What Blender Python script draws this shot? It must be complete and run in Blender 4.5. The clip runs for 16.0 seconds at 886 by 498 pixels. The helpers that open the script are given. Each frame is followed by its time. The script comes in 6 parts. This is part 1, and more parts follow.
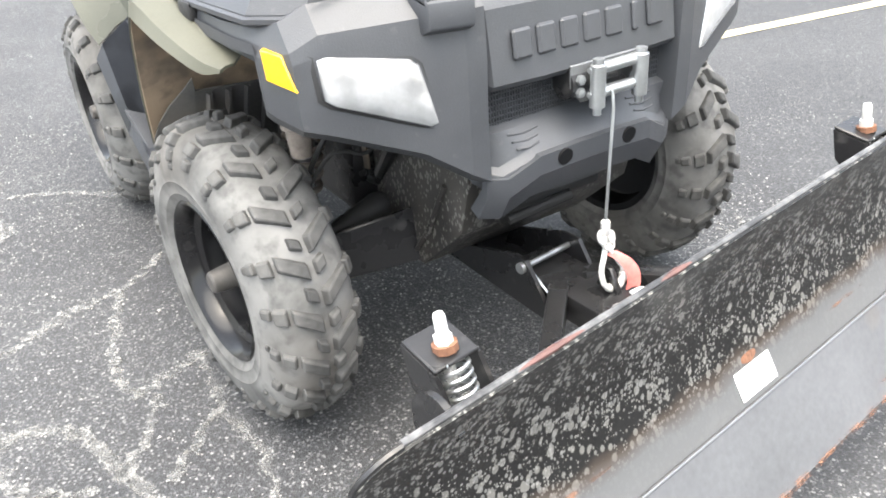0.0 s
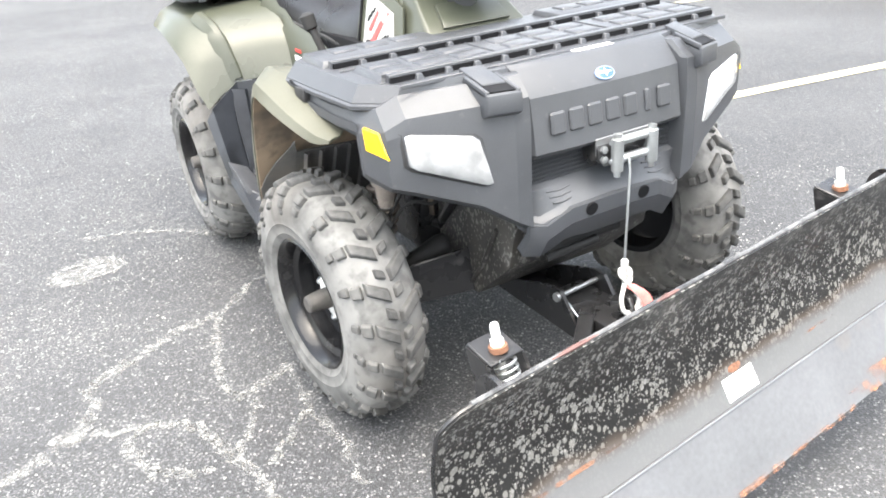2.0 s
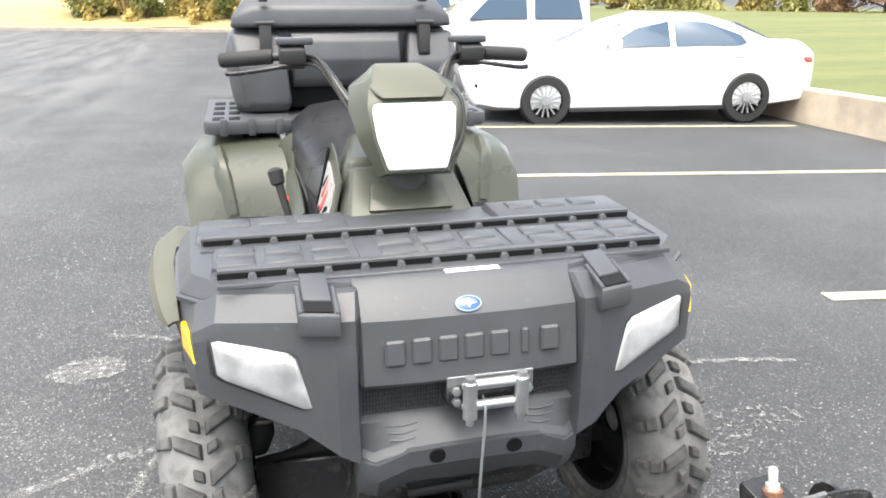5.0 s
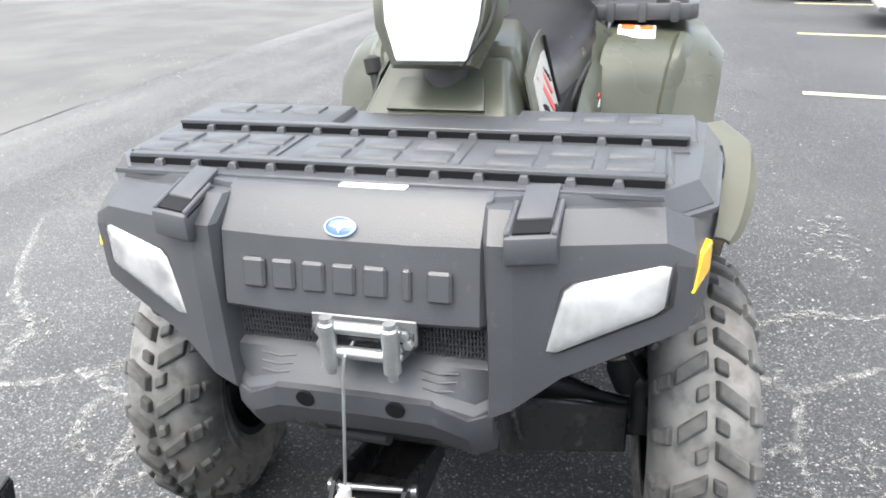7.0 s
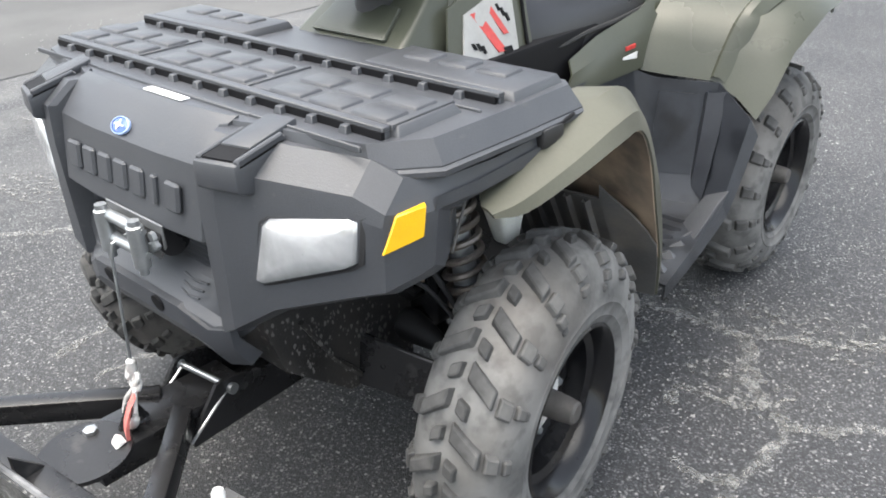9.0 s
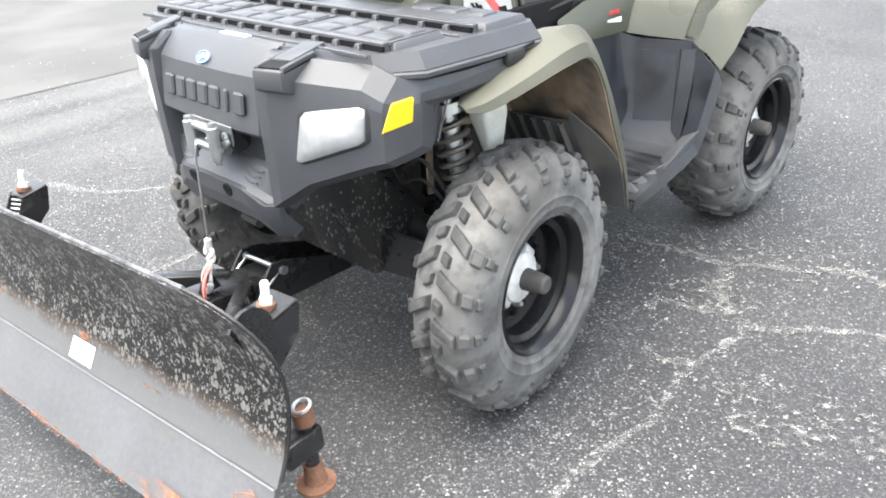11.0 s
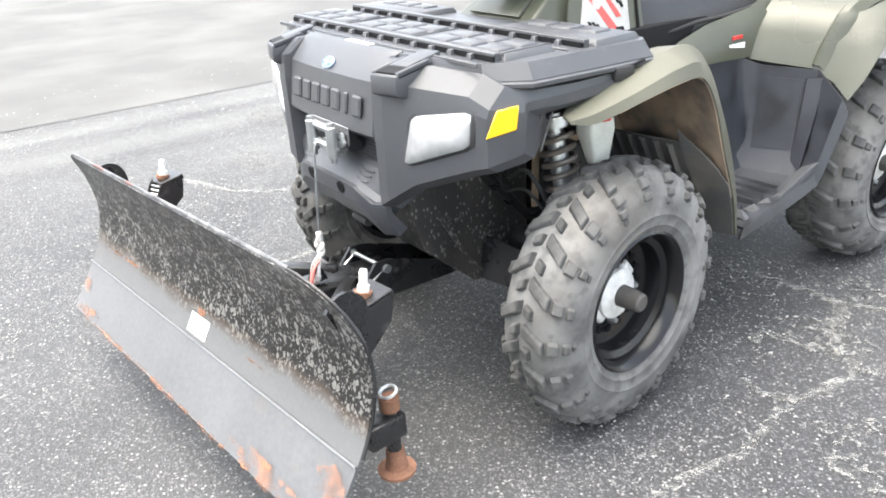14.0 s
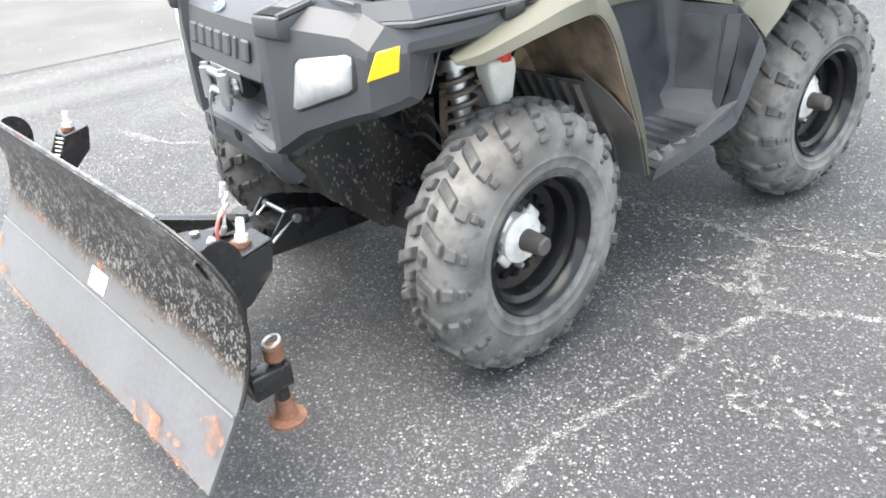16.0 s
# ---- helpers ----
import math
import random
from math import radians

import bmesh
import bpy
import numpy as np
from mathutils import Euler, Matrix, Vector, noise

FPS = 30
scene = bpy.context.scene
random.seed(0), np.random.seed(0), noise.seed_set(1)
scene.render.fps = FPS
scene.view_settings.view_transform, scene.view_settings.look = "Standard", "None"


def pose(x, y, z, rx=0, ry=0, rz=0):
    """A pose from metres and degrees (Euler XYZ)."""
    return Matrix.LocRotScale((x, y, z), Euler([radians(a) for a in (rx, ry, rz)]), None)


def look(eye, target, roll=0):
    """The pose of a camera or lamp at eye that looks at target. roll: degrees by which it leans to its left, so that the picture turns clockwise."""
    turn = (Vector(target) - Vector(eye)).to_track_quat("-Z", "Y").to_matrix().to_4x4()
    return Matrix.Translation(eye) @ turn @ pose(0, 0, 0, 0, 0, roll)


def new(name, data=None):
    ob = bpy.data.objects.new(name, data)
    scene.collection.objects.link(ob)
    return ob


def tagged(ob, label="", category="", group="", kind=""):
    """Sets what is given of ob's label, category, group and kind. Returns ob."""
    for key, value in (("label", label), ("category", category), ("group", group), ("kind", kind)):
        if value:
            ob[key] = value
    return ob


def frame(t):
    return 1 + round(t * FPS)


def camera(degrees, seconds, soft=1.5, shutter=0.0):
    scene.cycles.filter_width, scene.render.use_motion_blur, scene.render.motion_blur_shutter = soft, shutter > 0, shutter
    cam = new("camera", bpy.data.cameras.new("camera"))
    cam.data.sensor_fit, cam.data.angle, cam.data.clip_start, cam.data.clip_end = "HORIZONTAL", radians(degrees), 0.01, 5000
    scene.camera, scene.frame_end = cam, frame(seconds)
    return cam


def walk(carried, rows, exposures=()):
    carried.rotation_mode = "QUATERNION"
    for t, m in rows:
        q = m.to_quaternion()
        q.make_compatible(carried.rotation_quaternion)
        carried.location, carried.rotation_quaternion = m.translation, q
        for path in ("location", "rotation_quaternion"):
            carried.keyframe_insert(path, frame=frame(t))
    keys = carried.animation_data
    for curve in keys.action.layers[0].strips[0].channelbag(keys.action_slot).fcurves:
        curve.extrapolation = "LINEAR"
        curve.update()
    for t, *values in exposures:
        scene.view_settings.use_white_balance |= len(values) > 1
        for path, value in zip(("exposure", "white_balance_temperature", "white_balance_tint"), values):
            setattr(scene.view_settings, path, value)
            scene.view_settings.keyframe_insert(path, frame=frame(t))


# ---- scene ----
cam = camera(59.4, 16.0, 1.8)
PATH = [
    (0, (-0.845, -1.297, 1.051), (0.056, 0.193, 0.065), -4.3),
    (0.5, (-0.857, -1.312, 1.055), (-0.02, 0.162, -0.007), -4.5),
    (1, (-0.975, -1.431, 1.142), (-0.052, 0.022, 0.124), -3.7),
    (1.5, (-0.988, -1.446, 1.154), (-0.081, 0.031, 0.155), -4.3),
    (2, (-1.028, -1.555, 1.208), (-0.187, 0.028, 0.321), -4.9),
    (2.5, (-1.054, -1.625, 1.286), (-0.260, 0.035, 0.503), -5.5),
    (3, (-1.017, -1.651, 1.342), (-0.214, 0.086, 0.761), -3.7),
    (3.5, (-0.951, -1.693, 1.335), (-0.201, 0.077, 0.786), -3.3),
    (4, (-0.815, -1.679, 1.318), (-0.142, 0.105, 0.715), -3.4),
    (4.2, (-0.729, -1.656, 1.32), (-0.049, 0.131, 0.734), -3.1),
    (6.3, (0.150, -1.350, 1.252), (-0.012, 0.472, 0.436), 0.2),
    (6.5, (0.199, -1.314, 1.237), (-0.040, 0.488, 0.404), -1.5),
    (7, (0.407, -1.276, 1.216), (-0.113, 0.471, 0.393), -2.7),
    (7.5, (0.631, -1.257, 1.226), (-0.079, 0.386, 0.333), -3.7),
    (8, (0.764, -1.156, 1.208), (0.005, 0.479, 0.342), -2.9),
    (8.5, (0.897, -0.994, 1.236), (-0.003, 0.58, 0.392), -2.3),
    (9, (1.072, -0.906, 1.197), (-0.068, 0.426, 0.234), -1.4),
    (9.5, (1.228, -0.926, 1.185), (0.04, 0.369, 0.229), -1.4),
    (10, (1.339, -1.069, 1.17), (0.145, 0.233, 0.233), -3.3),
    (10.2, (1.372, -1.129, 1.173), (0.173, 0.163, 0.227), -3.5),
    (12.5, (1.554, -1.163, 1.143), (0.078, -0.106, 0.302), -3.3),
    (13, (1.552, -1.169, 1.146), (0.068, -0.134, 0.293), -3.1),
    (13.5, (1.55, -1.165, 1.141), (0.059, -0.135, 0.294), -3.4),
    (14, (1.547, -1.162, 1.144), (0.049, -0.138, 0.304), -3.4),
    (14.5, (1.547, -1.158, 1.141), (0.05, -0.15, 0.279), -3.9),
    (15, (1.551, -1.155, 1.141), (0.045, -0.159, 0.281), -4.3),
    (15.5, (1.592, -1.124, 1.126), (0.113, -0.134, 0.214), -3.8),
    (16, (1.643, -1.005, 1.117), (0.207, 0.007, 0.16), -4.3),
]
walk(cam, [(t, look(eye, target, roll)) for t, eye, target, roll in PATH], [(t, e, k, 8) for t, e, k in ((0, 2.54, 7000), (1, 2.77, 7000), (2, 2.79, 7000), (3, 2.47, 7200), (4, 2.12, 7150), (6.5, 2.22, 6850), (8, 2.35, 6850), (8.5, 2.37, 6850), (9, 1.93, 6850), (9.5, 2.2, 6850), (10, 2.38, 6850), (12.5, 2.62, 7000), (16, 2.6, 6900))])

# ---- light ----
world = bpy.data.worlds.new("sky")
scene.world = world
world.use_nodes = True
wn, wl = world.node_tree.nodes, world.node_tree.links
wn.clear()
sky = wn.new("ShaderNodeTexSky")
sky.sky_type, sky.sun_disc = "NISHITA", False
sky.sun_elevation, sky.sun_rotation = radians(75), radians(212)
sky.air_density, sky.dust_density, sky.ozone_density = 1.0, 3.0, 0.8
wb = wn.new("ShaderNodeBackground")
wb.inputs["Strength"].default_value = 0.15
wo = wn.new("ShaderNodeOutputWorld")
pale = wn.new("ShaderNodeHueSaturation")
pale.inputs["Saturation"].default_value = 0.55
wl.new(sky.outputs[0], pale.inputs["Color"])
wl.new(pale.outputs[0], wb.inputs[0])
wl.new(wb.outputs[0], wo.inputs[0])

sun = new("sun", bpy.data.lights.new("sun", "SUN"))
sun.data.energy, sun.data.angle, sun.data.color = 1.1, radians(80), (1.0, 0.99, 0.97)
sun.matrix_world = look((-2, -3.2, 14), (0, 0, 0))


# ---- materials ----
def material(name, base, rough=0.5, metal=0.0, var=0.12, scale=12.0, fine=160.0, bump=0.1, coat=0.0, spec=0.5):
    """A surface with two scales of variation in tone, gloss and relief."""
    m = bpy.data.materials.new(name)
    m.use_nodes = True
    n, l = m.node_tree.nodes, m.node_tree.links
    b = n["Principled BSDF"]
    b.inputs["Metallic"].default_value = metal
    b.inputs["Coat Weight"].default_value = coat
    b.inputs["Specular IOR Level"].default_value = spec
    co = n.new("ShaderNodeTexCoord")
    big, small = n.new("ShaderNodeTexNoise"), n.new("ShaderNodeTexNoise")
    big.inputs["Scale"].default_value, big.inputs["Detail"].default_value = scale, 5
    small.inputs["Scale"].default_value, small.inputs["Detail"].default_value = fine, 3
    l.new(co.outputs["Object"], big.inputs["Vector"])
    l.new(co.outputs["Object"], small.inputs["Vector"])
    add = n.new("ShaderNodeMath")
    add.operation = "MULTIPLY_ADD"
    add.inputs[1].default_value = 0.45
    l.new(small.outputs["Fac"], add.inputs[0])
    l.new(big.outputs["Fac"], add.inputs[2])
    ramp = n.new("ShaderNodeValToRGB")
    ramp.color_ramp.elements[0].position, ramp.color_ramp.elements[1].position = 0.45, 1.0
    ramp.color_ramp.elements[0].color = (*[c * (1 - var) for c in base], 1)
    ramp.color_ramp.elements[1].color = (*[min(1, c * (1 + var)) for c in base], 1)
    l.new(add.outputs[0], ramp.inputs[0])
    l.new(ramp.outputs[0], b.inputs["Base Color"])
    rr = n.new("ShaderNodeMapRange")
    rr.inputs["To Min"].default_value, rr.inputs["To Max"].default_value = max(0.02, rough - 0.1), min(1, rough + 0.1)
    l.new(big.outputs["Fac"], rr.inputs["Value"])
    l.new(rr.outputs[0], b.inputs["Roughness"])
    if bump:
        bp = n.new("ShaderNodeBump")
        bp.inputs["Strength"].default_value, bp.inputs["Distance"].default_value = bump, 0.002
        l.new(small.outputs["Fac"], bp.inputs["Height"])
        l.new(bp.outputs[0], b.inputs["Normal"])
    return m


def overlay(m, colour, scale, low, high, amount=1.0, detail=6, rough=None, seed=0.0, stretch=(1, 1, 1), kind="noise"):
    """Patches of another colour (dirt, rust, dust, mud splashes) over a material, where a noise lies between low and high."""
    n, l = m.node_tree.nodes, m.node_tree.links
    b = n["Principled BSDF"]
    old = b.inputs["Base Color"].links[0].from_socket
    co, mp = n.new("ShaderNodeTexCoord"), n.new("ShaderNodeMapping")
    mp.inputs["Location"].default_value = (seed, seed * 1.7, seed * 0.3)
    mp.inputs["Scale"].default_value = stretch
    l.new(co.outputs["Object"], mp.inputs[0])
    if kind == "noise":
        t = n.new("ShaderNodeTexNoise")
        t.inputs["Detail"].default_value = detail
        out = t.outputs["Fac"]
    else:
        t = n.new("ShaderNodeTexVoronoi")
        out = t.outputs["Distance"]
    t.inputs["Scale"].default_value = scale
    l.new(mp.outputs[0], t.inputs["Vector"])
    r = n.new("ShaderNodeMapRange")
    r.inputs["From Min"].default_value, r.inputs["From Max"].default_value = low, high
    r.inputs["To Max"].default_value = amount
    l.new(out, r.inputs["Value"])
    mix = n.new("ShaderNodeMix")
    mix.data_type = "RGBA"
    l.new(r.outputs[0], mix.inputs[0])
    l.new(old, mix.inputs[6])
    mix.inputs[7].default_value = (*colour, 1)
    l.new(mix.outputs[2], b.inputs["Base Color"])
    if rough is not None:
        oldr = b.inputs["Roughness"].links[0].from_socket
        mr = n.new("ShaderNodeMix")
        l.new(r.outputs[0], mr.inputs[0])
        l.new(oldr, mr.inputs[2])
        mr.inputs[3].default_value = rough
        l.new(mr.outputs[0], b.inputs["Roughness"])
    return m


def asphalt_material():
    m = bpy.data.materials.new("asphalt")
    m.use_nodes = True
    n, l = m.node_tree.nodes, m.node_tree.links
    b = n["Principled BSDF"]
    co = n.new("ShaderNodeTexCoord")

    def tex(kind, scale, detail=4):
        t = n.new("ShaderNodeTex" + kind)
        t.inputs["Scale"].default_value = scale
        if kind == "Noise":
            t.inputs["Detail"].default_value = detail
        l.new(co.outputs["Object"], t.inputs["Vector"])
        return t

    def ramp(src, stops):
        r = n.new("ShaderNodeValToRGB")
        e = r.color_ramp.elements
        while len(e) < len(stops):
            e.new(0.5)
        for k, (p, v) in enumerate(stops):
            e[k].position, e[k].color = p, (v, v, v, 1) if isinstance(v, float) else (*v, 1)
        l.new(src, r.inputs[0])
        return r.outputs[0]

    def blend(fac, a, c):
        x = n.new("ShaderNodeMix")
        x.data_type = "RGBA"
        l.new(fac, x.inputs[0])
        for s, v in ((6, a), (7, c)):
            if isinstance(v, tuple):
                x.inputs[s].default_value = (*v, 1)
            else:
                l.new(v, x.inputs[s])
        return x.outputs[2]

    grain, chips, crumbs, patch, wide = tex("Voronoi", 270), tex("Voronoi", 125), tex("Voronoi", 235), tex("Noise", 2.2, 8), tex("Noise", 0.55, 6)

    def split(t):
        sep = n.new("ShaderNodeSeparateColor")
        l.new(t.outputs["Color"], sep.inputs[0])
        return sep.outputs

    def math_node(op, a, c):
        x = n.new("ShaderNodeMath")
        x.operation = op
        for k, v in enumerate((a, c)):
            if isinstance(v, float):
                x.inputs[k].default_value = v
            else:
                l.new(v, x.inputs[k])
        return x.outputs[0]

    tone = ramp(split(grain)[0], [(0.0, (0.012, 0.0125, 0.014)), (0.55, (0.025, 0.026, 0.029)), (0.80, (0.042, 0.044, 0.048)), (1.0, (0.078, 0.079, 0.082))])
    dust = ramp(wide.outputs["Fac"], [(0.42, 0.0), (0.75, 0.15)])
    tone = blend(dust, tone, (0.20, 0.202, 0.204))
    # pale chippings that lie bare where the binder has worn away, in patches: coarse ones and crumbs
    worn = ramp(patch.outputs["Fac"], [(0.34, 0.055), (0.68, 0.15)])
    sx, sealed = n.new("ShaderNodeSeparateXYZ"), n.new("ShaderNodeMapRange")
    l.new(co.outputs["Object"], sx.inputs[0])
    sealed.inputs["From Min"].default_value, sealed.inputs["From Max"].default_value = 0.65, 1.25
    sealed.inputs["To Min"].default_value, sealed.inputs["To Max"].default_value = 1.0, 0.35
    l.new(sx.outputs["X"], sealed.inputs["Value"])
    worn = math_node("MULTIPLY", worn, sealed.outputs[0])
    tone = blend(math_node("LESS_THAN", split(crumbs)[1], worn), tone, (0.135, 0.136, 0.136))
    some = math_node("MULTIPLY", worn, 0.62)
    near = math_node("LESS_THAN", chips.outputs["Distance"], 0.42)
    tone = blend(math_node("MULTIPLY", math_node("LESS_THAN", split(chips)[1], some), near), tone, (0.235, 0.236, 0.232))
    # the lane beside the machine: pale dust in streaks along the way that wheels take; the ramp in x paints in the
    # sheen at grazing view
    lane = n.new("ShaderNodeMapRange")
    mp, streak = n.new("ShaderNodeMapping"), n.new("ShaderNodeTexNoise")
    mp.inputs["Rotation"].default_value, mp.inputs["Scale"].default_value = (0, 0, 0.35), (1.5, 0.16, 1)
    l.new(co.outputs["Object"], mp.inputs[0])
    l.new(mp.outputs[0], streak.inputs["Vector"])
    streak.inputs["Scale"].default_value, streak.inputs["Detail"].default_value = 1.6, 7
    lane.inputs["From Min"].default_value, lane.inputs["From Max"].default_value = -1.3, -3.5
    lane.inputs["To Min"].default_value, lane.inputs["To Max"].default_value = 0.0, 0.65
    l.new(sx.outputs["X"], lane.inputs["Value"])
    stripes = ramp(streak.outputs["Fac"], [(0.36, 0.0), (0.68, 0.9)])
    tone = blend(math_node("MULTIPLY", lane.outputs[0], stripes), tone, (0.165, 0.164, 0.158))
    l.new(tone, b.inputs["Base Color"])
    b.inputs["Roughness"].default_value = 0.72
    b.inputs["Specular IOR Level"].default_value = 0.6
    bp = n.new("ShaderNodeBump")
    bp.inputs["Strength"].default_value, bp.inputs["Distance"].default_value = 0.55, 0.004
    l.new(grain.outputs["Distance"], bp.inputs["Height"])
    l.new(bp.outputs[0], b.inputs["Normal"])
    return m


def crack_material():
    """Pale mineral crust along a crack, broken up into crumbs."""
    m = material("crack crust", (0.27, 0.27, 0.262), 0.95, var=0.3, scale=30, bump=0.3)
    n, l = m.node_tree.nodes, m.node_tree.links
    b, out = n["Principled BSDF"], n["Material Output"]
    co, t, r = n.new("ShaderNodeTexCoord"), n.new("ShaderNodeTexNoise"), n.new("ShaderNodeMapRange")
    t.inputs["Scale"].default_value, t.inputs["Detail"].default_value = 48, 7
    l.new(co.outputs["Object"], t.inputs["Vector"])
    r.inputs["From Min"].default_value, r.inputs["From Max"].default_value = 0.36, 0.72
    r.inputs["To Max"].default_value = 0.8
    l.new(t.outputs["Fac"], r.inputs["Value"])
    l.new(r.outputs[0], b.inputs["Alpha"])
    return m


def splashes(m, colour, scale, size, amount, stretch):
    """Dried mud drops: round spots of many sizes, gathered in clusters."""
    n, l = m.node_tree.nodes, m.node_tree.links
    b = n["Principled BSDF"]
    old = b.inputs["Base Color"].links[0].from_socket
    co, mp, v, t, sep = (n.new("ShaderNode" + k) for k in ("TexCoord", "Mapping", "TexVoronoi", "TexNoise", "SeparateColor"))
    mp.inputs["Scale"].default_value = stretch
    l.new(co.outputs["Object"], mp.inputs[0])
    l.new(mp.outputs[0], v.inputs["Vector"])
    l.new(mp.outputs[0], t.inputs["Vector"])
    v.inputs["Scale"].default_value = scale
    t.inputs["Scale"].default_value, t.inputs["Detail"].default_value = scale / 9, 4
    l.new(v.outputs["Color"], sep.inputs[0])
    k = n.new("ShaderNodeMath")
    k.operation = "MULTIPLY"
    l.new(sep.outputs[0], k.inputs[0])
    l.new(t.outputs["Fac"], k.inputs[1])
    d = n.new("ShaderNodeMath")
    d.operation = "MULTIPLY_ADD"
    d.inputs[1].default_value = -1.5
    l.new(k.outputs[0], d.inputs[0])
    l.new(v.outputs["Distance"], d.inputs[2])
    r = n.new("ShaderNodeMapRange")
    r.inputs["From Min"].default_value, r.inputs["From Max"].default_value = -0.28 + size, -0.40 + size
    r.inputs["To Max"].default_value = amount
    l.new(d.outputs[0], r.inputs["Value"])
    mix = n.new("ShaderNodeMix")
    mix.data_type = "RGBA"
    l.new(r.outputs[0], mix.inputs[0])
    l.new(old, mix.inputs[6])
    mix.inputs[7].default_value = (*colour, 1)
    l.new(mix.outputs[2], b.inputs["Base Color"])


def break_up(m, scale, low, high):
    """Lets a thin crust break up into crumbs."""
    n, l = m.node_tree.nodes, m.node_tree.links
    co, t, r = n.new("ShaderNodeTexCoord"), n.new("ShaderNodeTexNoise"), n.new("ShaderNodeMapRange")
    t.inputs["Scale"].default_value, t.inputs["Detail"].default_value = scale, 6
    l.new(co.outputs["Object"], t.inputs["Vector"])
    r.inputs["From Min"].default_value, r.inputs["From Max"].default_value = low, high
    l.new(t.outputs["Fac"], r.inputs["Value"])
    l.new(r.outputs[0], n["Principled BSDF"].inputs["Alpha"])
    return m


ASPHALT, CRACK = asphalt_material(), crack_material()
RUST_FILM = break_up(material("thin rust film", (0.34, 0.155, 0.085), 0.9, var=0.35, scale=25, bump=0.3), 34, 0.42, 0.82)
PALE_WORN = break_up(material("pale bare chippings", (0.19, 0.19, 0.184), 0.95, var=0.3, scale=30, bump=0.3), 42, 0.52, 0.70)
DECAL = material("pale decal", (0.34, 0.34, 0.33), 0.4, var=0.1, scale=30, bump=0.02)
RED_FADED = material("faded red decal", (0.50, 0.055, 0.05), 0.45, var=0.15, scale=40, bump=0.02)
ZINC_DULL = material("dull zinc plate", (0.22, 0.225, 0.23), 0.45, 0.6, var=0.2, scale=30, fine=300, bump=0.06)
# paler than the asphalt: its sheen at grazing view is put into the colour
PAVING = material("far paving paled for sheen", (0.078, 0.078, 0.077), 0.95, var=0.22, scale=1.4, fine=150, bump=0.5)
overlay(PAVING, (0.085, 0.085, 0.085), 120, 0.52, 0.66, 0.6)
overlay(PAVING, (0.14, 0.14, 0.136), 0.7, 0.45, 0.7, 0.5)
CHIP = material("pale stone chips", (0.33, 0.327, 0.315), 0.9, var=0.35, scale=60, bump=0.0)
PLASTIC = material("grey black plastic", (0.050, 0.053, 0.059), 0.42, var=0.16, scale=9, fine=420, bump=0.22)
PLASTIC_DARK = material("black plastic", (0.020, 0.020, 0.021), 0.55, var=0.2, scale=9, fine=300, bump=0.2)
overlay(PLASTIC, (0.074, 0.077, 0.083), 5, 0.50, 0.75, 0.45, rough=0.58)
overlay(PLASTIC, (0.10, 0.10, 0.10), 60, 0.66, 0.72, 0.35, rough=0.8, seed=6)
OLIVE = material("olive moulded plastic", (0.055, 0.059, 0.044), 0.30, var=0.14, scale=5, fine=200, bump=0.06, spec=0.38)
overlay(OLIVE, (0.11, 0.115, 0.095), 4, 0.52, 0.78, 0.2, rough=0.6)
OLIVE_DUSTY = material("sun-faded dusty olive plastic", (0.080, 0.080, 0.060), 0.5, var=0.12, scale=5, fine=200, bump=0.06, spec=0.4)
overlay(OLIVE_DUSTY, (0.150, 0.147, 0.120), 4, 0.45, 0.72, 0.35, rough=0.75, seed=2)
SPLASH = material("dark grey splash plastic", (0.085, 0.084, 0.082), 0.6, var=0.25, scale=8, fine=160, bump=0.2)
overlay(SPLASH, (0.20, 0.175, 0.145), 7, 0.50, 0.72, 0.5, rough=0.9, seed=5)
LINER = material("muddy liner plastic", (0.06, 0.058, 0.055), 0.7, var=0.25, scale=8, fine=90, bump=0.3)
overlay(LINER, (0.40, 0.30, 0.21), 5, 0.34, 0.56, 0.92, rough=0.95, seed=3)
overlay(LINER, (0.10, 0.085, 0.07), 16, 0.52, 0.66, 0.6, rough=0.95, seed=6)
SKID = material("splashed skid plate", (0.026, 0.025, 0.024), 0.42, var=0.2, scale=9, fine=200, bump=0.2)
overlay(SKID, (0.085, 0.078, 0.068), 9, 0.46, 0.70, 0.6, rough=0.9, seed=4, stretch=(1, 1, 0.4))
splashes(SKID, (0.24, 0.235, 0.22), 150, 0.15, 0.6, (1, 1, 0.6))
RUBBER = material("dusty tyre rubber", (0.085, 0.085, 0.083), 0.88, var=0.18, scale=10, fine=120, bump=0.35)
overlay(RUBBER, (0.245, 0.243, 0.235), 8, 0.35, 0.69, 0.70, rough=0.95, seed=5)
overlay(RUBBER, (0.045, 0.045, 0.045), 26, 0.50, 0.66, 0.6, seed=8)
overlay(RUBBER, (0.19, 0.165, 0.14), 3, 0.52, 0.70, 0.35, seed=3)
LUG_RUBBER = material("worn lug rubber", (0.056, 0.056, 0.055), 0.85, var=0.35, scale=14, fine=120, bump=0.4)
overlay(LUG_RUBBER, (0.17, 0.168, 0.162), 18, 0.44, 0.70, 0.5, rough=0.95, seed=5)
STEEL_BLACK = material("black painted steel", (0.018, 0.018, 0.019), 0.28, var=0.25, scale=14, fine=160, bump=0.08)
overlay(STEEL_BLACK, (0.14, 0.135, 0.13), 22, 0.62, 0.72, 0.35, rough=0.8)
RIM = material("black wheel paint", (0.009, 0.009, 0.010), 0.22, var=0.2, scale=12, fine=150, bump=0.05, spec=0.35)
overlay(RIM, (0.08, 0.078, 0.074), 12, 0.60, 0.80, 0.2, rough=0.7)
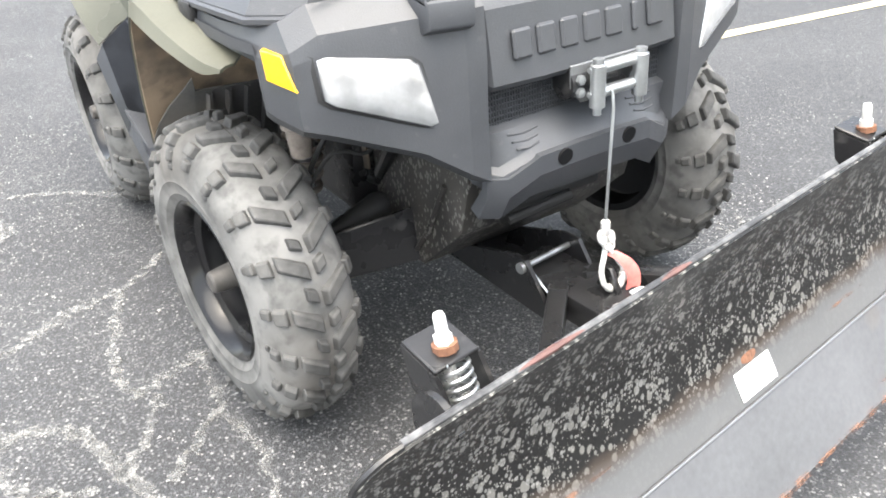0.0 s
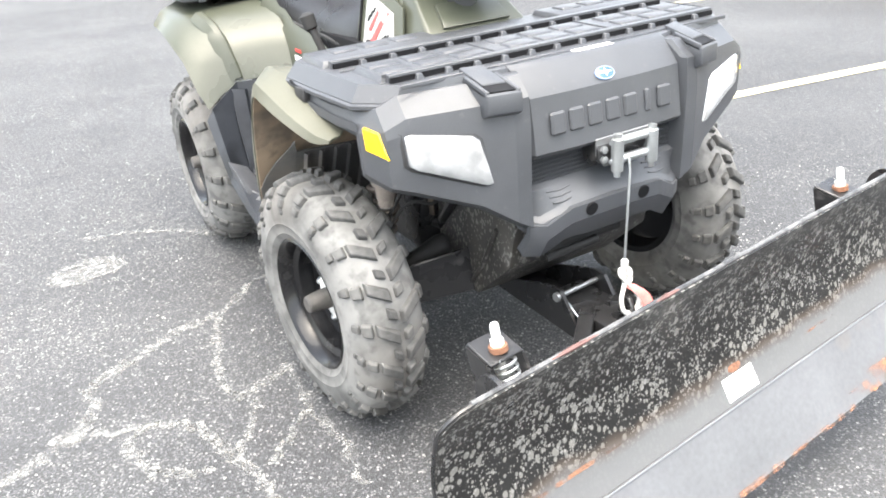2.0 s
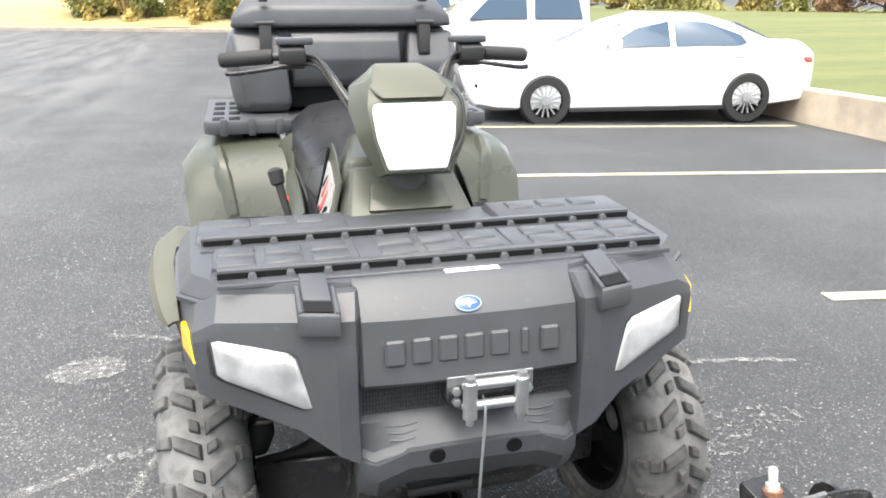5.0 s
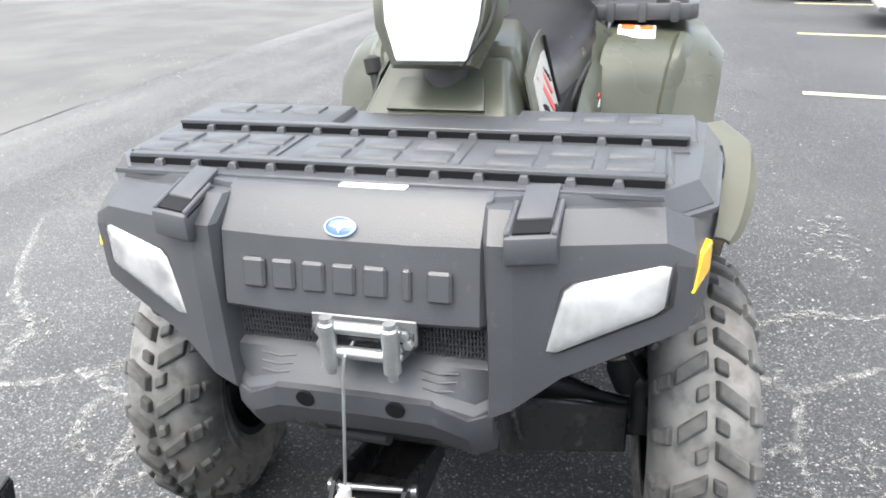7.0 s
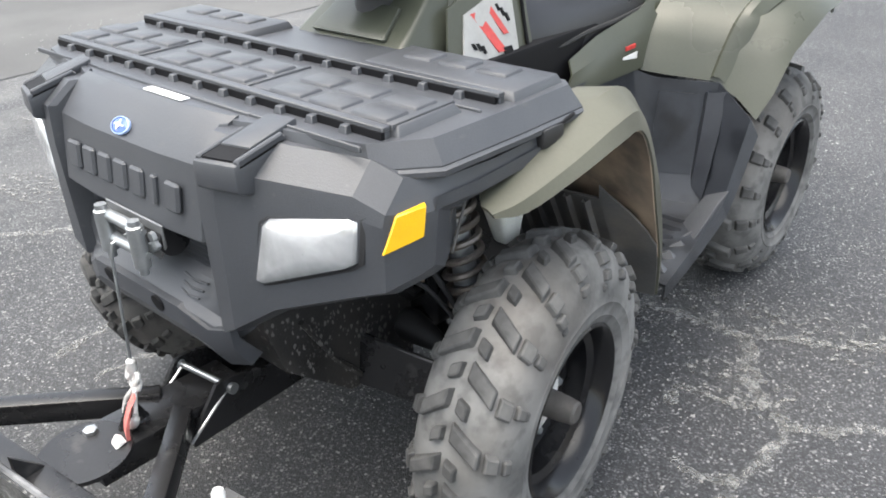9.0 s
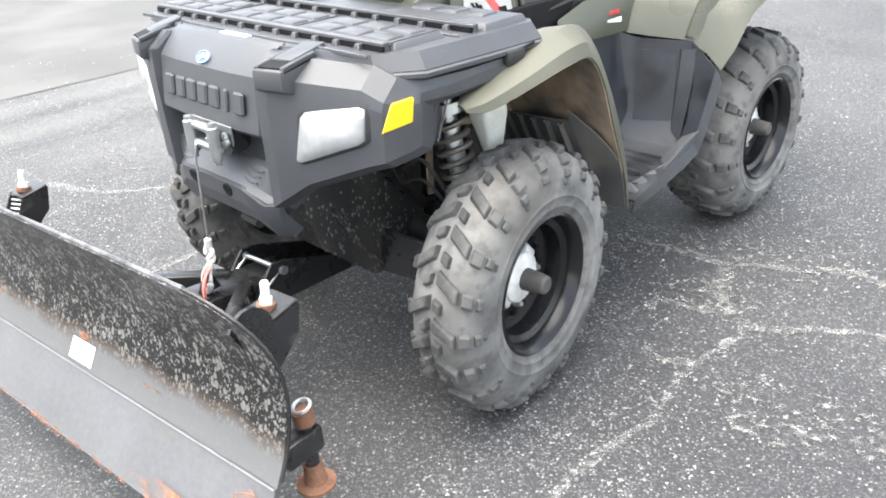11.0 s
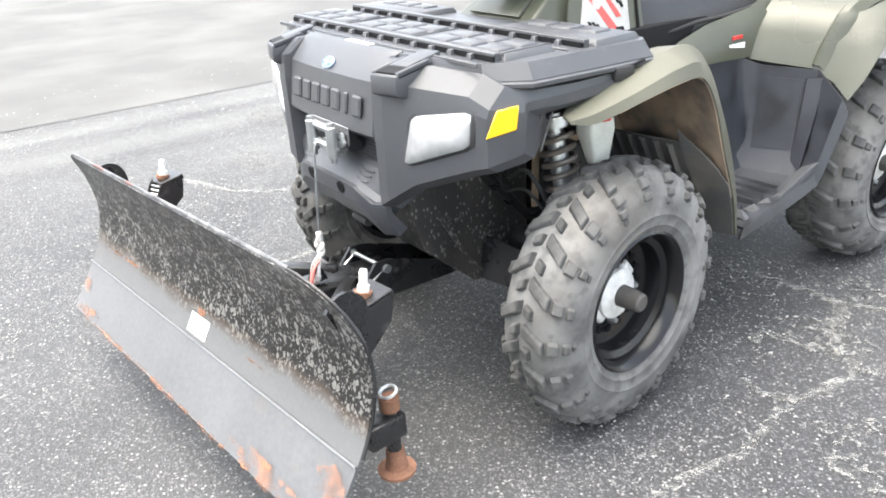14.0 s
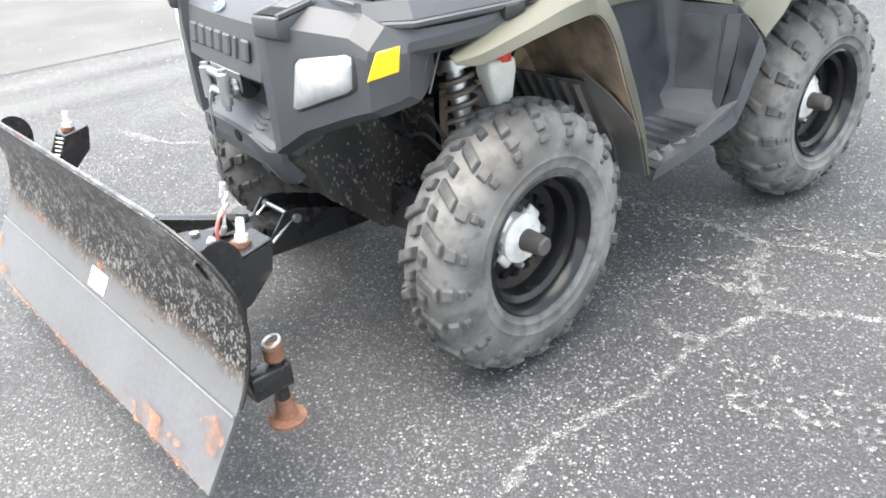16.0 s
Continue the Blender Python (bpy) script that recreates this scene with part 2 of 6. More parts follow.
ZINC = material("zinc plated steel", (0.46, 0.48, 0.49), 0.34, 0.8, var=0.14, scale=30, fine=300, bump=0.06)
CAST = material("cast aluminium hub", (0.72, 0.72, 0.70), 0.5, 0.25, var=0.25, scale=40, fine=300, bump=0.25)
CAP = material("dark hub cap", (0.085, 0.08, 0.075), 0.55, 0.2, var=0.25, scale=30, bump=0.15)
SPRINGS = material("dusty grey brown suspension spring", (0.20, 0.175, 0.155), 0.45, 0.5, var=0.35, scale=20, bump=0.2)
RUST = material("rusty steel", (0.20, 0.098, 0.06), 0.85, 0.1, var=0.45, scale=25, fine=220, bump=0.5)
BLADE = material("worn plow blade", (0.012, 0.012, 0.012), 0.36, var=0.3, scale=7, fine=130, bump=0.1, spec=0.3)
overlay(BLADE, (0.030, 0.029, 0.028), 3.0, 0.48, 0.72, 0.6, rough=0.6, seed=2)
splashes(BLADE, (0.22, 0.215, 0.20), 84, 0.108, 0.6, (1, 1, 0.75))
splashes(BLADE, (0.20, 0.198, 0.19), 140, 0.104, 0.6, (1, 1, 0.75))
splashes(BLADE, (0.26, 0.255, 0.24), 240, 0.098, 0.55, (1, 1, 0.9))
def worn_below(m, colour, z0, z1, amount, ragged=0.06):
    """Scoured bare towards the cutting edge: where the blade's height, roughened by noise, lies between z0 and z1."""
    n, l = m.node_tree.nodes, m.node_tree.links
    b = n["Principled BSDF"]
    old = b.inputs["Base Color"].links[0].from_socket
    co, sep, t = n.new("ShaderNodeTexCoord"), n.new("ShaderNodeSeparateXYZ"), n.new("ShaderNodeTexNoise")
    l.new(co.outputs["Object"], sep.inputs[0])
    l.new(co.outputs["Object"], t.inputs["Vector"])
    t.inputs["Scale"].default_value, t.inputs["Detail"].default_value = 9, 7
    a = n.new("ShaderNodeMath")
    a.operation = "MULTIPLY_ADD"
    a.inputs[1].default_value = -ragged
    l.new(t.outputs["Fac"], a.inputs[0])
    l.new(sep.outputs["Z"], a.inputs[2])
    r = n.new("ShaderNodeMapRange")
    r.inputs["From Min"].default_value, r.inputs["From Max"].default_value = z1, z0
    r.inputs["To Max"].default_value = amount
    l.new(a.outputs[0], r.inputs["Value"])
    mix = n.new("ShaderNodeMix")
    mix.data_type = "RGBA"
    l.new(r.outputs[0], mix.inputs[0])
    l.new(old, mix.inputs[6])
    mix.inputs[7].default_value = (*colour, 1)
    l.new(mix.outputs[2], b.inputs["Base Color"])


worn_below(BLADE, (0.12, 0.09, 0.07), 0.300, 0.318, 0.4)
worn_below(BLADE, (0.108, 0.111, 0.115), 0.276, 0.304, 0.92)
WORN_EDGE = material("black paint worn to grey steel", (0.05, 0.05, 0.052), 0.4, 0.2, var=0.3, scale=12, bump=0.2)
overlay(WORN_EDGE, (0.22, 0.22, 0.22), 30, 0.40, 0.62, 0.7, rough=0.5, seed=3)
EDGE = material("bare worn steel edge", (0.108, 0.111, 0.118), 0.46, 0.15, var=0.26, scale=4, fine=90, bump=0.12)
overlay(EDGE, (0.18, 0.15, 0.12), 5, 0.56, 0.74, 0.5, rough=0.9, seed=7)
overlay(EDGE, (0.128, 0.132, 0.140), 3, 0.5, 0.7, 0.5, seed=1, stretch=(0.35, 1, 1))
WHITE = material("white sticker", (0.78, 0.78, 0.76), 0.5, var=0.05, scale=30, bump=0.02)
RED = material("red plastic strap", (0.55, 0.045, 0.04), 0.55, var=0.2, scale=40, bump=0.2)
RED_WORN = material("worn red paint", (0.12, 0.062, 0.056), 0.6, var=0.3, scale=30, bump=0.2)
STRAP = material("faded red webbing", (0.66, 0.19, 0.17), 0.7, var=0.25, scale=60, bump=0.3)
AMBER = material("amber reflector", (0.90, 0.50, 0.01), 0.22, var=0.06, scale=60, fine=500, bump=0.4, coat=0.6)
BLUE = material("blue badge", (0.03, 0.09, 0.42), 0.16, var=0.08, scale=40, bump=0.0, spec=0.5, coat=1.0)
BLUE_PALE = material("pale blue badge rim", (0.30, 0.40, 0.62), 0.4, var=0.05, scale=40, bump=0.0)
LENS = material("clear headlight lens over reflector", (0.56, 0.57, 0.58), 0.2, 0.5, var=0.3, scale=12, fine=34, bump=0.8, coat=1.0)
overlay(LENS, (0.16, 0.16, 0.165), 14, 0.52, 0.70, 0.45, seed=4, stretch=(1, 1, 0.4))
overlay(LENS, (0.60, 0.57, 0.52), 9, 0.56, 0.72, 0.4, seed=9)
LENS_GREY = material("grey reflector under clear lens", (0.44, 0.45, 0.46), 0.22, 0.4, var=0.3, scale=22, fine=60, bump=0.5, coat=1.0)
POD_LENS = material("white headlamp lens", (0.84, 0.85, 0.86), 0.12, 0.1, var=0.05, scale=9, bump=0.05, coat=1.0)
VINYL = material("black vinyl seat", (0.018, 0.018, 0.020), 0.30, var=0.2, scale=10, fine=420, bump=0.25)
RUBBER_BLACK = material("black rubber", (0.018, 0.018, 0.018), 0.7, var=0.2, bump=0.2)
BOTTLE = material("cloudy bottle plastic", (0.62, 0.63, 0.58), 0.45, var=0.15, scale=15, bump=0.05)
# body plastic with the footwell's shade put into its base colour, plus stains
FOOT = material("footwell plastic darkened for shade", (0.021, 0.024, 0.030), 0.40, var=0.2, scale=8, fine=380, bump=0.25)
overlay(FOOT, (0.060, 0.067, 0.078), 4, 0.50, 0.72, 0.32, rough=0.75, seed=2)
overlay(FOOT, (0.008, 0.009, 0.011), 8, 0.50, 0.64, 0.8, rough=0.25, seed=7)
# grille black, also a solid fill for the shade in slots, holes and hollows
GRILLE = material("grille", (0.008, 0.008, 0.009), 0.6, var=0.2, bump=0.1, spec=0.15)
CAR_WHITE = material("white car paint", (0.70, 0.70, 0.70), 0.22, var=0.02, scale=2, bump=0.0, coat=1.0)
CAR_DARK = material("dark car paint", (0.03, 0.03, 0.035), 0.25, var=0.05, scale=2, bump=0.0, coat=1.0)
CAR_SILVER = material("silver white car paint", (0.45, 0.45, 0.46), 0.3, 0.2, var=0.02, scale=2, bump=0.0, coat=1.0)
CAR_GLASS = material("tinted car glass", (0.05, 0.08, 0.12), 0.08, var=0.05, scale=1, bump=0.0, spec=0.35)
CONCRETE = material("concrete", (0.50, 0.41, 0.31), 0.9, var=0.2, scale=3, fine=60, bump=0.4)
overlay(CONCRETE, (0.26, 0.22, 0.18), 2.2, 0.5, 0.75, 0.5)
KERB = material("weathered kerb concrete", (0.27, 0.235, 0.19), 0.9, var=0.25, scale=2, fine=60, bump=0.4)
LAWN = material("mown lawn", (0.098, 0.112, 0.033), 0.95, var=0.25, scale=1.2, fine=40, bump=0.5)
overlay(LAWN, (0.165, 0.160, 0.055), 0.5, 0.45, 0.7, 0.6, stretch=(0.2, 1, 1))
DRY_GRASS = material("dry grass", (0.34, 0.27, 0.12), 0.95, var=0.35, scale=1.5, fine=30, bump=0.6)
LINE_PAINT = material("worn yellow white road paint", (0.50, 0.44, 0.27), 0.85, var=0.25, scale=6, fine=120, bump=0.2)
LEAF_YELLOW = material("yellow autumn leaves", (0.44, 0.34, 0.11), 0.7, var=0.4, scale=2, bump=0.0)
LEAF_GREEN = material("green leaves", (0.16, 0.19, 0.055), 0.7, var=0.4, scale=2, bump=0.0)
LEAF_OLIVE = material("yellow green leaves", (0.30, 0.28, 0.09), 0.7, var=0.4, scale=2, bump=0.0)
LEAF_RUST = material("rust red leaves", (0.38, 0.23, 0.13), 0.7, var=0.4, scale=2, bump=0.0)
BARK = material("bark", (0.12, 0.085, 0.06), 0.9, var=0.3, scale=8, bump=0.5)
FENCE_WOOD = material("weathered fence wood", (0.42, 0.37, 0.31), 0.9, var=0.25, scale=2, fine=50, bump=0.3)
SIDING = material("white siding", (0.76, 0.76, 0.74), 0.6, var=0.04, scale=1, bump=0.1)
ROOFING = material("roof shingles", (0.10, 0.09, 0.085), 0.9, var=0.25, scale=6, bump=0.4)
POLE = material("pale painted pole", (0.60, 0.58, 0.52), 0.6, var=0.1, scale=3, bump=0.1)
TAIL_RED = material("red tail lamp", (0.55, 0.02, 0.015), 0.2, var=0.1, scale=30, bump=0.0, coat=0.8)


def ground_z(x, y):
    """The lot is level round the machine and falls gently towards the wall and the parked cars."""
    s = min(max(0.62 * x + 0.78 * y - 1.5, 0.0), 9.0)
    return -0.034 * s


# ---- building helpers ----
def finish(name, bm, mat, parent=None, label="", smooth=35):
    bmesh.ops.recalc_face_normals(bm, faces=bm.faces)
    me = bpy.data.meshes.new(name)
    bm.to_mesh(me)
    bm.free()
    for p in me.polygons:
        p.use_smooth = smooth > 0
    if smooth:
        me.set_sharp_from_angle(angle=radians(smooth))
    me.materials.append(mat)
    ob = new(name, me)
    ob.parent = parent
    return tagged(ob, label)


def part(name, bm, mat, parent, label="", smooth=35):
    return finish(name, bm, mat, parent, label, smooth)


def thing(name, label, category, m=None, group="", kind=""):
    ob = new(name)
    ob.empty_display_size = 0.1
    if m is not None:
        ob.matrix_world = m
    return tagged(ob, label, category, group, kind)


def bevel(bm, w, seg=2, geom=None, angle=25):
    es = geom or [e for e in bm.edges if len(e.link_faces) == 2 and e.calc_face_angle(0) > radians(angle)]
    bmesh.ops.bevel(bm, geom=es, offset=w, offset_type="OFFSET", segments=seg, profile=0.5, affect="EDGES", clamp_overlap=True)
    return bm


def box(c, s, w=0.0, seg=2, m=None, bm=None):
    """A box with centre c and size s, its edges rounded by w; joined to bm where one is given."""
    b = bmesh.new()
    bmesh.ops.create_cube(b, size=1, matrix=Matrix.Translation(c) @ (m or Matrix()) @ Matrix.Diagonal((*s, 1)))
    if w:
        bevel(b, w, seg)
    return join(bm, b) if bm else b


def join(bm, other):
    """Adds the mesh other to bm."""
    vs = {}
    for v in other.verts:
        vs[v] = bm.verts.new(v.co)
    for f in other.faces:
        try:
            bm.faces.new([vs[v] for v in f.verts])
        except ValueError:
            pass
    other.free()
    return bm


def hull(points, w=0.0, seg=2):
    """A convex block round a few corners, with rounded edges."""
    b = bmesh.new()
    for p in points:
        b.verts.new(p)
    r = bmesh.ops.convex_hull(b, input=b.verts)
    bmesh.ops.delete(b, geom=list({v for v in r["geom_interior"] if isinstance(v, bmesh.types.BMVert)}), context="VERTS")
    bmesh.ops.dissolve_limit(b, angle_limit=radians(3), verts=b.verts, edges=b.edges)
    if w:
        bevel(b, w, seg)
    return b


def mirror(points):
    return [*points, *[(-x, y, z) for x, y, z in points]]


def loft(sections, closed=False, caps=False, thick=0.0, loop=False):
    """A skin over sections of equally many points. closed: each section is a ring."""
    b = bmesh.new()
    rows = [[b.verts.new(p) for p in s] for s in sections]
    k = len(rows[0])
    pairs = list(zip(rows, rows[1:])) + ([(rows[-1], rows[0])] if loop else [])
    for r0, r1 in pairs:
        for i in range(k if closed else k - 1):
            j = (i + 1) % k
            b.faces.new((r0[i], r0[j], r1[j], r1[i]))
    if caps:
        b.faces.new(rows[0][::-1])
        b.faces.new(rows[-1])
    if thick:
        bmesh.ops.recalc_face_normals(b, faces=b.faces)
        bmesh.ops.solidify(b, geom=b.faces[:], thickness=thick)
    return b


def smooth_line(pts, n=6):
    """Points along a Catmull-Rom line through pts."""
    P = [Vector(p) for p in pts]
    P = [2 * P[0] - P[1], *P, 2 * P[-1] - P[-2]]
    out = []
    for a, b, c, d in zip(P, P[1:], P[2:], P[3:]):
        for i in range(n):
            t = i / n
            out.append(0.5 * (2 * b + (c - a) * t + (2 * a - 5 * b + 4 * c - d) * t * t + (3 * b - a - 3 * c + d) * t ** 3))
    return out + [P[-2]]


def tube(pts, r, k=10, ends=True, bm=None):
    """A round bar along points; r is one radius or one for each point."""
    pts = [Vector(p) for p in pts]
    rs = r if isinstance(r, (list, tuple)) else [r] * len(pts)
    up = Vector((0.13, 0.31, 0.94))
    secs, last = [], None
    for i, p in enumerate(pts):
        d = (pts[min(i + 1, len(pts) - 1)] - pts[max(i - 1, 0)]).normalized()
        a = d.cross(up if last is None else last)
        if a.length < 1e-4:
            a = d.cross(Vector((1, 0, 0)))
        a.normalize()
        c = d.cross(a).normalized()
        last = -c if last is None else d.cross(a) * -1
        last = a.cross(d)
        secs.append([p + rs[i] * (math.cos(t) * a + math.sin(t) * c) for t in [2 * math.pi * j / k for j in range(k)]])
    b = loft(secs, closed=True, caps=ends)
    return join(bm, b) if bm else b


def lathe(profile, n=48, axis="x"):
    """A turned body: profile of (along the axis, radius)."""
    secs = []
    for i in range(n):
        a = 2 * math.pi * i / n
        secs.append([(h, r * math.cos(a), r * math.sin(a)) if axis == "x" else (r * math.cos(a), r * math.sin(a), h) for h, r in profile])
    b = loft(secs, loop=True)
    bmesh.ops.remove_doubles(b, verts=b.verts, dist=1e-5)
    return b


def coil(p0, p1, r, wire, turns, k=8, flatten=None):
    p0, p1 = Vector(p0), Vector(p1)
    d = p1 - p0
    a = d.orthogonal().normalized()
    c = d.normalized().cross(a)
    n = int(turns * 18)
    return tube([p0 + d * (i / n) + r * (math.cos(2 * math.pi * turns * i / n) * a + math.sin(2 * math.pi * turns * i / n) * c) for i in range(n + 1)], wire, k)


def move(bm, m):
    bmesh.ops.transform(bm, matrix=m, verts=bm.verts)
    return bm


def prism(poly, axis, a, b):
    """A straight block: the outline poly in the two other axes, from a to b along the axis."""
    def at(u, v, w):
        return {"x": (w, u, v), "y": (u, w, v), "z": (u, v, w)}[axis]
    return loft([[at(u, v, a) for u, v in poly], [at(u, v, b) for u, v in poly]], closed=True, caps=True)


# ---- the setting ----
def ground_sheet():
    line = [-600, -200, -60, -25, *[-12 + 0.5 * i for i in range(61)], 22, 30, 60, 200, 600]
    b = bmesh.new()
    xs = sorted([*line, -3.53])
    vs = [[b.verts.new((x, y, ground_z(x, y))) for y in line] for x in xs]
    for i in range(len(xs) - 1):
        for j in range(len(line) - 1):
            f = b.faces.new((vs[i][j], vs[i + 1][j], vs[i + 1][j + 1], vs[i][j + 1]))
            f.material_index = 1 if xs[i + 1] < -3.5 and line[j] < 12 else 0
    return b


ground = tagged(finish("ground", ground_sheet(), ASPHALT, smooth=0), "speckled grey asphalt of a parking lot with pale worn chippings", "asphalt", kind="structure")
ground.data.materials.append(PAVING)

# the lot's own direction: stall lines run along U, the retaining wall along V
LOT = radians(-6.5)
U, V = Vector((math.cos(LOT), math.sin(LOT), 0)), Vector((-math.sin(LOT), math.cos(LOT), 0))
WALL0 = Vector((6.30, 4.03, 0))


def lot(u, v, z=0.0):
    """A place in the lot, u metres out from the wall's foot and v along it."""
    p = WALL0 + u * U + v * V
    return Vector((p.x, p.y, ground_z(p.x, p.y) + z))


def strip(points, w, z=0.004, wobble=0.0):
    b = bmesh.new()
    rows = []
    for i, p in enumerate(points):
        d = (Vector(points[min(i + 1, len(points) - 1)]) - Vector(points[max(i - 1, 0)])).normalized()
        s = Vector((-d.y, d.x, 0))
        a, c = (w / 2 * (1 + random.uniform(-wobble, wobble)) for _ in (0, 1))
        pa, pc = Vector(p) - s * a, Vector(p) + s * c
        rows.append((b.verts.new((*pa.xy, ground_z(*pa.xy) + z)), b.verts.new((*pc.xy, ground_z(*pc.xy) + z))))
    for (a, c), (d, e) in zip(rows, rows[1:]):
        b.faces.new((a, c, e, d))
    return b


for k in (-1, 0, 1, 2):
    v = 3.0 * k - 0.2
    tagged(finish("road_marking", strip([lot(-5.0 + 0.25 * i, v) for i in range(5 if k < 0 else 0, 20)], 0.10, wobble=0.06), LINE_PAINT, smooth=0),
           "worn pale yellow painted stall line on the asphalt", "road marking", "parking stall lines", kind="structure")

# cracks with a pale crust
CRACK_COUNT = [0]


def lay_crack(points, w=0.016):
    line = smooth_line([(*p, 0) for p in points], 14)
    line = [(p.x + random.gauss(0, 0.006), p.y + random.gauss(0, 0.006), 0) for p in line]
    i = CRACK_COUNT[0] = CRACK_COUNT[0] + 1
    w *= 1.5
    tagged(finish("crack", strip(line, w, 0.0012 + 0.0001 * i, wobble=0.8), CRACK, ground, smooth=0), "crack in the asphalt with a pale mineral crust")


lay_crack([(-0.65, 0.66), (-0.80, 0.62), (-0.94, 0.55), (-1.07, 0.48), (-1.09, 0.35), (-1.15, 0.27), (-1.4, 0.15)], 0.022)
lay_crack([(-0.68, 0.64), (-0.74, 0.43), (-0.76, 0.28), (-0.74, 0.20)])
lay_crack([(-0.56, 0.25), (-0.67, 0.21), (-0.75, 0.18)], 0.02)
lay_crack([(-0.58, 0.24), (-0.60, 0.07), (-0.62, 0.02), (-0.69, -0.05), (-0.75, -0.12)], 0.012)
lay_crack([(-0.62, 0.02), (-0.59, -0.09), (-0.60, -0.3)], 0.012)
lay_crack([(-0.70, 0.17), (-0.76, 0.04), (-0.82, -0.06)], 0.012)
lay_crack([(-1.2, 0.29), (-0.96, 0.20), (-0.86, 0.12), (-0.84, 0.03), (-0.82, -0.06), (-0.79, -0.20), (-0.77, -0.31)], 0.018)
lay_crack([(-0.96, 0.20), (-1.03, 0.16), (-1.00, 0.04), (-0.95, -0.02), (-0.89, -0.05)])
lay_crack([(-0.97, 1.58), (-0.79, 1.51), (-0.60, 1.38), (-0.43, 1.12)], 0.020)
lay_crack([(-0.65, 0.66), (-0.50, 0.80), (-0.3, 0.9)])
lay_crack([(-1.4, 0.15), (-1.6, -0.1), (-1.9, -0.2)], 0.022)
lay_crack([(-1.4, 0.15), (-1.55, 0.5), (-1.8, 0.7), (-2.2, 1.3)], 0.022)
lay_crack([(0.81, -0.33), (0.78, -0.20), (0.78, -0.04), (0.80, 0.10), (0.78, 0.24), (0.76, 0.35)], 0.014)
lay_crack([(0.76, 0.35), (0.70, 0.32), (0.64, 0.34)], 0.014)
lay_crack([(0.76, 0.35), (0.79, 0.46), (0.79, 0.58), (0.71, 0.62), (0.67, 0.59), (0.56, 0.57), (0.54, 0.50)])
lay_crack([(0.71, 0.62), (0.65, 0.74), (0.60, 0.84), (0.48, 0.87), (0.30, 0.83), (0.09, 0.81)], 0.022)
lay_crack([(0.58, 0.86), (0.70, 0.94), (0.80, 0.97), (0.89, 1.04), (1.10, 1.05), (1.5, 1.3)], 0.020)
lay_crack([(0.79, 0.58), (0.87, 0.62), (0.95, 0.70), (1.2, 0.78), (1.6, 0.7)], 0.020)


def blotch(cx, cy, rx, ry, seed, z=0.004):
    r = random.Random(seed)
    b = bmesh.new()
    c = b.verts.new((cx, cy, ground_z(cx, cy) + z))
    ring = [b.verts.new((cx + rx * math.cos(a) * r.uniform(0.7, 1.1), cy + ry * math.sin(a) * r.uniform(0.7, 1.1), ground_z(cx, cy) + z)) for a in [2 * math.pi * i / 24 for i in range(24)]]
    for i in range(24):
        b.faces.new((c, ring[i], ring[(i + 1) % 24]))
    return b


tagged(finish("stain", blotch(-0.97, 1.26, 0.15, 0.11, 3), CRACK, ground, smooth=0), "pale spalled patch in the asphalt")
# bare pale chippings scattered in loose patches
for k, (x, y, rx, ry) in enumerate(((0.44, 0.95, 0.26, 0.14), (0.78, 1.00, 0.24, 0.12), (0.30, 0.74, 0.20, 0.10), (0.66, 0.66, 0.16, 0.10), (0.98, 0.30, 0.16, 0.14), (-1.55, 0.45, 0.22, 0.12), (-1.9, 0.15, 0.25, 0.12), (-2.1, 1.6, 0.3, 0.15), (-1.5, -0.6, 0.2, 0.1), (0.95, -0.55, 0.15, 0.09), (1.25, 0.35, 0.2, 0.1), (1.05, 1.6, 0.14, 0.35), (1.55, 2.2, 0.2, 0.4), (-0.9, -1.15, 0.2, 0.1), (-2.6, 0.6, 0.3, 0.2), (0.9, -0.95, 0.18, 0.1))):
    tagged(finish("stain", blotch(x, y, rx, ry, 40 + k, 0.0038 + 0.0001 * k), PALE_WORN, ground, smooth=0), "pale worn patch in the asphalt")
# loose pale stone chips lying on the asphalt, thicker in drifts
chip_rng = random.Random(21)
verts, faces = [], []
while len(faces) < 4 * 6600:
    near = len(faces) < 4 * 4200
    x, y = (chip_rng.uniform(-1.7, 1.9), chip_rng.uniform(-1.0, 2.2)) if near else (chip_rng.uniform(-4.5, 1.5), chip_rng.uniform(-1.5, 7.0))
    drift = noise.noise(Vector((x * 1.7, y * 1.7, 4.0))) + 0.5 * noise.noise(Vector((x * 5, y * 5, 9.0))) + (-0.3 if x > 0.95 else 0.06 if x > 0.1 else -0.12)
    if drift < chip_rng.uniform(-0.25, 0.75):
        continue
    k, a, i = chip_rng.uniform(0.0016, 0.0036) * (1 if near else 1.7), chip_rng.uniform(0, 6.28), len(verts)
    z = ground_z(x, y)
    for j in range(3):
        f = chip_rng.uniform(0.7, 1.3) * k
        verts.append((x + f * math.cos(a + 2.1 * j), y + f * math.sin(a + 2.1 * j), z + 0.0015))
    verts.append((x + k * 0.2, y, z + 0.0015 + k * 0.8))
    faces += [(i, i + 1, i + 3), (i + 1, i + 2, i + 3), (i + 2, i, i + 3), (i, i + 2, i + 1)]
chips = bpy.data.meshes.new("chippings")
chips.from_pydata(verts, [], faces)
chips.materials.append(CHIP)
tagged(new("chippings", chips), "pale stone chips scattered loose over the dark asphalt", "gravel", kind="stuff")
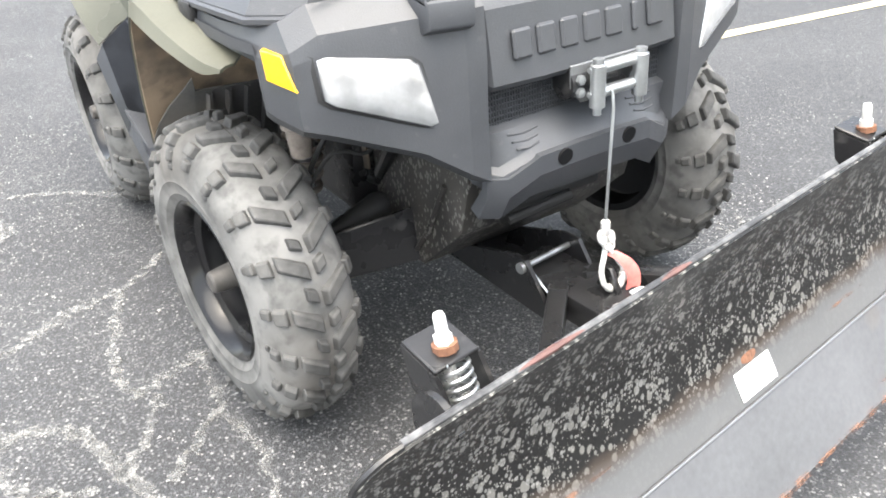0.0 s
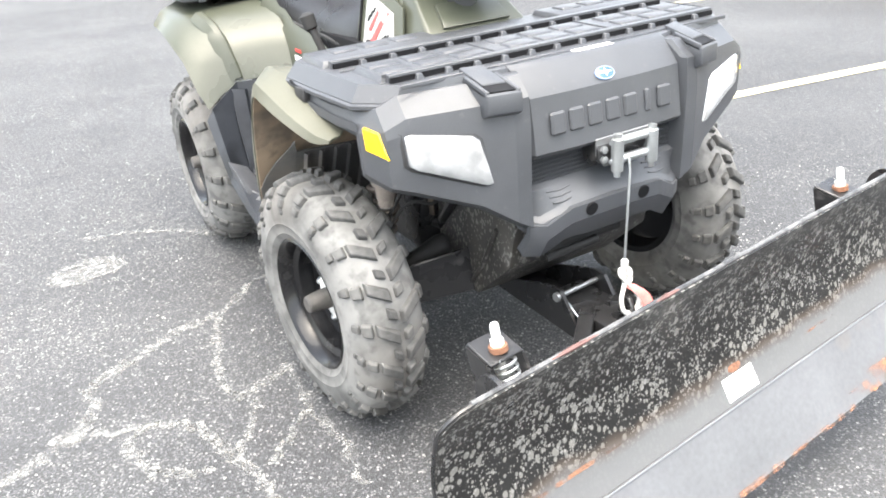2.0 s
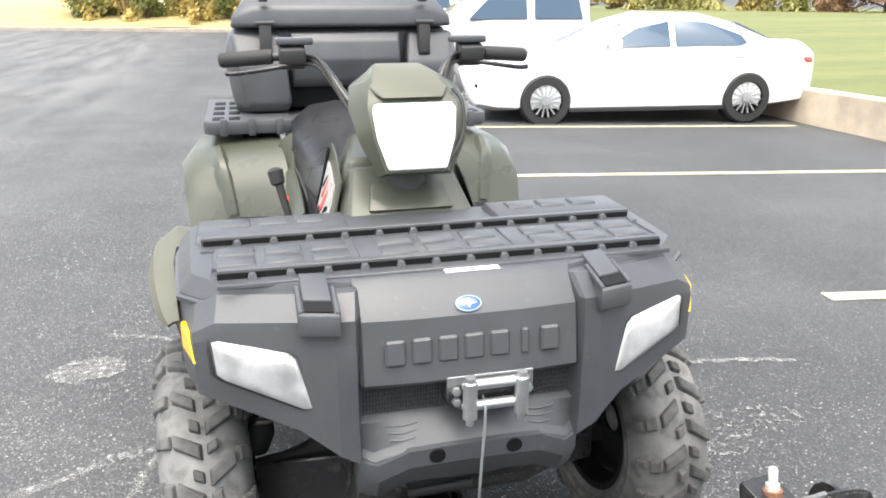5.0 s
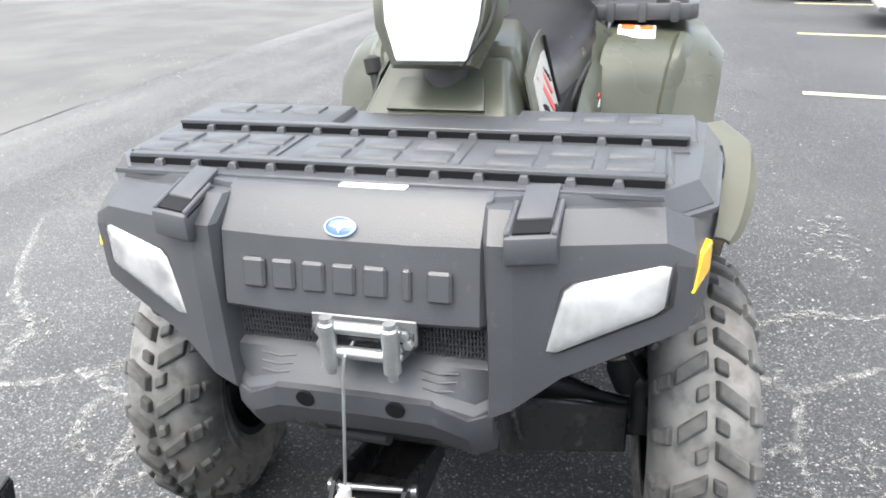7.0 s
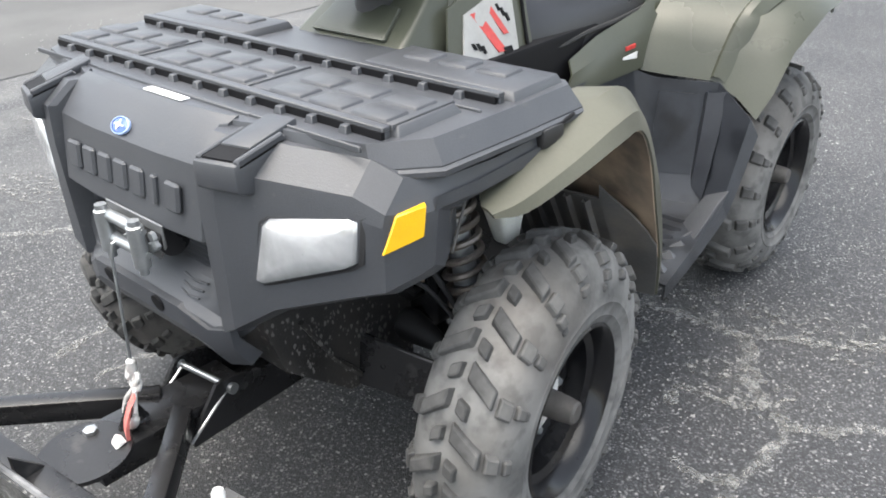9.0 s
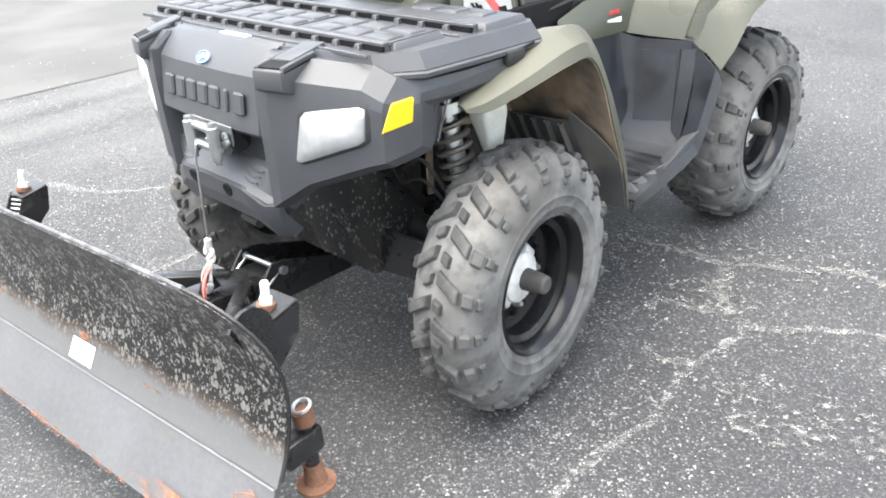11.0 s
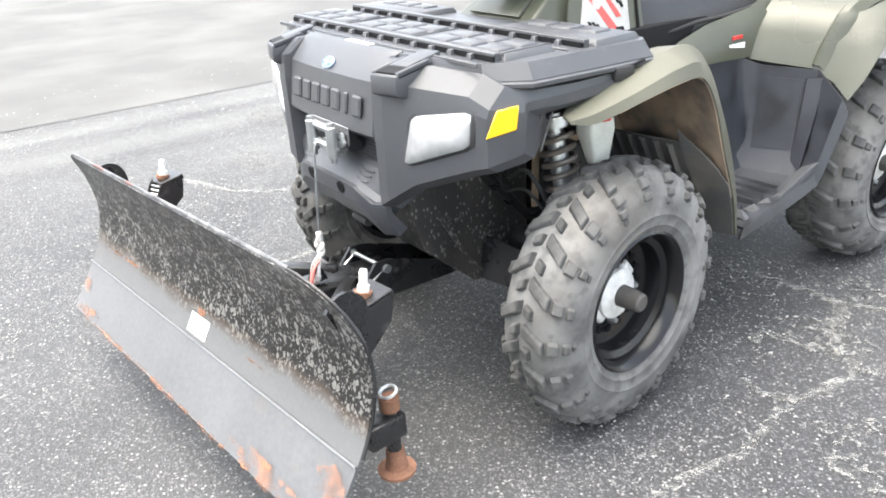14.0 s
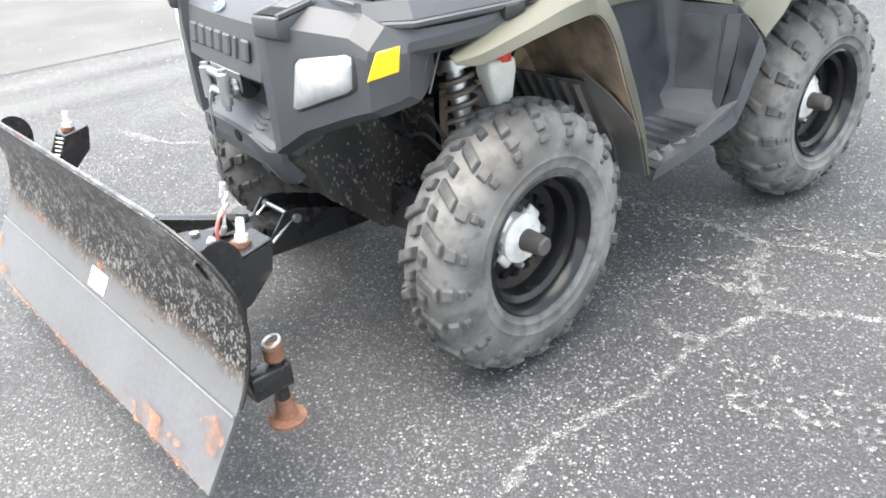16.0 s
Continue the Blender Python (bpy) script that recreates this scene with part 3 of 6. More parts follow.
# the far seam between two asphalt surfaces
tagged(finish("pavement_joint", strip([(-3.53 + random.gauss(0, 0.004), -3.2 + 0.11 * i, 0) for i in range(60)], 0.012, wobble=0.5), RUBBER_BLACK, ground, smooth=0), "dark straight joint in the asphalt")

# retaining wall and the lawn behind it
wall = tagged(finish("retaining_wall", loft([[lot(0.0, s, -0.05), lot(0.02, s, 0.42), lot(0.05, s, 0.44), lot(0.22, s, 0.44), lot(0.22, s, -0.05)] for s in (-14, -10, -7, -3, 0, 2, 4, 6, 9, 14, 24)], closed=True, caps=True), CONCRETE),
              "low tan concrete retaining wall along the lawn", "wall", kind="structure")
b = bmesh.new()
rows = []
for u in (0.2, 1, 4, 10, 18, 26, 31, 36, 45, 70):
    row = []
    for v in (-60, -30, -14, -10, -7, -3, 0, 3, 7, 14, 24, 40, 70):
        p = WALL0 + u * U + v * V
        edge = WALL0 + 0.2 * U + v * V
        row.append(b.verts.new((p.x, p.y, ground_z(edge.x, edge.y) * max(0, 1 - u / 12) - 0.10 * min(1, u / 12) + 0.425 - 0.0025 * u - 0.0035 * max(0, u - 30) ** 1.5)))
    rows.append(row)
for r0, r1 in zip(rows, rows[1:]):
    for i in range(len(r0) - 1):
        b.faces.new((r0[i], r0[i + 1], r1[i + 1], r1[i]))
lawn = tagged(finish("lawn", b, LAWN), "mown green lawn sloping away behind the wall", "lawn", kind="structure")

# far kerb with dry grass bank, fence, house
FAR0, FARD = Vector((-14, 42.3, -0.306)), Vector((1, -0.5, 0)).normalized()
FARN = Vector((-FARD.y, FARD.x, 0))


def far(s, d, z=0.0):
    return FAR0 + s * FARD + d * FARN + Vector((0, 0, z))


tagged(finish("kerb", loft([[far(s, 0), far(s, 0.02, 0.14), far(s, 0.05, 0.16), far(s, 0.5, 0.16), far(s, 0.5)] for s in (-60, -20, 0, 20, 27)], closed=True, caps=True), KERB),
       "weathered tan concrete kerb at the far edge of the lot", "kerb", kind="structure")
b = bmesh.new()
rows = []
for d, z in ((0.45, 0.15), (2, 0.3), (5, 0.7), (9, 0.9), (30, 1.0), (120, 1.2)):
    rows.append([b.verts.new(far(s, d, z + 0.1 * math.sin(s * 0.7 + d))) for s in range(-60, 29, 4)])
for r0, r1 in zip(rows, rows[1:]):
    for i in range(len(r0) - 1):
        b.faces.new((r0[i], r0[i + 1], r1[i + 1], r1[i]))
tagged(finish("bank", b, DRY_GRASS), "bank of dry yellow grass beyond the kerb", "grass", kind="structure")


# ---- the machine ----
atv = thing("quad_bike", "olive and grey-black utility quad bike with winch and plow mount", "quad bike")


TYRE_HALF = [(0.0, 0.955), (0.30, 0.950), (0.55, 0.930), (0.76, 0.885), (0.92, 0.80), (1.0, 0.69)]


def carcass_line(R, w):
    """The rounded outline of a tyre, from the middle of its tread to its widest place, as (across, radius)."""
    return [Vector((x * w / 2, r * R, 0)) for x, r in [(p.x, p.y) for p in smooth_line([(x, r, 0) for x, r in TYRE_HALF], 6)]]


def tyre_mesh(R, rim, w):
    """A tyre carcass about the x axis; the outer side is +x."""
    h = w / 2
    half = [(p.x, p.y) for p in carcass_line(R, w)[::2]] + [(h * 0.995, rim + 0.048), (h * 1.012, rim + 0.045), (h * 0.985, rim + 0.040), (h * 0.955, rim + 0.024), (h * 0.965, rim + 0.021), (h * 0.93, rim + 0.016), (h * 0.90, rim + 0.012), (h * 0.86, rim + 0.003), (h * 0.72, rim - 0.008)]
    prof = [(-x, r) for x, r in half[:0:-1]] + half + [(h * 0.5, rim - 0.012), (-h * 0.5, rim - 0.012)]
    b = lathe(prof + [prof[0]], 80)
    for v in b.verts:
        v.co *= 1 + 0.005 * noise.noise(v.co * 9)
    return b


LUG_MESHES = {}


def lug_mesh(kind, side, R, w, variant):
    """A tread block moulded on the rounded carcass: angled ones in the middle, small square ones out over the shoulder."""
    key = (kind, side, R, w, variant)
    if key in LUG_MESHES:
        return LUG_MESHES[key]
    rng = random.Random(variant * 7 + len(kind))
    k = w / 0.17
    at, half, wide, sweep, height = {
        "middle": (0.029 * k, 0.0250 * k, 0.0165, 0.016, 0.0140),
        "inner": (0.069 * k, 0.0125 * k, 0.0180, 0.002, 0.0115),
        "shoulder": (0.097 * k ** 0.8, 0.0105, 0.0155, 0.001, 0.0085),
        "crown": (0.014 * k, 0.0105 * k, 0.0130, 0.005, 0.0130),
        "edge": (0.116 * k ** 0.8, 0.0070, 0.0115, 0.0, 0.004)}[kind]
    half, wide, height = half * rng.uniform(0.85, 1.1), wide * rng.uniform(0.85, 1.1), height * rng.uniform(0.8, 1.05)
    line = carcass_line(R, w)

    def on(s):
        for a, c in zip(line, line[1:]):
            d = (c - a).length
            if s <= d or c is line[-1]:
                t = (c - a).normalized()
                return a + t * s, Vector((-t.y, t.x, 0))
            s -= d

    pts = []
    for e in (-1, 1):
        for da in (-1, 1):
            for up, tp in ((-0.004, 1.0), (height, 0.74)):
                p, nrm = on(at + e * half * tp)
                p = p + nrm * up
                ang = (e * sweep + da * wide * tp) / R
                pts.append((side * p.x, p.y * math.cos(ang), p.y * math.sin(ang)))
    b = hull(pts, 0.0022, 1)
    bmesh.ops.recalc_face_normals(b, faces=b.faces)
    me = bpy.data.meshes.new("tread_lug")
    b.to_mesh(me)
    b.free()
    me.materials.append(LUG_RUBBER)
    LUG_MESHES[key] = me
    return me


def rim_mesh(r, h):
    """A pressed steel wheel about the x axis; the outer lip at x = h."""
    prof = [(h, r + 0.006), (h + 0.004, r), (h - 0.004, r - 0.010), (h - 0.030, r - 0.016), (h - 0.038, r - 0.030), (h - 0.075, r - 0.034), (h - 0.085, r - 0.060), (h - 0.078, r - 0.075), (h - 0.080, 0.035), (h - 0.088, 0.035), (h - 0.095, r - 0.055), (h - 0.10, r - 0.020), (-h, r - 0.01), (-h - 0.002, r + 0.006)]
    return lathe(prof, 64)


def wheel(at, side, R, rimr, w, lugs, steer):
    wh = new("wheel")
    wh.empty_display_size = 0.1
    wh.parent = atv
    wh.matrix_world = Matrix.Translation(at) @ pose(0, 0, 0, random.uniform(0, 360), 0, steer + (180 if side < 0 else 0))
    tag = "knobbly dusty tyre"
    part("tyre", tyre_mesh(R, rimr, w), RUBBER, wh, tag, 40)
    for i in range(lugs):
        for sd in (-1, 1):
            for kind in ("middle", "inner", "shoulder", "crown", "edge") if i % 2 == 0 else ("middle", "inner", "shoulder", "crown"):
                # the bars stand in a chevron; the blocks outside them carry each bar's line on over the shoulder
                turn = 360 / lugs * (i + (0.5 if sd > 0 else 0)) + {"middle": 0, "crown": 180 / lugs - 1.5, "inner": 3.4, "shoulder": 4.4, "edge": 4.8}[kind] + random.uniform(-0.7, 0.7)
                lug = new("tread_lug", lug_mesh(kind, sd, R, w, random.randrange(4)))
                lug.parent = wh
                lug.matrix_basis = pose(0, 0, 0, turn)
    h = w / 2 - 0.012
    part("rim", rim_mesh(rimr, h), RIM, wh, "black pressed steel rim", 40)
    hub = bmesh.new()
    for k in range(4):
        a = math.pi / 2 * k
        join(hub, hull([(h - 0.080 + dx, rr * math.cos(a + da), rr * math.sin(a + da)) for dx, rr, da in ((0, 0.02, -0.9), (0, 0.02, 0.9), (0, 0.080, -0.30), (0, 0.080, 0.30), (0.018, 0.030, -0.7), (0.018, 0.030, 0.7), (0.012, 0.075, -0.26), (0.012, 0.075, 0.26))], 0.003, 1))
    join(hub, lathe([(h - 0.08, 0.0), (h - 0.08, 0.064), (h - 0.060, 0.058), (h - 0.05, 0.030), (h - 0.05, 0.0)], 32))
    part("hub", hub, CAST, wh, "pale cast metal hub")
    part("hub_cap", lathe([(h - 0.055, 0.0), (h - 0.055, 0.026), (h - 0.02, 0.024), (h + 0.002, 0.021), (h + 0.006, 0.017), (h + 0.006, 0.0)], 28), CAP, wh, "dark rounded axle cap")
    for k in range(4):
        a = math.pi / 2 * k + math.pi / 4
        part("lug_nut", move(lathe([(0, 0), (0, 0.011), (0.012, 0.010), (0.020, 0.006), (0.020, 0)], 6), Matrix.Translation((h - 0.078, 0.067 * math.cos(a), 0.067 * math.sin(a)))), ZINC, wh, smooth=20)
    vents = bmesh.new()
    for k in range(16):
        a = 2 * math.pi * k / 16
        join(vents, move(lathe([(0, 0), (0, 0.0085), (0.0025, 0.0085), (0.0025, 0)], 10), Matrix.Translation((h - 0.0795, 0.094 * math.cos(a), 0.094 * math.sin(a)))))
    part("vent_ring", vents, GRILLE, wh)
    return wh


FX, RX, RY = 0.492, 0.405, 1.25
for s in (1, -1):
    wheel((s * FX, 0.012, 0.304), s, 0.309, 0.158, 0.176, 20, 5.3)
    wheel((s * RX - 0.012, RY, 0.303), s, 0.309, 0.158, 0.252, 18, 0)

# front bumper: side shells, middle panel, grille, chin
def bumper_column(x, y, zt, zb, back, lean, s):
    return [(s * (x - 0.03), y + back, zt + 0.004), (s * (x - 0.006), y + 0.048, zt + 0.004), (s * x, y + 0.006, zt - 0.030), (s * x, y + lean * 0.4, zt - 0.3 * (zt - zb)), (s * x, y + lean * 0.8, zt - 0.7 * (zt - zb)), (s * (x - 0.002), y + lean, zb + 0.014), (s * (x - 0.01), y + lean + 0.03, zb - 0.004), (s * (x - 0.03), y + back + 0.02, zb + 0.03)]


for s in (1, -1):
    cols = [(0.195, -0.385, 0.838, 0.520, 0.10, 0.02), (0.202, -0.398, 0.838, 0.525, 0.10, 0.005), (0.235, -0.392, 0.836, 0.545, 0.12, -0.002), (0.30, -0.366, 0.832, 0.590, 0.13, 0.0), (0.425, -0.325, 0.827, 0.640, 0.13, 0.0), (0.463, -0.308, 0.806, 0.652, 0.12, 0.0), (0.482, -0.255, 0.794, 0.664, 0.07, 0.0), (0.4865, -0.236, 0.794, 0.670, 0.06, 0.0), (0.4875, -0.230, 0.794, 0.752, 0.05, 0.0), (0.496, -0.160, 0.793, 0.757, 0.04, 0.0), (0.501, -0.04, 0.796, 0.764, 0.03, 0.0), (0.504, 0.07, 0.802, 0.770, 0.02, 0.0)]
    sh = part("bumper_shell", bevel(loft([bumper_column(*c, s) for c in cols], closed=True, caps=True), 0.0025, 1, angle=20), PLASTIC, atv, "grey-black moulded bumper shell", 14)
    # headlight: recessed dark bezel and a bowed clear lens
    q = [(0.272, -0.371, 0.640), (0.300, -0.362, 0.748), (0.432, -0.316, 0.770), (0.428, -0.322, 0.702)]
    cen = Vector([sum(p[i] for p in q) / 4 for i in range(3)])
    nrm = Vector((0.32, -0.945, 0.05))
    def ring(k, off):
        out = []
        for i in range(4):
            a, c = Vector(q[i]), Vector(q[(i + 1) % 4])
            for t in (0.08, 0.36, 0.64, 0.92):
                p = cen + (a.lerp(c, t) - cen) * k + nrm * off
                out.append((s * p.x, p.y, p.z))
        return out
    part("headlight_bezel", loft([ring(1.16, -0.012), ring(1.14, 0.003), ring(1.05, 0.005), ring(1.0, -0.004), ring(0.9, -0.012)], closed=True, caps=True), PLASTIC_DARK, sh, "dark headlight bezel")
    part("headlight", loft([ring(1.02, -0.008), ring(1.0, 0.005), ring(0.93, 0.010), ring(0.6, 0.015), ring(0.2, 0.017)], closed=True, caps=True), LENS, sh, "clear headlight lens with a silver reflector", 50)
    def on_lens(u, v, off):
        p = Vector(q[0]).lerp(Vector(q[3]), u).lerp(Vector(q[1]).lerp(Vector(q[2]), u), v)
        p += nrm * (off + 0.012 * (1 - max(abs(2 * u - 1), abs(2 * v - 1))))
        return (s * p.x, p.y, p.z)

    part("reflector_bowl", loft([[on_lens(u, 0.10 + (top - 0.10) * k / 4, 0.0065) for k in range(5)] for u, top in ((0.10, 0.14), (0.22, 0.26), (0.36, 0.42), (0.52, 0.56), (0.66, 0.60), (0.78, 0.52), (0.88, 0.34))], thick=0.0015), LENS_GREY, sh, "greyer reflector bowl inside the lens", 50)
    rq = [(0.4855, -0.250, 0.777), (0.4715, -0.292, 0.773), (0.4640, -0.313, 0.722), (0.4850, -0.255, 0.733)]
    part("reflector", hull([(s * (x + o), y - o * 0.8, z) for x, y, z in rq for o in (-0.014, 0.0)], 0.002, 1), AMBER, sh, "amber side reflector")
    # latch at the lid's front corner: a block whose top slopes up to the lid, two cheeks, a dark slot and the lid's tongue
    def at_latch(x, y, z):
        return (s * x, y + (x - 0.228) * 0.27, z)

    def slope(y, up):
        return 0.827 + (y + 0.408) * 0.21 + up

    lt = part("latch", hull([at_latch(x, y, z) for x in (0.226, 0.292) for y, z in ((-0.408, 0.788), (-0.408, 0.826), (-0.320, 0.8445), (-0.320, 0.800), (-0.385, 0.778))], 0.004), PLASTIC, atv, "moulded lid latch")
    for x in (0.226, 0.284):
        part("latch_cheek", hull([at_latch(x + dx, y, slope(y, up)) for dx in (0, 0.008) for y in (-0.402, -0.325) for up in (-0.01, 0.004)], 0.002, 1), PLASTIC, lt)
    part("latch_slot", hull([at_latch(x, y, slope(y, up)) for x in (0.236, 0.282) for y in (-0.400, -0.370) for up in (-0.01, 0.002)]), GRILLE, lt, "dark slot")
    part("latch_tongue", hull([at_latch(x, y, slope(y, up)) for x in (0.236, 0.282) for y, up in ((-0.371, -0.008), (-0.371, 0.005), (-0.290, 0.006), (-0.290, -0.01))], 0.003), PLASTIC, lt)

panel = part("front_panel", bevel(loft([[(x, y, z) for y, z in ((-0.325 + c, 0.852), (-0.343 + c, 0.845), (-0.385 + c, 0.797), (-0.394 + c, 0.742), (-0.402 + c, 0.688), (-0.392 + c, 0.678), (-0.35 + c, 0.68))] for x, c in ((-0.197, 0.018), (-0.19, 0.008), (-0.10, 0.001), (0, 0), (0.10, 0.001), (0.19, 0.008), (0.197, 0.018))], closed=True, caps=True), 0.003, 1), PLASTIC, atv, "grey-black front panel with raised maker's marks", 28)
# the raised maker's mark, as plain bars
for i in range(7):
    x = -0.137 + 0.0457 * i
    tilt = pose(0, 0, 0, -8)
    mark = bmesh.new()
    if i == 5:
        box((x, -0.3945, 0.743), (0.013, 0.010, 0.045), 0.003, 1, tilt, mark)
    else:
        box((x, -0.3945, 0.743), (0.035, 0.010, 0.045), 0.004, 1, tilt, mark)
    part("raised_mark", mark, PLASTIC, panel)
part("badge", move(lathe([(0, 0), (0, 0.026), (0.003, 0.025), (0.005, 0.018), (0.0055, 0)], 32, "z"), Matrix.Translation((-0.006, -0.3735, 0.8115)) @ pose(0, 0, 0, 48) @ Matrix.Diagonal((0.84, 0.52, 1, 1))), BLUE, panel, "oval blue badge")
part("badge_rim", move(lathe([(0, 0.0245), (0, 0.0275), (0.004, 0.0275), (0.0045, 0.0245)], 32, "z"), Matrix.Translation((-0.006, -0.3735, 0.8115)) @ pose(0, 0, 0, 48) @ Matrix.Diagonal((0.84, 0.52, 1, 1))), BLUE_PALE, panel)
STAR = [(0.0175, 0), (0.0035, 0.0026), (0, 0.0110), (-0.0035, 0.0026), (-0.0175, 0), (-0.0035, -0.0026), (0, -0.0110), (0.0035, -0.0026)]
part("badge_spark", move(prism(STAR, "z", 0.0045, 0.0068), Matrix.Translation((-0.006, -0.3735, 0.8115)) @ pose(0, 0, 0, 48) @ Matrix.Diagonal((0.84, 0.84, 1, 1))), WHITE, panel)

gr = bmesh.new()
box((0, -0.345, 0.648), (0.40, 0.012, 0.075), 0.0, bm=gr)
grille = part("grille", gr, GRILLE, atv, "black mesh radiator grille")
for i in range(72):
    x = -0.19 + 0.38 * i / 71
    part("grille_bar", box((x, -0.356, 0.648), (0.0022, 0.008, 0.072)), PLASTIC, grille, smooth=0)
for j in range(8):
    part("grille_rail", box((0, -0.358, 0.617 + 0.009 * j), (0.385, 0.004, 0.0018)), PLASTIC, grille, smooth=0)

# shelf and chin under the grille
def chin_row(x, ytop, zlip, ylip, zbot, ybot):
    return [(x, -0.345, 0.622), (x, -0.372, 0.606), (x, ylip + 0.012, zlip + 0.012), (x, ylip, zlip), (x, ylip - 0.003, zlip - 0.012), (x, (ylip + ybot) / 2 - 0.012, (zlip + zbot) / 2), (x, ybot, zbot), (x, -0.28, zbot + 0.03), (x, -0.28, 0.60)]


rows = [(-0.205, 0, 0.548, -0.375, 0.520, -0.345), (-0.178, 0, 0.540, -0.394, 0.496, -0.362), (-0.125, 0, 0.562, -0.408, 0.478, -0.368), (-0.04, 0, 0.563, -0.412, 0.472, -0.372)]
rows += [(-x, *r) for x, *r in rows[::-1]]
chin = part("chin_guard", loft([chin_row(*r) for r in rows], closed=True, caps=True), PLASTIC, atv, "grey-black lower bumper lip", 25)
for x in (-0.071, 0.069):
    part("tow_hole", move(lathe([(-0.004, 0), (-0.004, 0.0145), (0.0015, 0.0145), (0.0015, 0)], 24, "z"), Matrix.Translation((x, -0.4185, 0.552)) @ pose(0, 0, 0, 100)), GRILLE, chin, "dark round hole")
for s in (1, -1):
    for f in (0.15, 0.45, 0.75):
        part("step_rib", tube([(s * (0.096 + 0.012 * f), -0.374 - 0.025 * f, 0.604 - 0.033 * f), (s * 0.125, -0.376 - 0.025 * f, 0.6005 - 0.033 * f), (s * (0.158 - 0.012 * f), -0.374 - 0.025 * f, 0.604 - 0.035 * f)], 0.0019, 6), PLASTIC, chin)

# the lip that stands up along the chin's front edge, notched down at both ends
LIP = [(-0.203, 0.540, -0.384), (-0.172, 0.538, -0.402), (-0.128, 0.562, -0.414), (-0.120, 0.567, -0.416), (-0.04, 0.571, -0.419)]
LIP += [(-x, z, y) for x, z, y in LIP[::-1]]
part("bumper_lip", bevel(loft([[(x, y + 0.014, z - 0.022), (x, y + 0.011, z), (x, y, z - 0.002), (x, y + 0.001, z - 0.035), (x, y + 0.028, z - 0.082), (x, y + 0.05, z - 0.07)] for x, z, y in LIP], closed=True, caps=True), 0.002, 1), PLASTIC, chin, "raised notched lip", 25)

# winch fairlead, rope and hook
fl = part("fairlead", hull([(0.027 + x, -0.405 + 0.004 * k, z) for k in (0, 1) for x, z in ((-0.078, 0.692), (0.078, 0.692), (0.078, 0.655), (0.055, 0.628), (-0.055, 0.628), (-0.078, 0.655))], 0.0015, 1), ZINC_DULL, atv, "zinc plated roller fairlead of the winch")
for x in (-0.044, 0.048):
    part("roller", tube([(0.027 + x, -0.43, 0.702), (0.027 + x, -0.43, 0.694), (0.027 + x, -0.43, 0.692), (0.027 + x, -0.43, 0.625), (0.027 + x, -0.43, 0.623), (0.027 + x, -0.43, 0.612)], [0.009, 0.009, 0.0125, 0.0125, 0.007, 0.007], 16), ZINC, fl)
for z in (0.684, 0.645):
    part("roller", tube([(-0.030, -0.424, z), (-0.018, -0.424, z), (-0.017, -0.424, z), (0.072, -0.424, z), (0.073, -0.424, z), (0.088, -0.424, z)], [0.005, 0.005, 0.0095, 0.0095, 0.005, 0.005], 14), ZINC, fl)
for x, z in ((-0.036, 0.668), (0.088, 0.672), (0.080, 0.652), (-0.036, 0.648), (0.094, 0.660)):
    part("bolt", move(lathe([(0, 0), (0, 0.0085), (0.007, 0.008), (0.009, 0)], 6, "z"), Matrix.Translation((x, -0.409, z)) @ pose(0, 0, 0, 90)), ZINC, fl, smooth=20)
part("winch_drum", tube([(-0.05, -0.385, 0.66), (0.10, -0.385, 0.66)], 0.026, 18), STEEL_BLACK, atv)
part("winch_rope", tube([(0.012, -0.405, 0.655), (0.008, -0.438, 0.645), (0.006, -0.443, 0.62), (-0.008, -0.450, 0.42)], 0.0026, 8), ZINC, atv, "thin steel winch rope")

# lid / front rack
LID = [(0.0, -0.326), (0.205, -0.326), (0.245, -0.316), (0.305, -0.310), (0.422, -0.282), (0.484, -0.214), (0.491, -0.13), (0.497, -0.05), (0.503, 0.09), (0.480, 0.110), (0.0, 0.110)]
LID_TOP = [(0.0, -0.318), (0.205, -0.318), (0.238, -0.306), (0.298, -0.300), (0.408, -0.274), (0.462, -0.208), (0.468, -0.13), (0.473, -0.05), (0.479, 0.086), (0.462, 0.104), (0.0, 0.104)]


def lid_ring(line, z, k=1.0):
    return [(x * k, y, z) for x, y in line] + [(-x * k, y, z) for x, y in line[-2:0:-1]]


rack = part("front_rack", bevel(loft([lid_ring(LID, 0.801, 0.995), lid_ring(LID, 0.806), lid_ring(LID, 0.818), lid_ring(LID_TOP, 0.848)], closed=True, caps=True), 0.003, 2, angle=14), PLASTIC, atv, "grey-black moulded front rack lid with raised ribs", 24)
# solid black band added where only shade lies between lid and shell
part("lid_gap_shade", loft([lid_ring(LID, 0.770, 0.975), lid_ring(LID, 0.806, 0.975)], closed=True, caps=True), GRILLE, rack, "black band for the shade in the gap under the lid", 0)
for s in (1, -1):
    part("lid_clip", box((s * 0.500, 0.005, 0.797), (0.020, 0.050, 0.030), 0.005, 2, pose(0, 0, 0, 0, 0, -s * 3)), PLASTIC_DARK, rack, "black lid clip")
    part("lid_wire", tube([(s * 0.503, -0.02, 0.806), (s * 0.506, 0.03, 0.810), (s * 0.505, 0.062, 0.814)], 0.0035, 6), GRILLE, rack)
    part("lid_rim", loft([[(s * x, y, 0.803), (s * (x + 0.006), y - 0.003, 0.806), (s * (x + 0.006), y - 0.003, 0.813), (s * x, y, 0.816)] for x, y in LID[3:9]], thick=0.002), PLASTIC, rack)


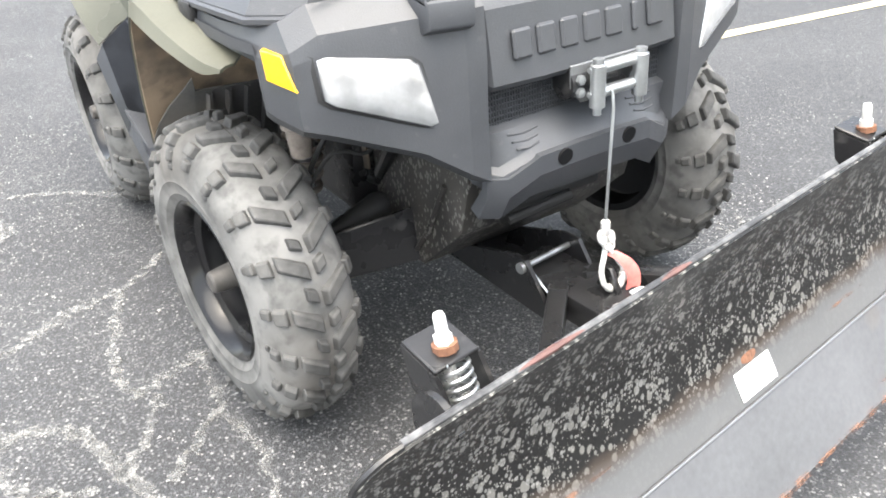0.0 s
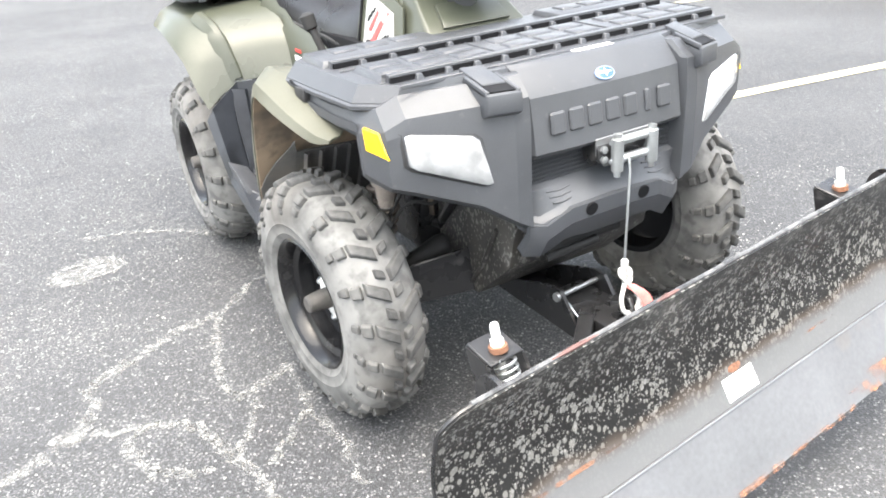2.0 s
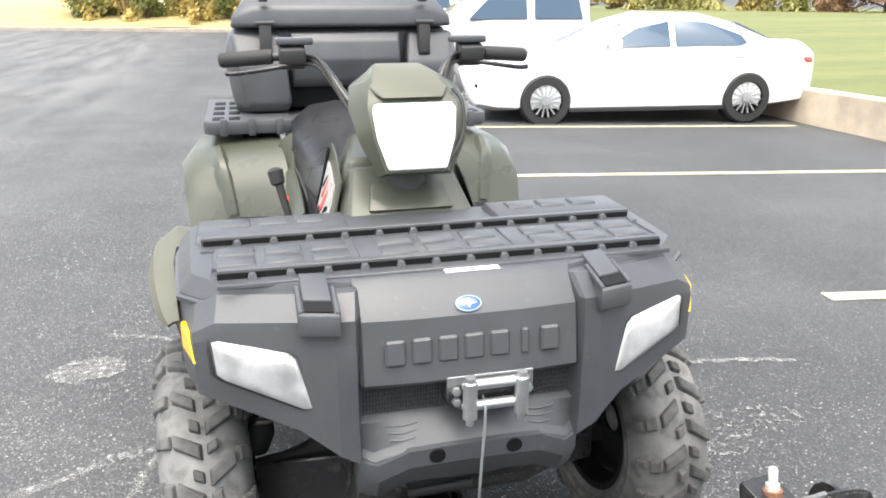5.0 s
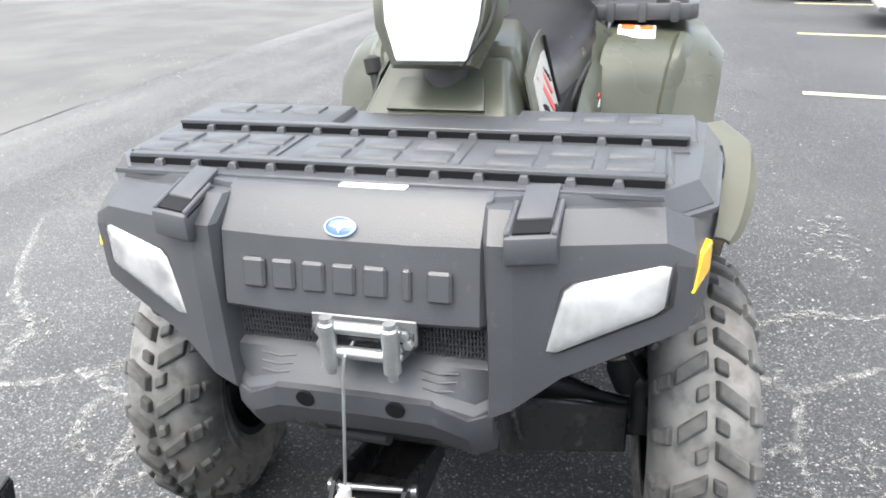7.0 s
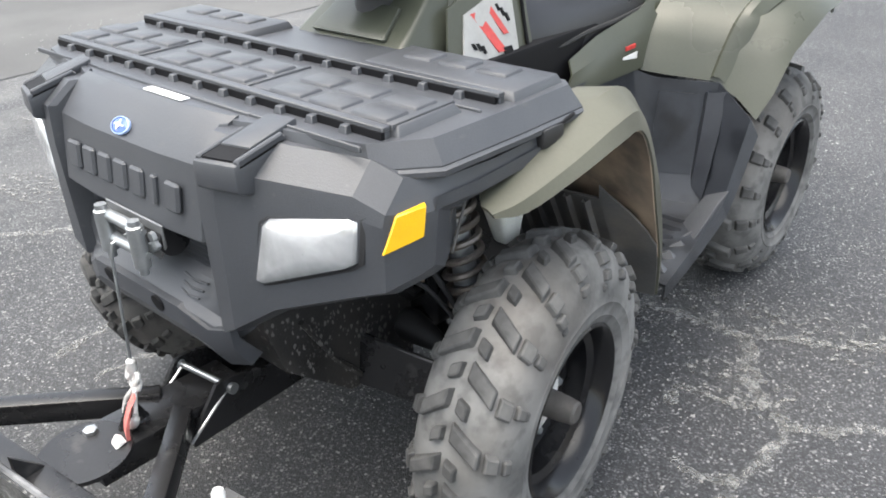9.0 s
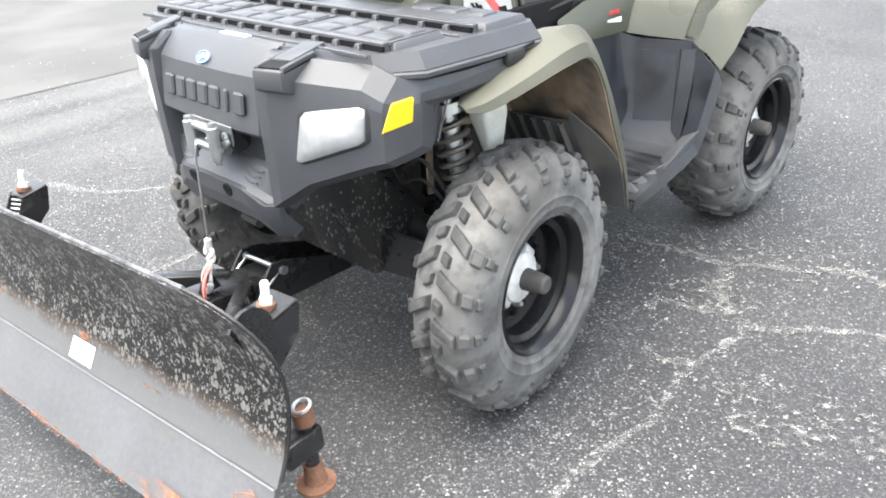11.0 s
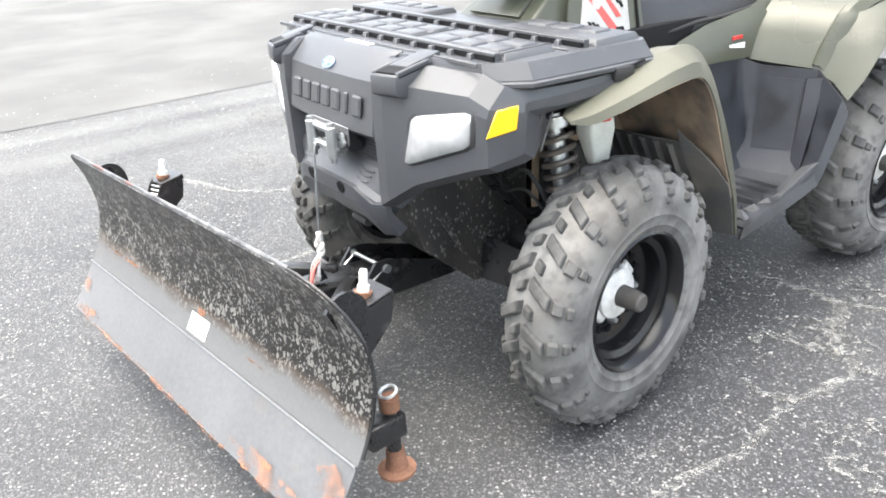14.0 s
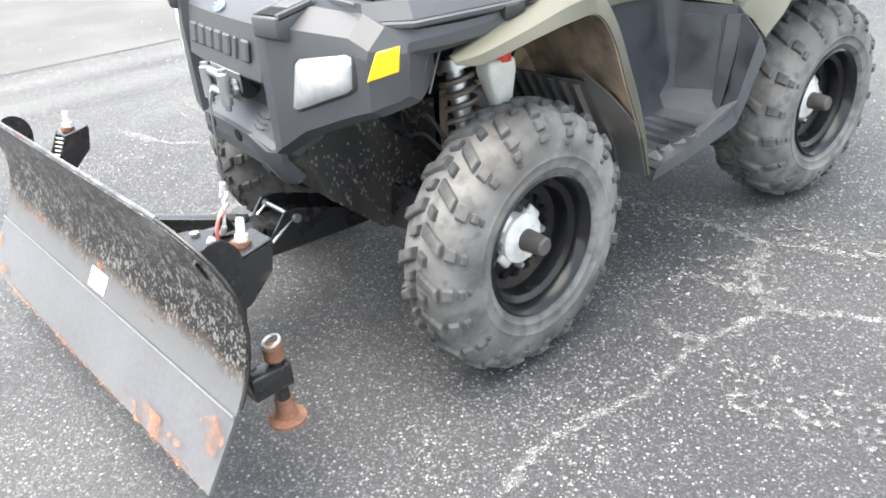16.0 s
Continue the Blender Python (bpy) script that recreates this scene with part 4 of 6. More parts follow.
def raised(x0, x1, y0, y1, z0, h, w=0.004, name="rib", mat=None, par=None):
    return part(name, hull([(x0, y0, z0 - 0.004), (x1, y0, z0 - 0.004), (x0, y1, z0 - 0.004), (x1, y1, z0 - 0.004), (x0 + w, y0 + w, z0 + h), (x1 - w, y0 + w, z0 + h), (x0 + w, y1 - w, z0 + h), (x1 - w, y1 - w, z0 + h)], 0.0012, 1), mat or PLASTIC, par or rack)


raised(-0.432, 0.432, -0.238, -0.105, 0.848, 0.013, 0.010)
raised(-0.466, -0.155, -0.035, 0.095, 0.848, 0.013, 0.008)
raised(0.155, 0.466, -0.035, 0.095, 0.848, 0.013, 0.008)
raised(-0.205, 0.205, -0.298, -0.292, 0.848, 0.004)
for x0, n in ((-0.420, 3), (-0.128, 3), (0.165, 3)):
    raised(x0 - 0.007, x0 + 0.084 * n + 0.001, -0.2365, -0.2335, 0.861, 0.003, 0.001)
    raised(x0 + 0.084 * n - 0.001, x0 + 0.084 * n + 0.003, -0.2365, -0.110, 0.861, 0.003, 0.001)
    for i in range(n):
        for j in range(2):
            xa = x0 + 0.084 * i
            raised(xa, xa + 0.070, -0.230 + 0.058 * j, -0.182 + 0.058 * j, 0.861, 0.0042, 0.003, name="pad")
for x0 in (-0.415, 0.20):
    for i in range(3):
        raised(x0 + 0.075 * i, x0 + 0.075 * i + 0.060, 0.020, 0.070, 0.861, 0.0042, 0.003, name="pad")
for y in (-0.268, -0.070):
    half = 0.418 if y < -0.2 else 0.452
    for i in range(13):
        x = (-0.390 if y < -0.2 else -0.42) + (0.065 if y < -0.2 else 0.07) * i
        part("slot", hull([(x + a, y + c, z) for a, c, z in ((-0.027, 0.013, 0.8585), (0.027, 0.013, 0.8585), (0.027, 0.020, 0.8585), (-0.027, 0.020, 0.8585), (-0.027, 0.020, 0.846), (0.027, 0.020, 0.846), (-0.027, 0.013, 0.846), (0.027, 0.013, 0.846))]), GRILLE, rack, smooth=0)
        if i:
            raised(x - 0.0335 - 0.0095, x - 0.0335 + 0.0095, y + 0.001, y + 0.021, 0.848, 0.0105, 0.004, "bump")
    raised(-half, half, y - 0.027, y - 0.021, 0.848, 0.004, 0.001)
    raised(-half, half, y + 0.015, y + 0.032, 0.8615, 0.0025, 0.001)
    raised(-half, half, y + 0.019, y + 0.032, 0.848, 0.012, 0.001)
part("sticker", box((0.02, -0.307, 0.8494), (0.10, 0.017, 0.002), 0.0005, 1), WHITE, rack, "small white sticker with unreadable print")

# front fenders
for s in (1, -1):
    top = smooth_line([(0.506, -0.150, 0.738), (0.506, -0.10, 0.752), (0.507, 0.0, 0.786), (0.508, 0.12, 0.822), (0.515, 0.20, 0.822), (0.520, 0.27, 0.745), (0.520, 0.33, 0.62), (0.515, 0.39, 0.48), (0.505, 0.428, 0.345)], 4)
    out = smooth_line([(0.516, -0.152, 0.734), (0.532, -0.10, 0.742), (0.550, 0.0, 0.770), (0.558, 0.11, 0.798), (0.554, 0.185, 0.792), (0.554, 0.245, 0.715), (0.552, 0.305, 0.60), (0.540, 0.37, 0.46), (0.522, 0.418, 0.335)], 4)
    low = smooth_line([(0.518, -0.150, 0.728), (0.538, -0.10, 0.724), (0.562, 0.0, 0.752), (0.568, 0.10, 0.770), (0.562, 0.178, 0.766), (0.560, 0.232, 0.702), (0.556, 0.284, 0.586), (0.543, 0.356, 0.452), (0.524, 0.411, 0.332)], 4)
    inn = smooth_line([(0.49, -0.145, 0.738), (0.46, -0.10, 0.75), (0.44, 0.0, 0.80), (0.44, 0.11, 0.81), (0.44, 0.20, 0.81), (0.44, 0.28, 0.74), (0.44, 0.34, 0.62), (0.44, 0.40, 0.48), (0.44, 0.44, 0.345)], 4)
    part("front_fender", loft([[(s * p[0], p[1], p[2]) for p in q] for q in zip(inn, top, out, low)], thick=0.005), OLIVE_DUSTY, atv, "olive moulded front fender, faded and dusty", 30)
    # inner wheel arch: its roof and rear follow the fender's lip, caked with dried mud; below, a bare dark splash panel with ribs
    lip = [p for p in low if p.y > -0.06]
    part("arch_liner", loft([[(s * x, p.y + dy, p.z + dz) for x, dy, dz in ((p.x - 0.003, 0.0, 0.001), (0.48, 0.016, 0.006), (0.40, 0.024, 0.006), (0.30, 0.024, 0.002), (0.20, 0.024, -0.01))] for p in lip if p.z > 0.44], thick=0.004), LINER, atv, "inner wheel arch caked with dried mud", 40)
    # the splash panel: its top edge steps down from a notch to the fender's rear edge
    def on_lip(z):
        for p, q in zip(lip, lip[1:]):
            if p.y > 0.2 and q.z <= z <= p.z:
                return p.lerp(q, (p.z - z) / (p.z - q.z))
        return lip[-1]

    cols = []
    for inset, x, top, dy in ((0.004, None, 0.490, -0.003), (0.020, None, 0.528, -0.007), (0.045, None, 0.566, -0.012), (0.080, None, 0.602, -0.020), (None, 0.462, 0.624, -0.026), (None, 0.458, 0.594, -0.027), (None, 0.36, 0.588, -0.030), (None, 0.20, 0.580, -0.030)):
        col = []
        for i in range(9):
            p = on_lip(0.336 + (top - 0.336) * i / 8)
            col.append((s * (p.x - inset if x is None else min(x, p.x - 0.075)), p.y + dy, p.z))
        cols.append(col)
    part("splash_panel", loft(cols, thick=0.005), SPLASH, atv, "dark grey splash panel behind the wheel", 40)
    part("inner_wall", loft([[(s * 0.205, y, z0), (s * 0.21, y, 0.5 * (z0 + z1)), (s * 0.235, y, z1)] for y, z0, z1 in ((0.03, 0.42, 0.745), (0.15, 0.40, 0.745), (0.28, 0.38, 0.62), (0.40, 0.34, 0.42))], thick=0.005), LINER, atv, "muddy inner wall of the wheel arch")
    for k in range(6):
        x = 0.225 + 0.040 * k
        part("arch_rib", loft([[(s * x, p.y - 0.028, p.z), (s * (x + 0.003), p.y - 0.046, p.z - 0.003), (s * (x + 0.010), p.y - 0.046, p.z - 0.003), (s * (x + 0.015), p.y - 0.028, p.z)] for p in [on_lip(0.38 + 0.0255 * j) for j in range(9)]]), SPLASH, atv)

# footwells
for s in (1, -1):
    fw = part("footwell", loft([[(s * x, y, z) for x, y, z in row] for row in (
        [(0.535, 0.405, 0.325), (0.530, 0.425, 0.345), (0.45, 0.43, 0.345), (0.285, 0.43, 0.350), (0.265, 0.43, 0.40), (0.245, 0.43, 0.70)],
        [(0.530, 0.55, 0.340), (0.522, 0.555, 0.362), (0.44, 0.56, 0.345), (0.285, 0.56, 0.350), (0.265, 0.56, 0.40), (0.240, 0.57, 0.70)],
        [(0.520, 0.69, 0.355), (0.508, 0.69, 0.385), (0.44, 0.70, 0.350), (0.285, 0.70, 0.352), (0.265, 0.71, 0.40), (0.235, 0.72, 0.69)],
        [(0.516, 0.765, 0.370), (0.505, 0.760, 0.405), (0.440, 0.800, 0.360), (0.285, 0.760, 0.362), (0.268, 0.755, 0.40), (0.235, 0.750, 0.68)],
        [(0.522, 0.790, 0.42), (0.508, 0.785, 0.44), (0.425, 0.845, 0.425), (0.290, 0.790, 0.43), (0.272, 0.785, 0.44), (0.235, 0.775, 0.675)],
        [(0.530, 0.817, 0.495), (0.512, 0.810, 0.515), (0.415, 0.868, 0.53), (0.290, 0.805, 0.53), (0.272, 0.798, 0.54), (0.235, 0.790, 0.67)],
        [(0.536, 0.835, 0.555), (0.515, 0.838, 0.588), (0.415, 0.882, 0.645), (0.290, 0.818, 0.652), (0.272, 0.812, 0.655), (0.235, 0.800, 0.66)])], thick=0.006), FOOT, atv, "grey-black footwell with a raised outer edge", 28)
    part("wall_recess", loft([[(s * 0.297, 0.783, 0.425), (s * 0.392, 0.826, 0.425)], [(s * 0.297, 0.803, 0.53), (s * 0.388, 0.848, 0.53)], [(s * 0.297, 0.813, 0.622), (s * 0.384, 0.857, 0.618)]], thick=0.004), FOOT, fw, "darker recessed panel of the footwell wall")
    part("wall_fold", loft([[(s * x, y, z) for x, y, z in row] for row in (
        [(0.392, 0.834, 0.40), (0.408, 0.815, 0.40), (0.445, 0.798, 0.38)],
        [(0.390, 0.857, 0.53), (0.406, 0.838, 0.53), (0.445, 0.842, 0.53)],
        [(0.386, 0.869, 0.62), (0.402, 0.855, 0.625), (0.440, 0.868, 0.63)])], thick=0.004), FOOT, fw, "", 25)
    # same plastic as the footwell; the paler material paints the light from above
    part("outer_rest", hull([(s * x, y, z) for x, y, z in ((0.440, 0.69, 0.352), (0.512, 0.60, 0.372), (0.518, 0.768, 0.438), (0.455, 0.785, 0.402), (0.514, 0.70, 0.418), (0.45, 0.70, 0.34), (0.51, 0.70, 0.35))], 0.004), PLASTIC, fw, "sloping outer rest of the footwell, paler as if lit from above")
    for k in range(6):
        part("foot_tread", hull([(s * x, 0.47 + 0.045 * k + dy, z) for x in (0.28, 0.46) for dy, z in ((0, 0.352), (0.012, 0.352), (0.006, 0.364))]), FOOT, fw)
    for k in range(5):
        part("tread_tooth", hull([(s * (0.50 + dx), 0.46 + 0.055 * k + dy, z) for dx, dy, z in ((-0.03, 0, 0.358), (0.012, 0.005, 0.352), (-0.03, 0.03, 0.358), (0.012, 0.025, 0.352), (-0.01, 0.015, 0.374))]), PLASTIC, fw)
    # side cover under the seat, rear fender
    rf_rows = []
    for rows_ in ([(0.225, 0.800, 0.668), (0.30, 0.822, 0.660), (0.395, 0.884, 0.645), (0.465, 0.868, 0.620), (0.522, 0.846, 0.585)],
                  [(0.228, 0.840, 0.742), (0.305, 0.862, 0.736), (0.405, 0.912, 0.722), (0.492, 0.903, 0.705), (0.538, 0.884, 0.635)],
                  [(0.235, 0.90, 0.812), (0.31, 0.918, 0.808), (0.425, 0.958, 0.798), (0.510, 0.955, 0.778), (0.550, 0.945, 0.722)],
                  [(0.24, 1.08, 0.852), (0.32, 1.09, 0.849), (0.44, 1.11, 0.842), (0.522, 1.11, 0.822), (0.562, 1.10, 0.785)],
                  [(0.24, 1.35, 0.865), (0.32, 1.35, 0.862), (0.44, 1.35, 0.855), (0.508, 1.35, 0.828), (0.542, 1.35, 0.785)],
                  [(0.24, 1.58, 0.845), (0.32, 1.58, 0.842), (0.40, 1.58, 0.832), (0.44, 1.58, 0.79), (0.465, 1.58, 0.76)],
                  [(0.24, 1.68, 0.76), (0.32, 1.68, 0.755), (0.38, 1.68, 0.74), (0.41, 1.68, 0.69), (0.43, 1.68, 0.67)]):
        rf_rows.append([(s * x, y, z) for x, y, z in rows_])
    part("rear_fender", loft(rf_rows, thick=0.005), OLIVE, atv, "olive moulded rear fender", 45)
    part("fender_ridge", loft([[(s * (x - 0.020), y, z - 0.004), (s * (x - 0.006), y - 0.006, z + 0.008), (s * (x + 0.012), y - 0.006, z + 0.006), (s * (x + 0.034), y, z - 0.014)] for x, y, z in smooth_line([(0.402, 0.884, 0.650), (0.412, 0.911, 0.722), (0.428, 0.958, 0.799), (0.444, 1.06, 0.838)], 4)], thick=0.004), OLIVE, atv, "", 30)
    part("side_cover", loft([[(s * x, y, z) for x, y, z in row] for row in (
        [(0.250, 0.46, 0.68), (0.240, 0.50, 0.725), (0.212, 0.53, 0.745)],
        [(0.250, 0.60, 0.68), (0.240, 0.62, 0.74), (0.212, 0.64, 0.775)],
        [(0.248, 0.83, 0.67), (0.240, 0.83, 0.76), (0.215, 0.83, 0.80)],
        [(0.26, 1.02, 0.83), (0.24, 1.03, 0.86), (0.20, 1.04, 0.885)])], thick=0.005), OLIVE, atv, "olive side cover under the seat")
for y, z, w, mt in ((0.745, 0.725, 0.07, WHITE), (0.745, 0.752, 0.045, RED)):
    for s in (1, -1):
        part("decal", box((s * 0.2445, y, z - 0.02), (0.003, w, 0.022 if mt == WHITE else 0.010), 0.0005, 1), mt, atv, "small drive mode decal, print unreadable")
part("warning_sticker", loft([[(0.265 + 0.105 * u, 1.025 + 0.07 * v, 0.836 + 0.024 * v - 0.004 * u) for u in (0, 1)] for v in (0, 0.5, 1)], thick=0.002), WHITE, atv, "white warning sticker with orange headings and unreadable print")
for u in (0.08, 0.58):
    part("sticker_heading", loft([[(0.265 + 0.105 * (u + 0.36 * k), 1.025 + 0.07 * v - 0.001, 0.8390 + 0.024 * v - 0.004 * (u + 0.36 * k)) for k in (0, 1)] for v in (0.62, 0.9)], thick=0.001), material("orange print", (0.50, 0.13, 0.03), 0.5), atv)

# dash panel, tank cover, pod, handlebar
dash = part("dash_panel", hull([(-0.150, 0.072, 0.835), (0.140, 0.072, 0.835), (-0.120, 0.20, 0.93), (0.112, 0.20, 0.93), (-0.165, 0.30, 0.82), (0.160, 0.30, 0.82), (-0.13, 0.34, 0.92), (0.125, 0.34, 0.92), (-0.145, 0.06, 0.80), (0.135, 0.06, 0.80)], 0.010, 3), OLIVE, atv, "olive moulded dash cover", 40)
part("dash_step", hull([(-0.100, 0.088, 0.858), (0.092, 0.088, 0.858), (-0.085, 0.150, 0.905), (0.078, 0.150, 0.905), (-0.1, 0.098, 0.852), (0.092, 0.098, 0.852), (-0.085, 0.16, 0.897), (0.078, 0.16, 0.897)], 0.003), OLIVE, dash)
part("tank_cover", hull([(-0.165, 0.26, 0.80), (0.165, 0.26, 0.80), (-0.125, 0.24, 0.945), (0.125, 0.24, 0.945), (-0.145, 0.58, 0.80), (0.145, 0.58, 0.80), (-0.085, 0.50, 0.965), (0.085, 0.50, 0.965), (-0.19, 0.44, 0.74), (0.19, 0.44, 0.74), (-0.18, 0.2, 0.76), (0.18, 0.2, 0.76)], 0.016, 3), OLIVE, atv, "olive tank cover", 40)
for s in (1, -1):
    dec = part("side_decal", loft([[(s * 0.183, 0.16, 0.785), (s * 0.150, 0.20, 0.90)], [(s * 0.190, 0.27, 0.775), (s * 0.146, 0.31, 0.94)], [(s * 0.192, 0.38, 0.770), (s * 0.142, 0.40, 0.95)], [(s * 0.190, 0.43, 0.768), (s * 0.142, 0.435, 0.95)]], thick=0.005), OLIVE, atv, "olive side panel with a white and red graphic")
    part("decal_field", loft([[(s * 0.1885, 0.200, 0.796), (s * 0.1605, 0.235, 0.885)], [(s * 0.1925, 0.28, 0.790), (s * 0.158, 0.31, 0.906)], [(s * 0.1945, 0.37, 0.785), (s * 0.156, 0.385, 0.914)]], thick=0.004), DECAL, dec)
    def on_decal(u, v, off):
        """A place on the side panel: u back along it, v up it."""
        return (s * (0.1925 - 0.036 * v + 0.004 * u + off), 0.205 + 0.155 * u + 0.03 * v, 0.793 - 0.008 * u + 0.10 * v + 0.018 * u * v)

    for u0, v0, u1, v1, wide, mt in ((0.12, 0.90, 0.62, 0.16, 0.16, RED_FADED), (0.42, 0.92, 0.74, 0.42, 0.10, RED_FADED), (0.10, 0.42, 0.16, 0.30, 0.05, GRILLE), (0.19, 0.40, 0.26, 0.26, 0.05, GRILLE), (0.28, 0.34, 0.34, 0.20, 0.05, GRILLE), (0.60, 0.92, 0.66, 0.80, 0.05, GRILLE), (0.69, 0.84, 0.75, 0.70, 0.05, GRILLE), (0.78, 0.74, 0.84, 0.60, 0.05, GRILLE), (0.70, 0.22, 0.74, 0.10, 0.18, GRILLE)):
        part("decal_bar", loft([[on_decal(u0, v0, 0.0015), on_decal(u0 + wide, v0, 0.0015)], [on_decal(u1, v1, 0.0015), on_decal(u1 + wide, v1, 0.0015)]], thick=0.002), mt, dec)
    part("panel_seam", tube([(s * 0.1945, 0.405, 0.775), (s * 0.172, 0.412, 0.85), (s * 0.150, 0.418, 0.94)], 0.004, 6), GRILLE, dec)

POD = Matrix.Translation((0.004, 0, 0))
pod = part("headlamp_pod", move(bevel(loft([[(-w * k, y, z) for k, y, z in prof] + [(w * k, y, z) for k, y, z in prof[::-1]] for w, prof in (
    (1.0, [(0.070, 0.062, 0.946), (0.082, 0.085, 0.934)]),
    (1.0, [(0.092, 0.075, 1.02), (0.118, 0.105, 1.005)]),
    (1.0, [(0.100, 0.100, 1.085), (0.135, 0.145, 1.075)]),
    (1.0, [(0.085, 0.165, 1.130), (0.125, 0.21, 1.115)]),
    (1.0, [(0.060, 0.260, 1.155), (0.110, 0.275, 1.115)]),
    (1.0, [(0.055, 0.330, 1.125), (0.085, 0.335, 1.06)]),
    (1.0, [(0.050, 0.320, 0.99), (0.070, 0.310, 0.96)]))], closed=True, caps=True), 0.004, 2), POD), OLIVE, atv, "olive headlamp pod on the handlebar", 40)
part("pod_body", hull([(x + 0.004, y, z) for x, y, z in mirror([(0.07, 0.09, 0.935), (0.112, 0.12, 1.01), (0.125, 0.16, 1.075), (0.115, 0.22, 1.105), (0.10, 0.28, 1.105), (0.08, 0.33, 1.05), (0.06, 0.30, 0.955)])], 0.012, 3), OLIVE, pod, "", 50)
part("pod_cap", hull([(x + 0.004, y, z) for x, y, z in mirror([(0.085, 0.135, 1.118), (0.068, 0.10, 1.10), (0.06, 0.20, 1.150), (0.055, 0.29, 1.160), (0.085, 0.31, 1.11), (0.11, 0.22, 1.115)])], 0.018, 4), OLIVE_DUSTY, pod, "faded olive pod cap", 50)
part("pod_lens", hull([(x + 0.004, y, z) for x, y, z in mirror([(0.066, 0.052, 0.952), (0.088, 0.066, 1.02), (0.094, 0.084, 1.078), (0.084, 0.090, 1.092), (0.06, 0.09, 0.955), (0.085, 0.12, 1.085)])], 0.006, 3), POD_LENS, pod, "large white headlamp lens", 50)
part("pod_trim", tube(smooth_line([(0.058, 0.058, 0.945), (0.108, 0.080, 1.015), (0.115, 0.105, 1.085), (0.10, 0.13, 1.115)], 5), 0.0045, 8), PLASTIC_DARK, pod)
part("stem", tube([(0, 0.17, 0.86), (0, 0.19, 0.98)], 0.045, 16), PLASTIC_DARK, atv)
bar = part("handlebar", tube(smooth_line([(-0.40, 0.50, 1.155), (-0.26, 0.465, 1.165), (-0.17, 0.42, 1.155), (-0.10, 0.33, 1.06), (-0.05, 0.27, 1.02), (0.05, 0.27, 1.02), (0.10, 0.33, 1.06), (0.17, 0.42, 1.155), (0.26, 0.465, 1.165), (0.40, 0.50, 1.155)], 6), 0.0115, 12), STEEL_BLACK, atv, "black steel handlebar")
for s in (1, -1):
    part("grip", tube([(s * 0.272, 0.468, 1.165), (s * 0.28, 0.47, 1.165), (s * 0.395, 0.499, 1.156), (s * 0.402, 0.50, 1.155)], [0.0165, 0.0185, 0.0185, 0.014], 14), RUBBER_BLACK, bar, "black rubber grip")
    part("switch_box", hull([(s * x, y, z) for x in (0.195, 0.258) for y, z in ((0.405, 1.150), (0.40, 1.185), (0.465, 1.20), (0.475, 1.150), (0.44, 1.135))], 0.006), PLASTIC_DARK, bar, "black control box")
    part("brake_reservoir", hull([(s * x, y, z) for x in (0.175, 0.265) for y in (0.415, 0.468) for z in (1.195, 1.212)], 0.005), PLASTIC, bar)
    part("brake_lever", tube(smooth_line([(s * 0.23, 0.415, 1.150), (s * 0.28, 0.405, 1.142), (s * 0.36, 0.43, 1.130), (s * 0.385, 0.44, 1.13)], 5), [0.006] * 15 + [0.008], 8), STEEL_BLACK, bar)
    for k in range(2):
        part("cable", tube(smooth_line([(s * 0.215, 0.43, 1.17 - 0.02 * k), (s * 0.165, 0.40, 1.16 - 0.02 * k), (s * 0.115, 0.31, 1.06), (s * 0.07, 0.24 + 0.02 * k, 0.97)], 6), 0.0045, 7), RUBBER_BLACK, bar)

# shifter
part("shift_lever", tube([(-0.250, 0.47, 0.72), (-0.276, 0.505, 0.83), (-0.278, 0.508, 0.835), (-0.284, 0.515, 0.868), (-0.285, 0.516, 0.876)], [0.009, 0.011, 0.019, 0.021, 0.010], 14), RUBBER_BLACK, atv, "black shift lever with a rubber boot")

# seat
seat_rows = []
for y, w, zt, zs in ((0.415, 0.150, 0.915, 0.790), (0.45, 0.165, 0.915, 0.775), (0.52, 0.178, 0.905, 0.775), (0.62, 0.182, 0.895, 0.785), (0.78, 0.185, 0.905, 0.79), (0.95, 0.20, 0.945, 0.82), (1.08, 0.195, 0.975, 0.86), (1.14, 0.17, 0.965, 0.87)):
    seat_rows.append([(-w - 0.02, y, zs - 0.06), (-w - 0.018, y, zs), (-w, y, zs + 0.5 * (zt - zs)), (-w * 0.72, y, zt - 0.012), (-w * 0.3, y, zt), (w * 0.3, y, zt), (w * 0.72, y, zt - 0.012), (w, y, zs + 0.5 * (zt - zs)), (w + 0.018, y, zs), (w + 0.02, y, zs - 0.06)])
seat = part("seat", loft(seat_rows, closed=True, caps=True), VINYL, atv, "black vinyl saddle seat", 60)
part("seat_piping", tube(smooth_line([r[1] for r in seat_rows], 4), 0.006, 7), RUBBER_BLACK, seat)
part("seat_piping", tube(smooth_line([r[8] for r in seat_rows], 4), 0.006, 7), RUBBER_BLACK, seat)
for s in (1, -1):
    part("seat_print", loft([[(s * 0.176, 0.80 + 0.05 * k, 0.842 + 0.012 * k), (s * 0.160, 0.80 + 0.05 * k, 0.872 + 0.012 * k)] for k in (0, 1)], thick=0.003), WHITE, seat, "white print bars on the seat")

